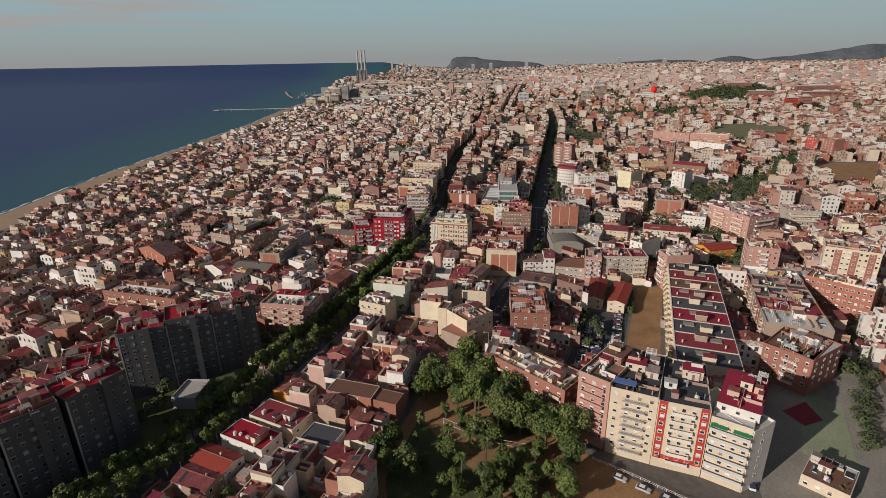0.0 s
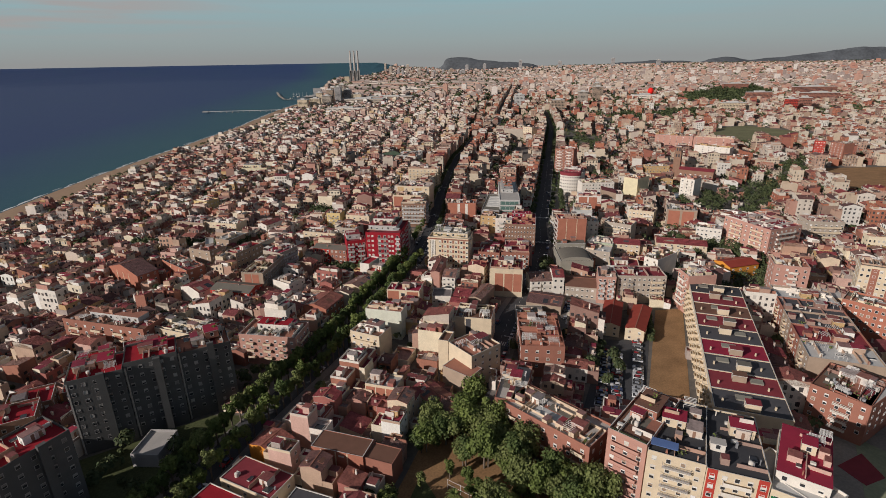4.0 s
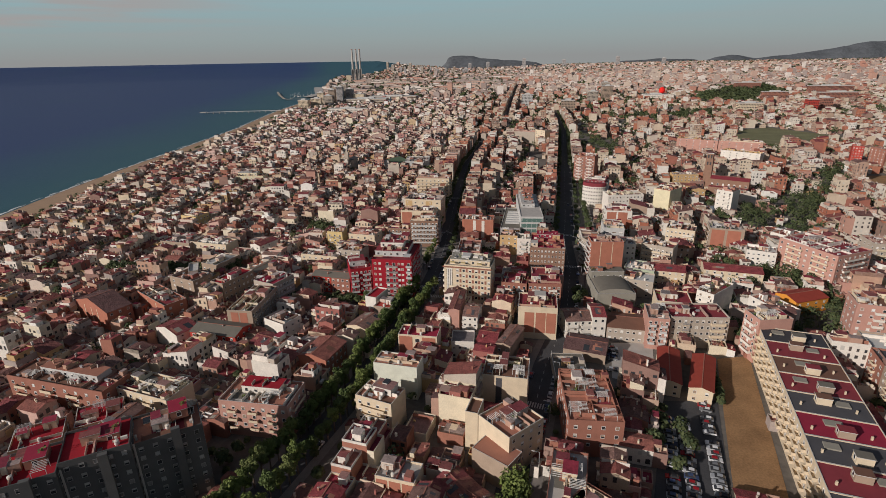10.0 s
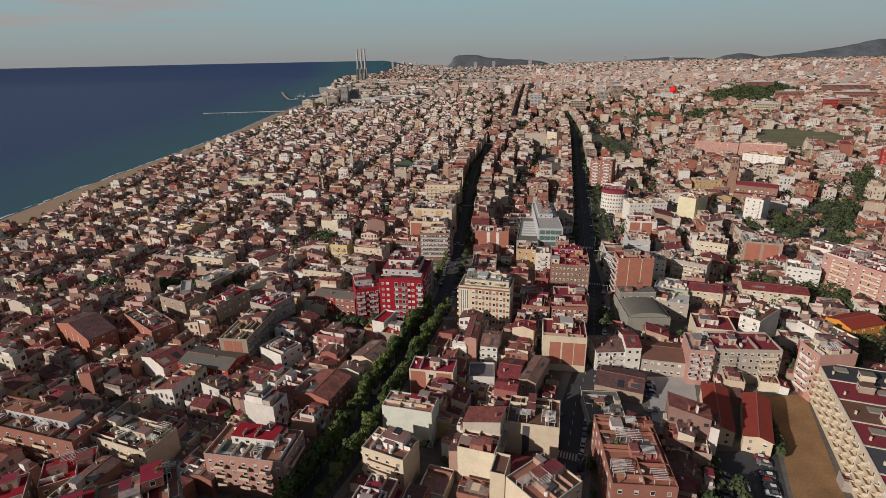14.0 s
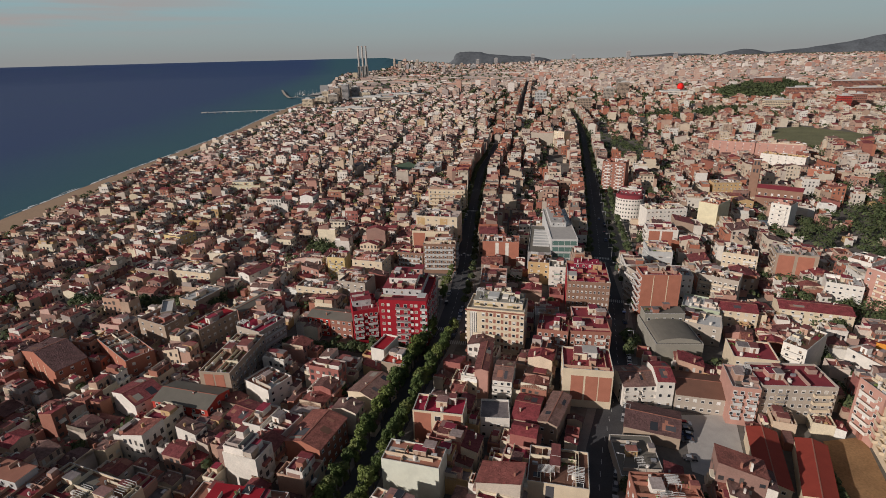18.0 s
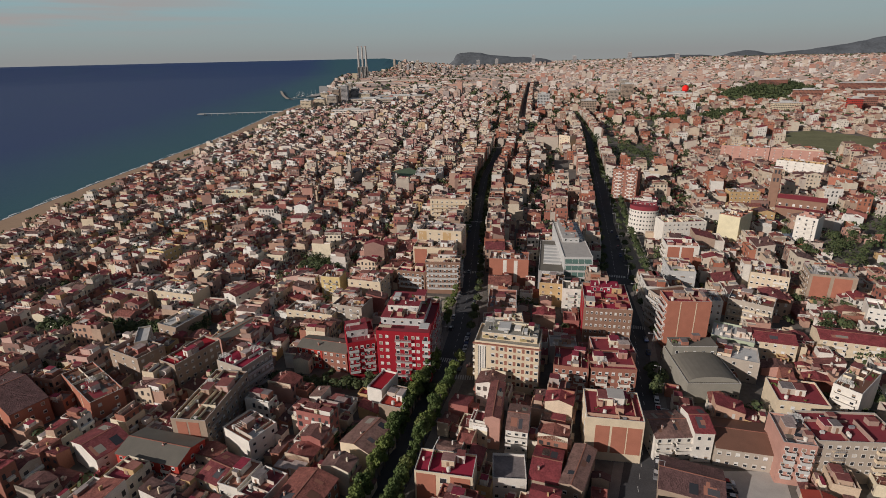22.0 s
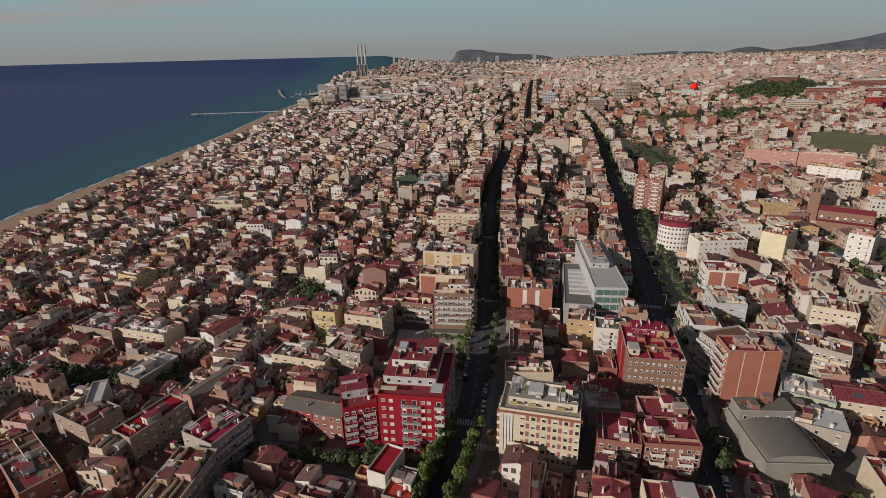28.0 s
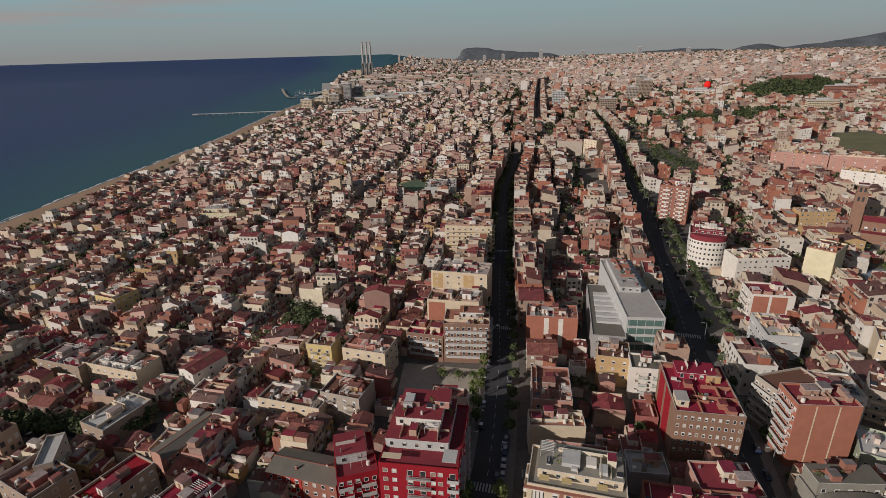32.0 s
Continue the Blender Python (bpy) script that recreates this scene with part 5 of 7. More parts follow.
house_on_roof(r, -2, 2, w * 0.62, 8, 9.6, 2.9, "paleyellow", "concrete", "set_back_storey")
building("tall cream apartment block ringed by balcony bands", (33.0, 523.0), (61.0, 515.5), 14, 20.5, 7, "cream", "concrete", front=8, right=4, clutter=3,
         bal=[band("f", 27.0, (0,), "ochre", "cream", 1.2), band("r", 9.0, (0,), "ochre", "cream", 1.2)], **AB)
building("pale yellow apartment slab with a blank end wall", (220.5, 456.5), (228.0, 445.5), 20, 18.5, 6, "paleyellow", "brick", left=4, clutter=2, **AB)

# long slabs further out
for lab, a, b, dep, h, fl_, wall, roof, n in (
        ("long pink apartment slab dotted with white windows", (385, 706), (421, 674.5), 12, 18, 6, "pink", "brick", 16),
        ("long pink apartment slab dotted with white windows", (421.5, 674.0), (458, 643), 12, 18, 6, "pink", "brick", 16),
        ("white apartment slab with balcony bands", (398.5, 634), (423, 600), 12, 14.2, 5, "white", "deck", 9),
        ("tall red-faced apartment tower", (514.4, 578.8), (522.2, 572.5), 14, 23, 8, "redpaint_b", "deck", 4),
        ("tall red-faced apartment tower", (524.6, 567.5), (525.8, 550.4), 14, 23, 8, "rust", "deck", 4),
        ("apartment house with brick panels", (388.4, 555.7), (395.6, 540.3), 12, 14, 5, "orange", "deck", 0),
        ("pale yellow tower house beside the avenue", (227.9, 809.5), (237.2, 794.0), 14, 21, 7, "cream", "deck", 4),
        ("windowless beige house end beside the avenue", (204.4, 835.2), (230.4, 819.4), 16, 16, 5, "stone", "deck", 0),
        ("white hall with a wide pale roof", (31.0, 668.0), (58.0, 663.5), 30, 9, 2, "palegrey", "palegrey", 4),
        ("low hall with a faded green roof", (-2.0, 680.5), (21.5, 658.5), 24, 8, 2, "pink", "gable_y/greenroof", 0)):
    building(lab, a, b, dep, h, fl_, wall, roof, front=min(n, 6), clutter=1, **AB)

# ---- open ground: park, plaza, field, car parks ----
CLEAR = []


def inside(x, y, poly):
    hit = False
    for (ax, ay), (bx, by) in zip(poly, poly[1:] + poly[:1]):
        if (ay > y) != (by > y) and x < ax + (y - ay) / (by - ay) * (bx - ax):
            hit = not hit
    return hit


def open_ground(name, poly, z, mat, label, category, keep=True):
    """A flat piece of ground with a low edge."""
    s = Shape()
    s.poly([(x, y, z) for x, y in poly], M[mat])
    for (ax, ay), (bx, by) in zip(poly, poly[1:] + poly[:1]):
        s.poly([(ax, ay, z - 0.3), (bx, by, z - 0.3), (bx, by, z), (ax, ay, z)], M[mat])
    if keep:
        CLEAR.append(poly)
    return tagged(new(name, s.mesh(name)), label, category, kind="structure")


open_ground("plaza", [(-2.2, 381.0), (29.7, 371.0), (35.0, 396.6), (2.2, 406.9)], 0.13, "stone", "pale paved plaza beside an apartment block", "plaza")
open_ground("play_floor", [(11.3, 378.7), (20.6, 377.3), (22.5, 388.1), (12.8, 389.9)], 0.17, "maroon", "dark red rubber play floor on the plaza", "playground", False)
open_ground("field", [(136.8, 242.9), (96.4, 173.6), (111.8, 171.4), (151.5, 243.0)], 0.10, "earth", "bare brown earth field with dry tracks", "field")
open_ground("car_park", [(99.3, 219.5), (69.8, 170.9), (92.1, 167.7), (119.4, 216.4)], 0.11, "asphalt", "dark asphalt car park beside the field", "car park")
open_ground("yard", [(98.4, 262.0), (87.5, 236.5), (100.2, 226.9), (116.9, 259.3)], 0.12, "concrete", "grey concrete yard between sheds", "yard")
open_ground("park_ground", [(22, 186), (6, 152), (-6, 128), (-4, 88), (40, 82), (88, 92), (63, 121), (46, 152)], 0.09, "earth", "park with bare earth and shaded paths", "park")
open_ground("lawn", [(10, 150), (-3, 122), (-2, 92), (34, 88), (30, 112), (16, 134)], 0.14, "grass", "dark dry grass under garden trees", "lawn", False)
open_ground("forecourt", [(104, 99), (112, 118), (146, 151), (172, 155), (196, 160), (150, 88), (120, 84)], 0.07, "worn", "worn asphalt forecourt behind an apartment block", "forecourt")
open_ground("sports_pitch", [(154.3, 145.5), (129.7, 115.3), (134.8, 97.7), (160.7, 133.6)], 0.15, "turf", "faded green sports pitch with lines", "pitch", False)
open_ground("pitch_floor", [(138.2, 134.8), (139.8, 126.3), (148.0, 128.1), (150.0, 138.4)], 0.19, "maroon", "dark red play floor beside a pitch", "playground", False)
open_ground("wide_avenue", [(118, 402), (146, 392), (174, 462), (236, 640), (214, 646), (142, 468)], 0.08, "asphalt", "wide dark avenue with parking lanes", "avenue")
open_ground("verge", [(137, 401), (150, 400), (184, 503), (206, 562), (196, 566), (171, 508)], 0.14, "worn", "parking strip with trees along the avenue", "car park", False)
open_ground("tower_lawn", [(-100, 172), (-62, 190), (-50, 188), (-84, 132), (-104, 118)], 0.10, "grass", "dark shaded lawn at the foot of grey towers", "lawn")
open_ground("red_lane", [(-78, 338), (-20, 326), (-18, 318), (-74, 329)], 0.16, "pavement", "narrow paved lane with trees", "lane", False)

CLEAR.append([(108.9, 401.6), (144.8, 391.4), (159.5, 405.1), (112.6, 415.0)])
CLEAR.append([(286, 482), (318, 464), (331, 481), (302, 503)])
CLEAR.append([(-66, 205), (-32, 196), (-28, 214), (-60, 222)])
CLEAR.append([(60, 132), (108, 104), (116, 78), (60, 78), (45, 112)])

# copses and parks further out
WOODS = [
    ([(830, 1450), (1300, 1900), (1420, 1900), (1300, 1640), (930, 1330), (860, 1360)], 330, 9),
    ([(470, 1010), (680, 1080), (760, 1130), (690, 1150), (480, 1070)], 130, 6),
    ([(250, 690), (300, 670), (345, 800), (318, 930), (285, 800)], 90, 5),
    ([(330, 420), (420, 430), (470, 560), (400, 540)], 60, 5),
    ([(560, 560), (640, 540), (700, 640), (620, 660)], 60, 5),
    ([(300, 330), (400, 330), (420, 400), (320, 390)], 40, 4.5),
    ([(196.6, 323.1), (265.7, 328.6), (254.8, 309.7), (185.7, 301.4)], 46, 3.6),
    ([(196.0, 278.9), (232.0, 283.0), (207.4, 248.7), (178.7, 251.6)], 40, 3.6),
    ([(355.2, 475.6), (393.3, 479.4), (283.4, 365.9), (274.4, 371.8)], 50, 4.5),
    ([(292.3, 451.9), (307.7, 437.1), (271.1, 392.9), (260.6, 401.1)], 24, 4),
    ([(452.1, 549.0), (499.1, 571.6), (438.1, 494.9), (388.5, 468.7)], 36, 5),
    ([(-48.9, 442.5), (-33.8, 437.5), (-38.4, 455.1), (-50.2, 460.0)], 12, 4.5),
    ([(215.5, 226.6), (231.6, 235.3), (205.5, 199.0), (193.1, 192.6)], 16, 3.2),
    ([(228.5, 206.1), (236.8, 207.3), (178.2, 140.6), (170.8, 140.7)], 30, 2.8),
    ([(168.4, 138.7), (171.8, 138.2), (147.6, 110.5), (144.9, 110.8)], 10, 2.2),
    ([(189.7, 160.2), (195.4, 159.4), (154.3, 111.8), (148.2, 112.7)], 22, 2.6),
]
open_ground("waste_ground", [(494.8, 539.6), (570.2, 529.3), (459.2, 426.3), (418.2, 447.1)], 0.1, "earth", "dry brown waste ground with scrub", "waste ground")
open_ground("sports_court", [(263.3, 462.3), (290.0, 462.4), (276.9, 442.9), (248.5, 441.0)], 0.1, "court", "pale blue-grey sports court with lines", "sports court")
open_ground("meadow", [(540.5, 840.9), (687.5, 821.7), (561.0, 699.1), (532.5, 718.9), (509.6, 783.0)], 0.22, "meadow", "dry olive-green meadow beyond the houses", "meadow")
open_ground("rail_verge", [(574.2, 875.2), (664.8, 898.8), (699.9, 757.4), (589.5, 715.2)], 0.1, "meadow", "grassy strip beside a railway", "verge")
for poly, _, _ in WOODS[:3] + WOODS[6:]:
    CLEAR.append(poly)

# low pavilion beside the pitch
r, w, d = building("low brown-roofed pavilion with a cream front", (118.4, 103.2), (125.6, 93.7), 13, 3.6, 1, "cream", "brown", front=4, clutter=1, parapet=0.3, name="pavilion", category="pavilion")


# ---- fences and lamps ----
def fence(pts, h, post=2.5, label="white tubular railing along the park edge", mat="frame"):
    root = new("fence")
    root.matrix_world = pose(pts[0][0], pts[0][1], 0.05)
    tagged(root, label, "fence")
    for k, (x, y) in enumerate(along(pts, post, 0)):
        s_ = cached(("post", h, mat), lambda: post_mesh(h, mat))
        part("post", s_, root, at=pose(x - pts[0][0], y - pts[0][1], 0))
    for (ax, ay), (bx, by) in zip(pts, pts[1:]):
        L = math.hypot(bx - ax, by - ay)
        s_ = Shape()
        for z in (h * 0.45, h * 0.95):
            s_.box(0, L, -0.04, 0.04, z, z + 0.08, M[mat], bottom=True)
        part("rail", s_.mesh("rail"), root, at=pose(ax - pts[0][0], ay - pts[0][1], 0, 0, 0, math.degrees(math.atan2(by - ay, bx - ax))))


def post_mesh(h, mat):
    s_ = Shape()
    s_.box(-0.06, 0.06, -0.06, 0.06, 0, h, M[mat])
    return s_.mesh("post")


def along(pts, step, offset):
    """Points at even steps on a line moved sideways."""
    out, carry = [], 0.0
    for (ax, ay), (bx, by) in zip(pts, pts[1:]):
        L = math.hypot(bx - ax, by - ay)
        ux, uy = (bx - ax) / L, (by - ay) / L
        k = carry
        while k < L:
            out.append((ax + ux * k + uy * offset, ay + uy * k - ux * offset))
            k += step
        carry = k - L
    return out


def street_lamp(x, y, ang):
    def make():
        s_ = Shape()
        s_.box(-0.09, 0.09, -0.09, 0.09, 0, 8.5, M["metal"])
        a = Shape()
        a.box(-0.05, 2.0, -0.05, 0.05, 8.4, 8.52, M["metal"], bottom=True)
        h_ = Shape()
        h_.box(1.6, 2.5, -0.16, 0.16, 8.34, 8.56, M["palegrey"], bottom=True)
        return s_.mesh("pole"), a.mesh("arm"), h_.mesh("lamp_head")
    ms = cached("lamp", make)
    root = new("street_lamp")
    root.matrix_world = pose(x, y, 0.1, 0, 0, ang)
    tagged(root, "tall grey street lamp with one arm", "street lamp", "street lamps")
    for nm, me in zip(("pole", "arm", "lamp_head"), ms):
        part(nm, me, root)


def along_road(key, k0, k1, step, off):
    pts = STREETS[key][0][k0:k1]
    return along(pts, step, off)


fence([(62, 121), (72, 112), (82, 102), (91, 94)], 1.1)
fence([(17.4, 143.4), (26, 136), (35.2, 129.7), (42, 127)], 3.6, 4.4, "tall white ball-court frame with nets")
for x, y in along_road("road_east", 0, 8, 26, 6.3):
    street_lamp(x, y, 180 - turn_of(y))
for x, y in along_road("road_west", 6, 12, 30, -6.5):
    street_lamp(x, y, -turn_of(y))


# ---- cars ----
def car_meshes():
    def make():
        b = Shape()
        prof = [(-2.1, 0.35), (-2.15, 0.75), (-1.9, 0.92), (-1.15, 0.98), (1.15, 0.95), (1.95, 0.8), (2.12, 0.6), (2.1, 0.35)]
        for y0_, y1_ in ((-0.86, 0.86),):
            for (x0_, z0_), (x1_, z1_) in zip(prof, prof[1:]):
                b.poly([(x0_, y0_, z0_), (x1_, y0_, z1_), (x1_, y1_, z1_), (x0_, y1_, z0_)][::-1], M["carpaint"])
            b.poly([(x, y0_, z) for x, z in prof], M["carpaint"])
            b.poly([(x, y1_, z) for x, z in prof][::-1], M["carpaint"])
        roof = Shape()
        roof.box(-1.2, 0.35, -0.62, 0.62, 1.42, 1.47, M["carpaint"], bottom=True)
        g = Shape()
        lo, hi = [(-1.85, -0.8), (1.0, -0.8), (1.0, 0.8), (-1.85, 0.8)], [(-1.2, -0.62), (0.35, -0.62), (0.35, 0.62), (-1.2, 0.62)]
        for k in range(4):
            a, c = k, (k + 1) % 4
            g.poly([(*lo[a], 0.94), (*lo[c], 0.94), (*hi[c], 1.42), (*hi[a], 1.42)], M["glass"])
        w_ = Shape()
        for k in range(8):
            a, c = k * 0.7854, (k + 1) * 0.7854
            p, q = (0.32 * math.cos(a), 0.32 * math.sin(a)), (0.32 * math.cos(c), 0.32 * math.sin(c))
            w_.poly([(p[0], -0.1, p[1]), (q[0], -0.1, q[1]), (q[0], 0.1, q[1]), (p[0], 0.1, p[1])], M["tyre"])
            w_.poly([(0, -0.1, 0), (q[0], -0.1, q[1]), (p[0], -0.1, p[1])], M["metal"])
            w_.poly([(0, 0.1, 0), (p[0], 0.1, p[1]), (q[0], 0.1, q[1])], M["metal"])
        return b.mesh("body"), roof.mesh("roof_panel"), g.mesh("cabin_glass"), w_.mesh("wheel")
    return cached("car", make)


def car(x, y, ang, z=0.12):
    body, roof, win, wheel = car_meshes()
    root = new("car")
    root.matrix_world = pose(x, y, z, 0, 0, ang)
    tagged(root, "parked hatchback car on the asphalt", "car", "parked cars")
    part("body", body, root)
    part("roof_panel", roof, root)
    part("cabin_glass", win, root)
    for a in (-1.3, 1.3):
        for b_ in (-0.8, 0.8):
            part("wheel", wheel, root, at=pose(a, b_, 0.32))


rnd = random.Random(11)


def car_row(a, b, step, ang, chance=0.72):
    for x, y in along([a, b], step, 0):
        if rnd.random() < chance:
            car(x + rnd.uniform(-.2, .2), y + rnd.uniform(-.2, .2), ang + rnd.uniform(-3, 3) + rnd.choice((0, 180)))


car_row((95.8, 208.8), (78.1, 174.0), 2.6, -28, 0.93)
car_row((100.7, 208.1), (83.8, 173.2), 2.6, -28, 0.93)
car_row((112.5, 213.9), (89.8, 168.0), 2.6, -28, 0.93)
car_row((97.0, 257.0), (89.6, 241.0), 2.9, 160, 0.6)
for key, k0, k1, off, ch in (("road_east", 0, 5, 4.6, 0.6), ("road_east", 0, 5, -4.6, 0.25), ("road_west", 7, 12, 4.6, 0.35), ("road_west", 7, 12, -4.4, 0.25), ("road_west", 3, 6, 3.8, 0.15)):
    for x, y in along_road(key, k0, k1, 5.6, off):
        if rnd.random() < ch:
            car(x, y, 90 - turn_of(y) + rnd.choice((0, 180)))
for x, y in ((158, 470), (160, 476), (170, 497), (176, 505), (180, 522), (166, 452), (187, 540), (190, 548), (196, 560), (200, 572), (171, 481), (162, 440), (205, 590)):
    car(x, y, 60 + rnd.uniform(-5, 5))
for x, y in ((146, 440), (151, 455), (160, 486), (28, 340), (33, 352), (47, 430)):
    car(x, y, 74 + rnd.choice((0, 180)))
for x, y, a in ((67, 112, -42), (72, 107, -42), (77, 102.5, -42), (82, 98.5, -42), (104, 104, 60), (107, 109, 60), (109.5, 114, 60), (98, 97, -35)):
    car(x, y, a)


# ---- road markings ----
def marking(name, strokes, label):
    s_ = Shape()
    for x, y, ang, L, wd in strokes:
        c, s2 = math.cos(radians(ang)), math.sin(radians(ang))
        s_.poly([(x + a * c - b * s2, y + a * s2 + b * c, 0.105) for a, b in ((-L / 2, -wd / 2), (L / 2, -wd / 2), (L / 2, wd / 2), (-L / 2, wd / 2))], M["paint"])
    tagged(new(name, s_.mesh(name)), label, "road marking", kind="structure")


for key, k0, k1, offs in (("road_west", 5, 14, (0,)), ("road_east", 0, 9, (0,))):
    strokes = []
    for off in offs:
        for x, y in along_road(key, k0, k1, 5.5, off):
            strokes.append((x, y, 90 - turn_of(y) + (6 if key == "road_east" else 0), 2.4, 0.16))
    marking("lane_marking_" + key[5:], strokes, "worn white dashed lane lines on asphalt")
strokes = []
for (cx, cy), ang in (((27.0, 323.3), 75), ((40.7, 338.9), 75), ((48, 430), 76), ((24, 336), 70), ((113, 352), 66), ((130, 410), 68), ((88, 290), 62), ((52, 224), 62), ((70, 528), 76)):
    for k in range(-5, 6):
        a = radians(ang - 90)
        strokes.append((cx + math.cos(a) * k * 0.95, cy + math.sin(a) * k * 0.95, ang, 3.2, 0.5))
marking("zebra_crossing", strokes, "worn white zebra crossing stripes on asphalt")


# ---- seafront: promenade and surf ----
ribbon("promenade", [(shore(y) + beach_w(y) + 3.5, y) for y in range(150, 2000, 50)], 5, 0.06, M["pavement"], "grey paved promenade behind the beach", "promenade")
s_ = Shape()
surf_rnd = random.Random(9)
for row, (off, chance, wide) in enumerate(((0.6, 0.97, 2.6), (5, 0.14, 1.0))):
    y = 150.0
    while y < 2000:
        L = surf_rnd.uniform(10, 34)
        if surf_rnd.random() < chance:
            k = surf_rnd.uniform(-1.5, 1.5)
            s_.poly([(shore(y) - off + k, y, -2.33), (shore(y + L) - off + k, y + L, -2.33), (shore(y + L * .6) - off + k - wide, y + L * .6, -2.33), (shore(y + L * .3) - off + k - wide, y + L * .3, -2.33)], M["foam"])
        y += L * 0.8
tagged(new("surf", s_.mesh("surf")), "broken white surf lines along the beach", "surf", kind="structure")

# ---- the rest of the town: rows of houses ----
def grid(theta, y0, y1, half_u, block_u, block_v, lot, visit, seed, lane=(4.5, 6.5)):
    """Walks over the lots of a street grid turned by theta and calls visit for each lot within the band y0 to y1."""
    rnd = random.Random(seed)
    c, s_ = math.cos(radians(theta)), math.sin(radians(theta))
    reach = half_u * abs(s_) + 60
    v = y0 - 310 - reach
    while v < y1 - 310 + reach:
        bv = rnd.uniform(0.8, 1.25) * block_v
        u = -half_u + rnd.uniform(0, 10)
        while u < half_u:
            bu = rnd.uniform(0.88, 1.12) * block_u
            for facing in (-1, 1):
                p = v
                while p < v + bv - lot[0] * 0.7:
                    lw = min(rnd.uniform(*lot), v + bv - p)
                    deep = bu / 2
                    lu, lv = u + bu / 2 + facing * deep / 2, p + lw / 2
                    x, y = lu * c + lv * s_, 310 + lv * c - lu * s_
                    if y0 <= y < y1:
                        visit(x, y, -theta, lw, deep, facing, rnd)
                    p += lw
            u += bu + rnd.uniform(*lane)
        v += bv + 6


def free(x, y, w, d, margin=1.0):
    r = max(w, d) / 2
    if x < shore(y) + beach_w(y) + 8 + r * 0.5:
        return False
    for pts, sw in STREETS.values():
        if near_line(x, y, pts) < sw / 2 + r * 0.8:
            return False
    for poly in CLEAR:
        if inside(x, y, poly) or near_line(x, y, poly + poly[:1]) < r * 0.8:
            return False
    return not taken(x, y, min(w, d) * 0.42 + margin)


COUNT = [0]


def placed(x, y, ang, dd, deep, facing):
    """Moves a lot's centre to the centre of a volume of depth dd that stands on the street side."""
    a = radians(ang)
    k = facing * (deep - dd) / 2
    return x + math.cos(a) * k, y + math.sin(a) * k


def near_house(x, y, ang, lw, dd, facing, rnd):
    a = radians(ang)
    t = a + (math.pi / 2 if facing > 0 else -math.pi / 2)
    ux, uy = math.cos(t), math.sin(t)
    nx, ny = -uy, ux
    fx, fy = x - nx * dd / 2, y - ny * dd / 2
    lw -= 0.06
    fl, fr = (fx - ux * lw / 2, fy - uy * lw / 2), (fx + ux * lw / 2, fy + uy * lw / 2)
    n = rnd.choice((2, 2, 2, 3, 3, 4))
    h = n * 3.0 + rnd.uniform(0, 0.6)
    roof = rnd.choice(("gable_x", "gable_x", "gable_x", "deck", "deck", "deck"))
    COUNT[0] += 1
    front = min(dd, rnd.uniform(6.5, 8.5))
    root, w_, d_ = building(rnd.choice(HOUSE_LABELS[roof != "deck"]), fl, fr, front, h, n, "wall", roof, front=2 if lw > 6.5 else 1,
                            clutter=1, group="terraced houses", seed=COUNT[0], win=(1.1, 1.3))
    rear = dd - front
    FOOT.append((x + nx * (dd - rear) / 2, y + ny * (dd - rear) / 2, lw / 2, rear / 2, ux, uy))
    if rear > 1.5:
        q, hm = Shape(), max(2.8, h - rnd.choice((2.4, 3.0, 4.5)))
        x0, x1 = (-lw / 2 + .05, lw / 2 - .05) if rnd.random() < .5 else (-lw / 2 + .05, lw * rnd.uniform(.05, .3))
        y0, y1 = front / 2 + .01, front / 2 + rear
        q.box(x0, x1, y0, y1, 0, hm, M["wall"], top=M["deck"])
        for a, b, c, e in ((x0, x1, y1 - .2, y1), (x0, x0 + .2, y0, y1 - .2), (x1 - .2, x1, y0, y1 - .2)):
            q.box(a, b, c, e, hm, hm + .9, M["wall"])
        fittings(q, x0 + .2, x1 - .2, y0, y1 - .2, hm, rnd, .8, False)
        part("rear_wing", q.mesh("rear_wing"), root)


HOUSE_LABELS = {False: ["small plastered town house with a flat tiled roof terrace", "narrow rendered terraced house with a walled roof terrace"],
                True: ["plastered town house with a low clay-tiled gable roof", "old terraced house under a weathered tile roof"]}


# a chart of the near town, one cell a metre, of plots that are built on and of plots inside the blocks
X0, X1, Y0, Y1 = -430, 560, 60, 640
USED, LOTS = np.zeros((X1 - X0, Y1 - Y0), dtype=bool), np.zeros((X1 - X0, Y1 - Y0), dtype=bool)


def window_of(x, y, r):
    return max(0, int(x - r - X0)), min(X1 - X0, int(x + r - X0) + 2), max(0, int(y - r - Y0)), min(Y1 - Y0, int(y + r - Y0) + 2)


def cells(x, y, ang, w, d, pad):
    a0, a1, b0, b1 = window_of(x, y, math.hypot(w, d) / 2 + pad)
    if a1 <= a0 or b1 <= b0:
        return None, None
    gx, gy = np.meshgrid(np.arange(a0, a1) + X0 + 0.5 - x, np.arange(b0, b1) + Y0 + 0.5 - y, indexing="ij")
    c, s_ = math.cos(ang), math.sin(ang)
    return (slice(a0, a1), slice(b0, b1)), (np.abs(gx * c + gy * s_) < w / 2 + pad) & (np.abs(-gx * s_ + gy * c) < d / 2 + pad)


def cover(chart, x, y, ang, w, d, pad):
    where, hit = cells(x, y, ang, w, d, pad)
    if where is not None:
        chart[where] |= hit


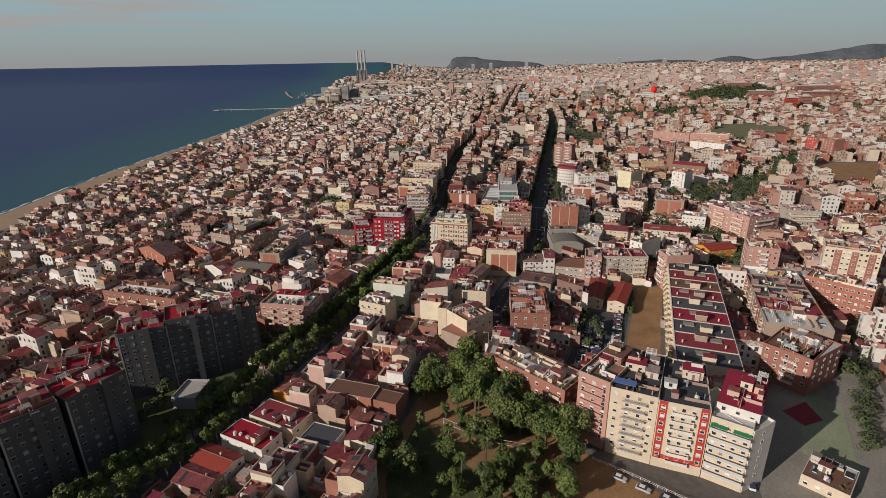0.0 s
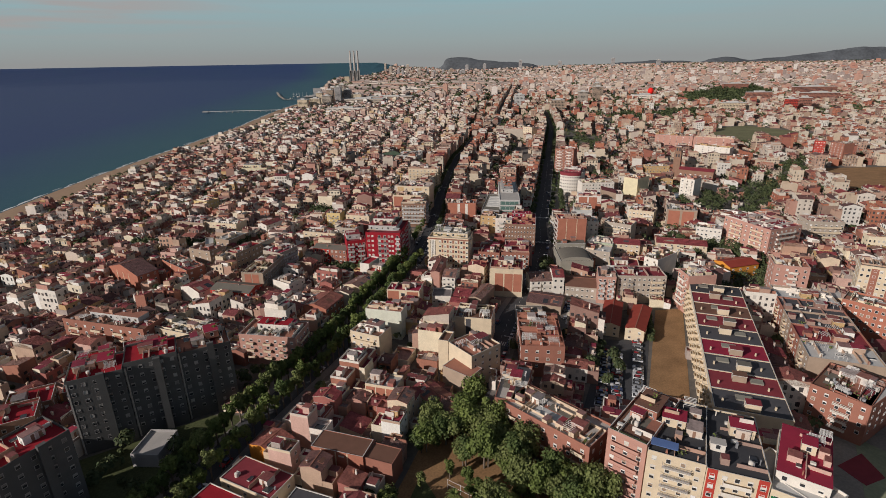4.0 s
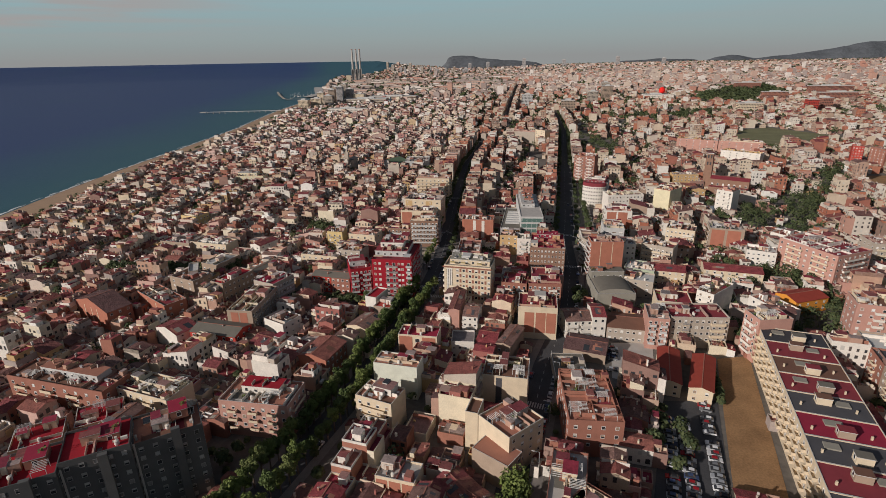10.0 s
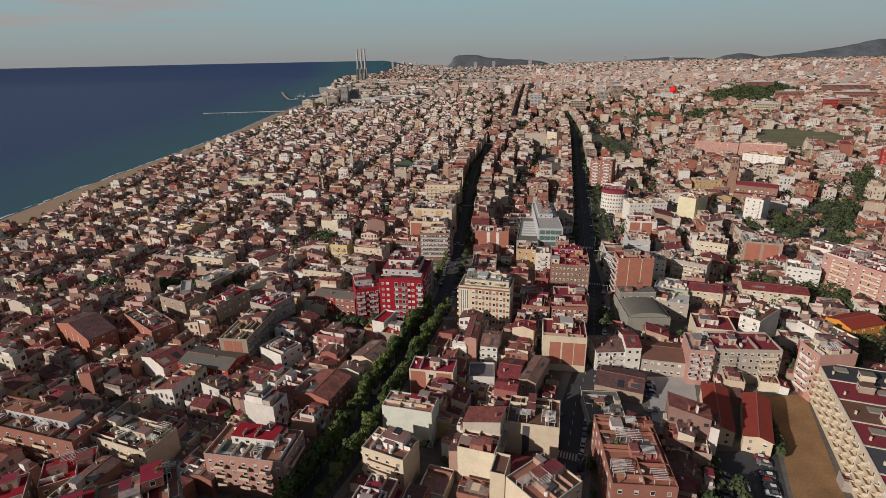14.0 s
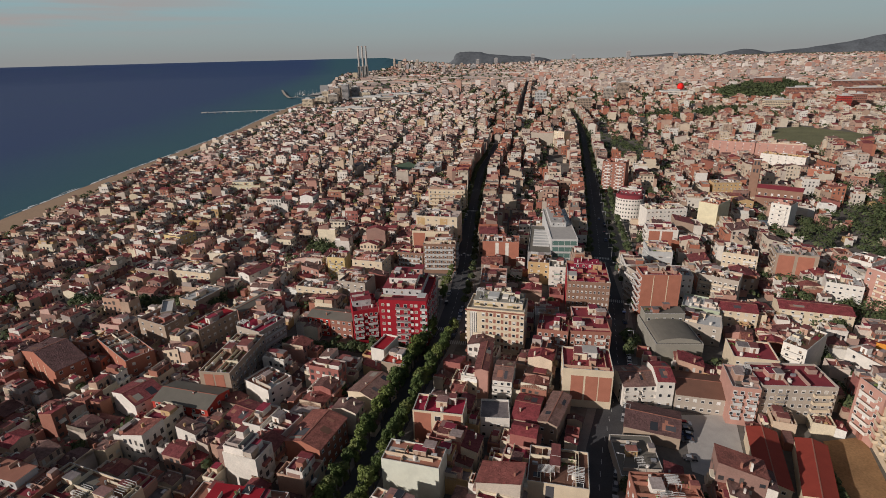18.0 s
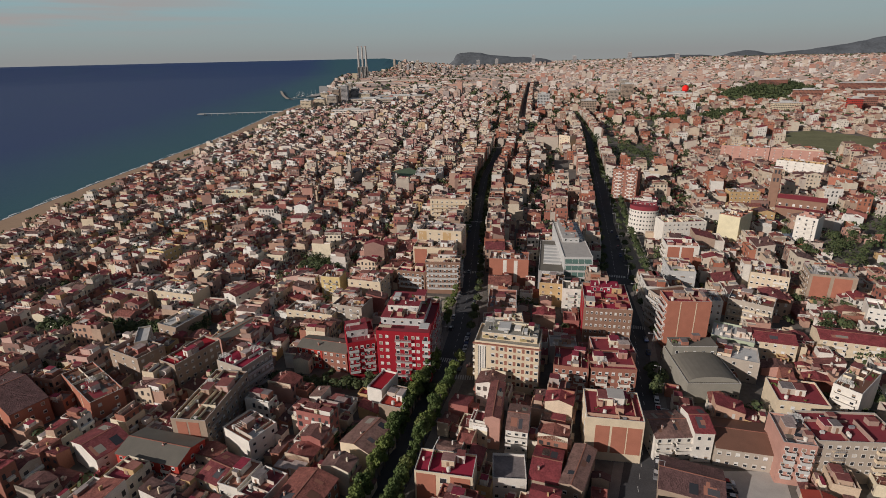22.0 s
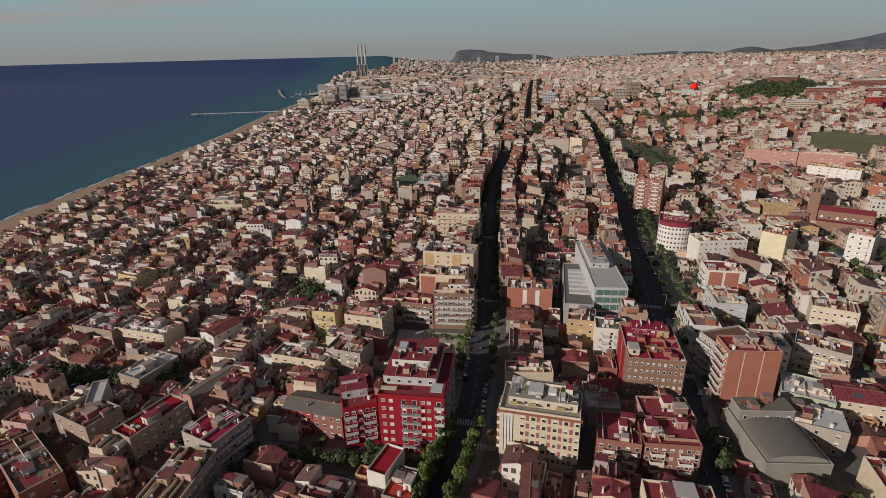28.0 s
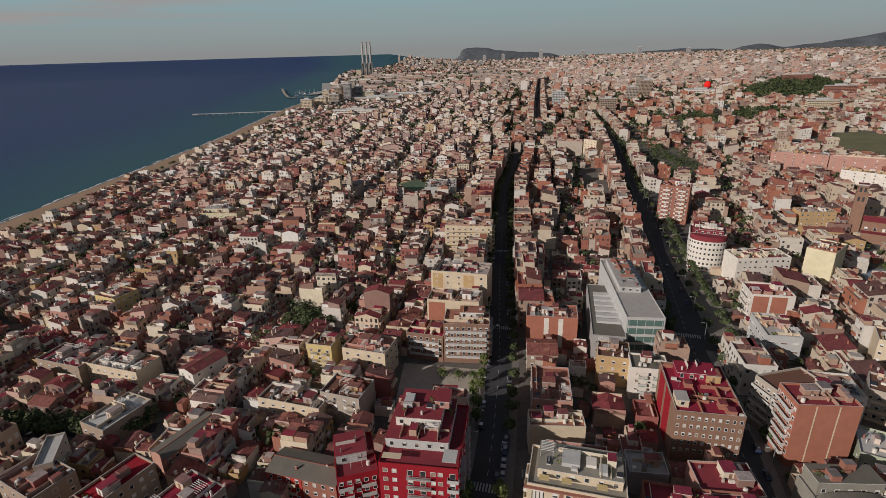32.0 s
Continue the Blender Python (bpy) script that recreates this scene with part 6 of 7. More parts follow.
class Mass:
    """Many houses joined into one object."""
    def __init__(self):
        self.v, self.f, self.i = [], [], []

    def block(self, x, y, ang, w, d, h, rnd, roof="deck", win=0.0, sides="fb", zb=0.0, rim=0.9, bits=0, bal=False):
        """One volume: walls with a rim, a gable or a lean-to roof, windows on the named sides, things on its terrace."""
        if y < 640:
            cover(USED, x, y, ang, w, d, 0.0)
        c, s = math.cos(ang), math.sin(ang)

        def put(pts):
            o = len(self.v)
            self.v += [(x + a * c - b * s, y + a * s + b * c, z + zb) for a, b, z in pts]
            return o

        def box(x0, x1, y0, y1, z0, z1, m=0, top=0, under=False):
            o = put([(x0, y0, z0), (x1, y0, z0), (x1, y1, z0), (x0, y1, z0), (x0, y0, z1), (x1, y0, z1), (x1, y1, z1), (x0, y1, z1)])
            self.f += [(o, o + 1, o + 5, o + 4), (o + 1, o + 2, o + 6, o + 5), (o + 2, o + 3, o + 7, o + 6), (o + 3, o, o + 4, o + 7), (o + 4, o + 5, o + 6, o + 7)]
            self.i += [m, m, m, m, top]
            if under:
                self.f.append((o + 3, o + 2, o + 1, o))
                self.i.append(m)
        hw, hd = w / 2, d / 2
        if roof == "bare":
            box(-hw, hw, -hd, hd, -3, h, 0, 2)
        elif roof == "deck":
            t = 0.22
            o = put([(-hw, -hd, -3), (hw, -hd, -3), (hw, hd, -3), (-hw, hd, -3), (-hw, -hd, h + rim), (hw, -hd, h + rim), (hw, hd, h + rim), (-hw, hd, h + rim),
                     (-hw + t, -hd + t, h + rim), (hw - t, -hd + t, h + rim), (hw - t, hd - t, h + rim), (-hw + t, hd - t, h + rim),
                     (-hw + t, -hd + t, h), (hw - t, -hd + t, h), (hw - t, hd - t, h), (-hw + t, hd - t, h)])
            for k in range(4):
                n = (k + 1) % 4
                self.f += [(o + k, o + n, o + 4 + n, o + 4 + k), (o + 4 + k, o + 4 + n, o + 8 + n, o + 8 + k), (o + 8 + k, o + 8 + n, o + 12 + n, o + 12 + k)]
            self.i += [0] * 12
            o = put([(-hw + t, -hd + t, h), (hw - t, -hd + t, h), (hw - t, hd - t, h), (-hw + t, hd - t, h)])
            self.f.append((o, o + 1, o + 2, o + 3))
            self.i.append(2)
            for k in range(bits):
                q = rnd.random()
                bx, by = rnd.uniform(-.38, .38) * w, rnd.uniform(-.38, .38) * d
                if q < .3:           # stair hut or wash house
                    a, b = min(1.7, w * .28) * rnd.uniform(.7, 1.1), min(2.2, d * .28) * rnd.uniform(.7, 1.1)
                    bx, by = max(-hw + a, min(hw - a, bx)), max(-hd + b, min(hd - b, by))
                    box(bx - a, bx + a, by - b, by + b, h, h + rnd.uniform(2.1, 2.7), 0, 2)
                elif q < .45:        # low wall across the terrace
                    box(bx - .09, bx + .09, -hd + t, hd - t, h, h + rnd.uniform(.9, 1.6))
                elif q < .58:
                    box(-hw + t, hw - t, by - .09, by + .09, h, h + rnd.uniform(.9, 1.6))
                elif q < .68:        # awning or lean-to cover on posts
                    a, b = w * rnd.uniform(.15, .3), d * rnd.uniform(.12, .25)
                    box(bx - a, bx + a, by - b, by + b, h + 2.1, h + 2.2, 0, rnd.choice((0, 1, 1)), True)
                    box(bx - a, bx - a + .1, by - b, by - b + .1, h, h + 2.1)
                    box(bx + a - .1, bx + a, by - b, by - b + .1, h, h + 2.1)
                else:                # chimneys, tanks, air units
                    a = rnd.uniform(.18, .6)
                    box(bx - a, bx + a, by - a * .8, by + a * .8, h, h + rnd.uniform(.7, 1.9))
        else:
            if roof == "lean":       # a single slope towards the back
                up = d * .22
                o = put([(-hw, -hd, -3), (hw, -hd, -3), (hw, hd, -3), (-hw, hd, -3), (-hw, -hd, h + up), (hw, -hd, h + up), (hw, hd, h), (-hw, hd, h)])
                self.f += [(o, o + 1, o + 5, o + 4), (o + 1, o + 2, o + 6, o + 5), (o + 2, o + 3, o + 7, o + 6), (o + 3, o, o + 4, o + 7)]
                self.i += [0] * 4
                slopes = [((-hw, -hd - .2, h + up + .1), (hw, -hd - .2, h + up + .1), (hw, hd + .3, h + .04), (-hw, hd + .3, h + .04))]
            elif roof == "gable_x":
                up = hd * .3
                o = put([(-hw, -hd, -3), (hw, -hd, -3), (hw, hd, -3), (-hw, hd, -3), (-hw, -hd, h), (hw, -hd, h), (hw, hd, h), (-hw, hd, h), (-hw, 0, h + up), (hw, 0, h + up)])
                self.f += [(o, o + 1, o + 5, o + 4), (o + 1, o + 2, o + 6, o + 9, o + 5), (o + 2, o + 3, o + 7, o + 6), (o + 3, o, o + 4, o + 8, o + 7)]
                self.i += [0] * 4
                slopes = [((-hw, -hd - .35, h - .05), (hw, -hd - .35, h - .05), (hw, 0, h + up + .08), (-hw, 0, h + up + .08)),
                          ((hw, hd + .35, h - .05), (-hw, hd + .35, h - .05), (-hw, 0, h + up + .08), (hw, 0, h + up + .08))]
            else:
                up = hw * .3
                o = put([(-hw, -hd, -3), (hw, -hd, -3), (hw, hd, -3), (-hw, hd, -3), (-hw, -hd, h), (hw, -hd, h), (hw, hd, h), (-hw, hd, h), (0, -hd, h + up), (0, hd, h + up)])
                self.f += [(o, o + 1, o + 5, o + 8, o + 4), (o + 1, o + 2, o + 6, o + 5), (o + 2, o + 3, o + 7, o + 9, o + 6), (o + 3, o, o + 4, o + 7)]
                self.i += [0] * 4
                slopes = [((hw + .35, -hd, h - .05), (hw + .35, hd, h - .05), (0, hd, h + up + .08), (0, -hd, h + up + .08)),
                          ((-hw - .35, hd, h - .05), (-hw - .35, -hd, h - .05), (0, -hd, h + up + .08), (0, hd, h + up + .08))]
            o = len(self.v)
            for k, q in enumerate(slopes):
                # both slopes of a roof share the ridge, so that they are one piece
                p = put(list(q)) if not k else None
                if k:
                    put([q[0], q[1]])
                    self.f.append((o + 4, o + 5, o + 3, o + 2))
                else:
                    self.f.append((p, p + 1, p + 2, p + 3))
                self.i.append(1)
            for k in range(min(bits, 3)):
                q = rnd.random()
                bx, by, a = rnd.uniform(-.36, .36) * w, rnd.uniform(-.36, .36) * d, rnd.uniform(.2, .5)
                if q < .6:
                    box(bx - a, bx + a, by - .25, by + .25, h - .1, h + up + rnd.uniform(.4, 1.0))
                elif roof == "gable_x":  # a party wall above the tiles
                    e = (hw - .13) * rnd.choice((-1, 1))
                    box(e - .13, e + .13, -hd, hd, h - .5, h + up * .6 + .5)
        if not win:
            return
        fl = max(1, int(h / 3))
        for side in sides:
            L = w if side in "fb" else d
            n = max(1, int(L / win))
            for k in range(fl):
                z = k * 3 + .9
                for j in range(n):
                    if rnd.random() < .1:
                        continue
                    a, e = ((j + .5) / n - .5) * L, .05
                    wd, hh = rnd.choice((.45, .55, .7)), rnd.choice((1.2, 1.4, 1.9))
                    q = ((a - wd, z), (a + wd, z), (a + wd, z + hh), (a - wd, z + hh))
                    if side == "f":
                        q = [(p, -hd - e, r_) for p, r_ in q]
                    elif side == "b":
                        q = [(-p, hd + e, r_) for p, r_ in q]
                    elif side == "l":
                        q = [(-hw - e, -p, r_) for p, r_ in q]
                    else:
                        q = [(hw + e, p, r_) for p, r_ in q]
                    o = put(q)
                    self.f.append((o, o + 1, o + 2, o + 3))
                    self.i.append(3)
                if bal and k and side in "fb" and rnd.random() < .8:
                    g = -1 if side == "f" else 1
                    e0, e1 = sorted((g * hd, g * (hd + 1.0)))
                    a, b = rnd.choice(((-.46, .46), (-.45, -.05), (.05, .45), (-.2, .2)))
                    box(a * w, b * w, e0, e1, k * 3 - .15, k * 3 + .9, 0, 0, True)

    def finish(self, name, label, hazy=""):
        me = mesh_of(name, self.v, self.f, [M["wall_far" + hazy], M["tile_far" + hazy], M["deck_far" + hazy], M["pane_far"]], self.i)
        return tagged(new(name, me), label, "houses", kind="stuff")


M["wall_far_c"] = surface("flats_plaster", FLATS, 0.9, 0.15, 0.25, 2.2, vary="island")
# WALLS with their darks lifted, to paint distance haze onto the old town
M["wall_far_d"] = surface("hazed_old_town_plaster", [tuple(min(.76, .09 + .97 * v) for v in c) for c in WALLS], 0.9, 0.15, 0.25, 2.2, vary="island")
M["tile_far_d"], M["deck_far_d"] = M["tile_far"], M["deck_far"]
M["tile_far_c"], M["deck_far_c"] = M["tile_far"], surface("flats_terrace", [(0.26, 0.10, 0.085), (0.33, 0.29, 0.25), (0.22, 0.045, 0.05), (0.25, 0.14, 0.12), (0.38, 0.34, 0.30), (0.20, 0.17, 0.155), (0.29, 0.12, 0.10)],
                                                          0.85, 0.35, 0.3, 1.4, vary="island")
# city colours brightened and dulled, so that the haze is part of them
M["wall_far_b"] = surface("hazed_city_plaster", [(0.610, 0.531, 0.463), (0.497, 0.407, 0.339), (0.407, 0.316, 0.266), (0.655, 0.588, 0.531), (0.475, 0.282, 0.215), (0.373, 0.305, 0.277), (0.565, 0.452, 0.362), (0.441, 0.226, 0.169), (0.316, 0.249, 0.220), (0.497, 0.339, 0.271)],
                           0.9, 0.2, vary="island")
M["tile_far_b"] = surface("hazed_city_tile", [(0.249, 0.124, 0.096), (0.294, 0.158, 0.124), (0.203, 0.124, 0.102)], 0.9, 0.2, vary="island")
M["deck_far_b"] = surface("hazed_city_terrace", [(0.316, 0.192, 0.158), (0.407, 0.350, 0.305), (0.282, 0.158, 0.130), (0.226, 0.203, 0.186), (0.452, 0.384, 0.339)], 0.9, 0.2, vary="island")
M["pane_far"] = surface("window_dark", [(0.04, 0.04, 0.045), (0.07, 0.062, 0.06), (0.05, 0.045, 0.045), (0.11, 0.09, 0.08), (0.5, 0.47, 0.42)], 0.4, 0.1, vary="island")


def near_zone(x, y):
    return y < 300 and abs(x - (y - 200) * 0.25) < 105 and COUNT[0] < 48


def in_view(x, y, slack=30):
    return y > 85 and -0.9 * (y + 10) - slack < x < 1.05 * (y + 10) + slack + 30


mid, far_a, far_b, flats, shoreward = Mass(), Mass(), Mass(), Mass(), Mass()
west_x = table([(y, x) for x, y in STREETS["road_west"][0]] + [(2000, 400)])
east_x = table([(y, x) for x, y in STREETS["road_east"][0]] + [(2000, 640)])
YARD, GARDENS = [], []


def quarter(x, y):
    if x < west_x(y) - 22:
        return "west"
    return "mid" if x < east_x(y) + 30 else "east"


def lot(mass, x, y, a, lw, deep, floors, rnd, win=2.2, pitched=0.5, green=0.25, detail=2):
    """A narrow plot: a house on the street, a lower wing behind it, and a yard with sheds or a small garden."""
    def spot(across, back):
        return x + across * math.cos(a) - back * math.sin(a), y + across * math.sin(a) + back * math.cos(a)
    fd = min(deep - .3, rnd.uniform(6.5, 10.5) if floors < 4 else rnd.uniform(9, 13))
    set_in = rnd.uniform(0, .5)
    h = floors * 3.0 + rnd.uniform(0, .9)
    roof = rnd.choice(("gable_x", "gable_x", "lean", "gable_y")) if rnd.random() < pitched else "deck"
    px, py = spot(0, -deep / 2 + fd / 2 + set_in)
    bits = detail * 2 if roof == "deck" else detail
    mass.block(px, py, a, lw - .04, fd, h, rnd, roof, win, "fb" if rnd.random() < .35 else "fblr", bits=bits, bal=detail > 1 and floors > 1)
    if roof == "deck" and floors < 6 and rnd.random() < .45:       # a set-back top storey
        qx, qy = spot(0, -deep / 2 + fd * .66 + set_in)
        mass.block(qx, qy, a, lw - .5, fd * .6, h + 2.8, rnd, rnd.choice(("deck", "deck", "lean")), win, "fb", bits=detail, rim=.5)
    rest, at_ = deep - fd - set_in, -deep / 2 + fd + set_in
    if rest > 2.2:
        md = min(rest, rnd.uniform(2.6, 5.5))
        mw = lw * rnd.choice((.5, .65, 1, 1))
        sx = (lw - mw) / 2 * rnd.choice((-1, 1))
        hm = max(2.9, h - rnd.choice((1.5, 3, 3, 4.5, 6)))
        px, py = spot(sx, at_ + md / 2)
        mass.block(px, py, a, mw - .06, md - .04, hm, rnd, rnd.choice(("deck", "deck", "lean")), win if hm > 4 else 0, "b", bits=detail)
        rest, at_ = rest - md, at_ + md
    while rest > 2.2:
        md = min(rest, rnd.uniform(3, 7))
        px, py = spot(rnd.uniform(-.1, .1) * lw, at_ + md / 2)
        if rnd.random() < green:
            (YARD if y < 420 and rnd.random() < .3 else GARDENS).append((px, py))
        else:
            mass.block(px, py, a, lw * rnd.uniform(.6, .98), md * rnd.uniform(.7, .98), rnd.choice((2.6, 2.9, 3.2, 3.4, 5.4, 6.0)), rnd, rnd.choice(("deck", "deck", "lean", "gable_x")), 0, bits=detail - 1 if detail else 0)
        rest, at_ = rest - md, at_ + md


def storeys(x, y, q, rnd):
    if x < shore(y) + beach_w(y) + 130:
        return rnd.choice((1, 2, 2, 2, 3))
    if q == "west":
        return rnd.choice((1, 2, 2, 2, 2, 3, 3, 3)) if rnd.random() < .94 else rnd.choice((4, 5))
    if q == "mid":
        return rnd.choice((2, 3, 3, 4, 4, 5))
    return rnd.choice((1, 2, 2, 3, 3, 4)) if rnd.random() < .9 else rnd.choice((5, 6))


def town(which, far=False):
    """Fills the lots of one quarter."""
    def visit(x, y, ang, lw, deep, facing, rnd):
        if not in_view(x, y) or (which and quarter(x, y) != which):
            return
        a = radians(ang) + (math.pi / 2 if facing > 0 else -math.pi / 2)
        if not far:
            cover(LOTS, x, y, radians(ang), deep, lw, 0.6)
        q = which or "west"
        sx, sy = placed(x, y, ang, 10, deep, facing)
        if near_zone(sx, sy) and not far:
            dd = min(deep - 2.5, rnd.uniform(9, 13))
            hx, hy = placed(x, y, ang, dd, deep, facing)
            if free(hx, hy, lw, dd, 0.3):
                near_house(hx, hy, ang, lw, dd, facing, rnd)
            return
        if not free(sx, sy, lw, min(10, deep), 0.3):
            return
        if not free(x, y, lw, min(lw, deep), 0.3):
            deep = 10
            x, y = sx, sy
        n = storeys(x, y, q, rnd)
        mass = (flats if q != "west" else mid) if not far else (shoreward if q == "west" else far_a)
        lot(mass, x, y, a, lw, deep, n, rnd, (2.2 if q == "west" else 2.6) if y < 1000 else (3.4 if y < 1250 else 0), .55 if q == "west" else (.25 if q == "mid" else .5),
            .22 if q == "west" else .55, 3 if y < 520 else (2 if y < 800 else 1))
    return visit


# unbroken rows of flats line the main streets
def street_row(key, side, y0, y1, heights, seed):
    rnd = random.Random(seed)
    pts, sw = STREETS[key]
    for (ax, ay), (bx, by) in zip(pts, pts[1:]):
        L = math.hypot(bx - ax, by - ay)
        ux, uy = (bx - ax) / L, (by - ay) / L
        nx, ny = uy * side, -ux * side
        k = 0.0
        while k < L - 3:
            lw = min(rnd.uniform(8, 17), L - k)
            deep = 20
            mx, my = ax + ux * (k + lw / 2), ay + uy * (k + lw / 2)
            cx, cy = mx + nx * (sw / 2 + .8 + deep / 2), my + ny * (sw / 2 + .8 + deep / 2)
            fx, fy = mx + nx * (sw / 2 + 7), my + ny * (sw / 2 + 7)
            k += lw
            if not y0 < my < y1 or taken(fx, fy, min(lw / 2, 5.5)) or any(inside(fx, fy, poly) for poly in CLEAR):
                continue
            if any(near_line(fx, fy, p2) < w2 / 2 + 6 for key2, (p2, w2) in STREETS.items() if key2 != key):
                continue
            if taken(cx, cy, 8):
                deep = 12
                cx, cy = mx + nx * (sw / 2 + .8 + deep / 2), my + ny * (sw / 2 + .8 + deep / 2)
            a = math.atan2(ny, nx) - math.pi / 2
            FOOT.append((cx, cy, lw / 2, deep / 2, math.cos(a), math.sin(a)))
            lot(flats, cx, cy, a, lw, deep, rnd.choice(heights), rnd, 2.4 if my < 1250 else 0, .12, .3, 3 if my < 560 else 1)


street_row("road_west", -1, 325, 850, (4, 5, 5, 6, 6), 51)
street_row("road_west", 1, 345, 850, (3, 4, 4, 5, 5), 52)
street_row("road_east", -1, 300, 1230, (3, 4, 4, 5), 53)
street_row("road_east", 1, 335, 1230, (3, 4, 4, 5), 54)
street_row("avenue_south", -1, 1100, 2400, (3, 4, 5), 55)
street_row("avenue_south", 1, 1100, 2400, (3, 4, 5), 56)

grid(25, 60, 320, 520, 33, 66, (5.0, 9.0), town(""), 1)
grid(19, 320, 470, 700, 34, 62, (4.5, 8.0), town("west"), 2, (3.6, 5.0))
grid(13, 470, 780, 1000, 36, 58, (4.5, 8.5), town("west"), 12, (3.4, 4.6))
grid(16, 320, 780, 1000, 54, 70, (6.0, 13.0), town("mid"), 22, (3.0, 3.8))
grid(20, 320, 780, 1200, 46, 74, (6.0, 15.0), town("east"), 32, (5.0, 8.0))


# yards between the houses fill up with low wings, sheds, walls and small gardens
for cx, cy, hw, hd, ca, sa in FOOT:
    cover(USED, cx, cy, math.atan2(sa, ca), hw * 2, hd * 2, 0.2)
gx, gy = np.meshgrid(np.arange(X0, X1) + 0.5, np.arange(Y0, Y1) + 0.5, indexing="ij")
for pts, sw in STREETS.values():
    for (ax, ay), (bx, by) in zip(pts, pts[1:]):
        k = np.clip(((gx - ax) * (bx - ax) + (gy - ay) * (by - ay)) / ((bx - ax) ** 2 + (by - ay) ** 2), 0, 1)
        USED |= np.hypot(gx - ax - k * (bx - ax), gy - ay - k * (by - ay)) < sw / 2 + 0.8
for poly in CLEAR:
    odd = np.zeros(USED.shape, dtype=bool)
    for (ax, ay), (bx, by) in zip(poly, poly[1:] + poly[:1]):
        if ay != by:
            odd ^= ((ay > gy) != (by > gy)) & (gx < ax + (gy - ay) / (by - ay) * (bx - ax))
    USED |= odd
USED |= gx < -285
LOTS |= (gy > 200) & (gy < 430) & (gx > -150) & (gx < np.interp(gy, *zip(*[(y, x) for x, y in STREETS["road_west"][0]])))
LOTS |= (gy > 150) & (gy < 335) & (gx > np.interp(gy, *zip(*[(y, x) for x, y in STREETS["road_west"][0]]))) & (gx < np.interp(gy, *zip(*[(y, x) for x, y in STREETS["road_east"][0]])))
fill_rnd = random.Random(77)
for size, tries in ((8.5, 6000), (5.5, 12000), (3.6, 12000)):
    for k in range(tries):
        y = Y0 + 30 + (Y1 - Y0 - 40) * fill_rnd.random() ** 1.25
        x = fill_rnd.uniform(max(-290, -0.9 * (y + 40)), min(540, 1.05 * (y + 50)))
        w, d = size * fill_rnd.uniform(.75, 1.25), size * fill_rnd.uniform(.75, 1.4)
        a = radians(-(25 if y < 320 else 16) + fill_rnd.choice((0, 90, 180, 270)))
        where, hit = cells(x, y, a, w - 0.6, d - 0.6, 0)
        if where is None or not hit.any() or (USED[where] & hit).any() or (~LOTS[where] & hit).any():
            continue
        cover(USED, x, y, a, w, d, 0.0)
        if fill_rnd.random() < 0.18:
            (YARD if y < 420 and fill_rnd.random() < .5 else GARDENS).append((x, y))
            continue
        h = fill_rnd.choice((2.8, 3.2, 3.2, 5.6, 6.0, 6.4) if size > 4 else (2.5, 2.8, 3.2, 4.5)) + fill_rnd.uniform(0, .6)
        mid.block(x, y, a, w, d, h, fill_rnd, fill_rnd.choice(("deck", "deck", "lean", "gable_x", "gable_x")), 2.3 if h > 4 else 0, "fb", bits=3 if size > 5 else 1)

grid(11, 780, 1250, 1500, 38, 64, (5.0, 9.5), town("west", True), 3, (3.6, 5.0))
grid(13, 1250, 1700, 2000, 42, 74, (7.0, 14.0), town("west", True), 13, (4.5, 6.0))
grid(15, 780, 1700, 2300, 56, 80, (7.0, 15.0), town("mid", True), 23, (3.0, 4.5))
grid(20, 780, 1700, 2300, 54, 84, (8.0, 18.0), town("east", True), 33, (6, 9))


WORKS = [(-150, 2050), (-60, 1880), (330, 1960), (620, 2400), (880, 3450), (-150, 3450), (-200, 2700)]


def visit_far(x, y, ang, lw, deep, facing, rnd):
    if inside(x, y, WORKS):
        # low works and stores near the power station
        if rnd.random() < 0.10 and math.hypot(x + 84, y - 3291) > 110:
            far_b.block(x, y, radians(ang), rnd.uniform(40, 110), rnd.uniform(18, 34), rnd.uniform(6, 11), rnd, "bare")
        elif rnd.random() < .06:
            GARDENS.append((x, y))
        return
    if in_view(x, y) and free(x, y, lw, deep):
        if rnd.random() < 0.16:
            GARDENS.append((x, y))
            return
        h = rnd.choice((2, 3, 4, 4, 5, 6, 7)) * (3.0 if y < 3300 else 2.2)
        if rnd.random() < 0.02 and y < 3600:
            h = rnd.uniform(30, 42)
        b = deep * rnd.uniform(.55, .9)
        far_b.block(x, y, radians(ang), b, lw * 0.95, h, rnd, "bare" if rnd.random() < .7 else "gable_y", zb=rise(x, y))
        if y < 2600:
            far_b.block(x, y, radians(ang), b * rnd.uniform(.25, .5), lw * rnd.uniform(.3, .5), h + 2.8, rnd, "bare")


grid(15, 1700, 3000, 3500, 48, 100, (10, 24), visit_far, 4, (6, 9))
grid(17, 3000, 5000, 6500, 58, 110, (14, 32), visit_far, 14, (7, 10))


def visit_behind(x, y, ang, lw, deep, facing, rnd):
    dd = min(deep - 2.5, rnd.uniform(9, 13))
    hx, hy = placed(x, y, ang, dd, deep, facing)
    if (not in_view(x, y)) and free(hx, hy, lw, dd, 0.3):
        far_a.block(hx, hy, radians(ang) + (math.pi / 2 if facing > 0 else -math.pi / 2), lw - 0.05, dd, rnd.choice((2, 2, 3, 3, 4)) * 3.0, rnd, rnd.choice(("deck", "gable_x")))


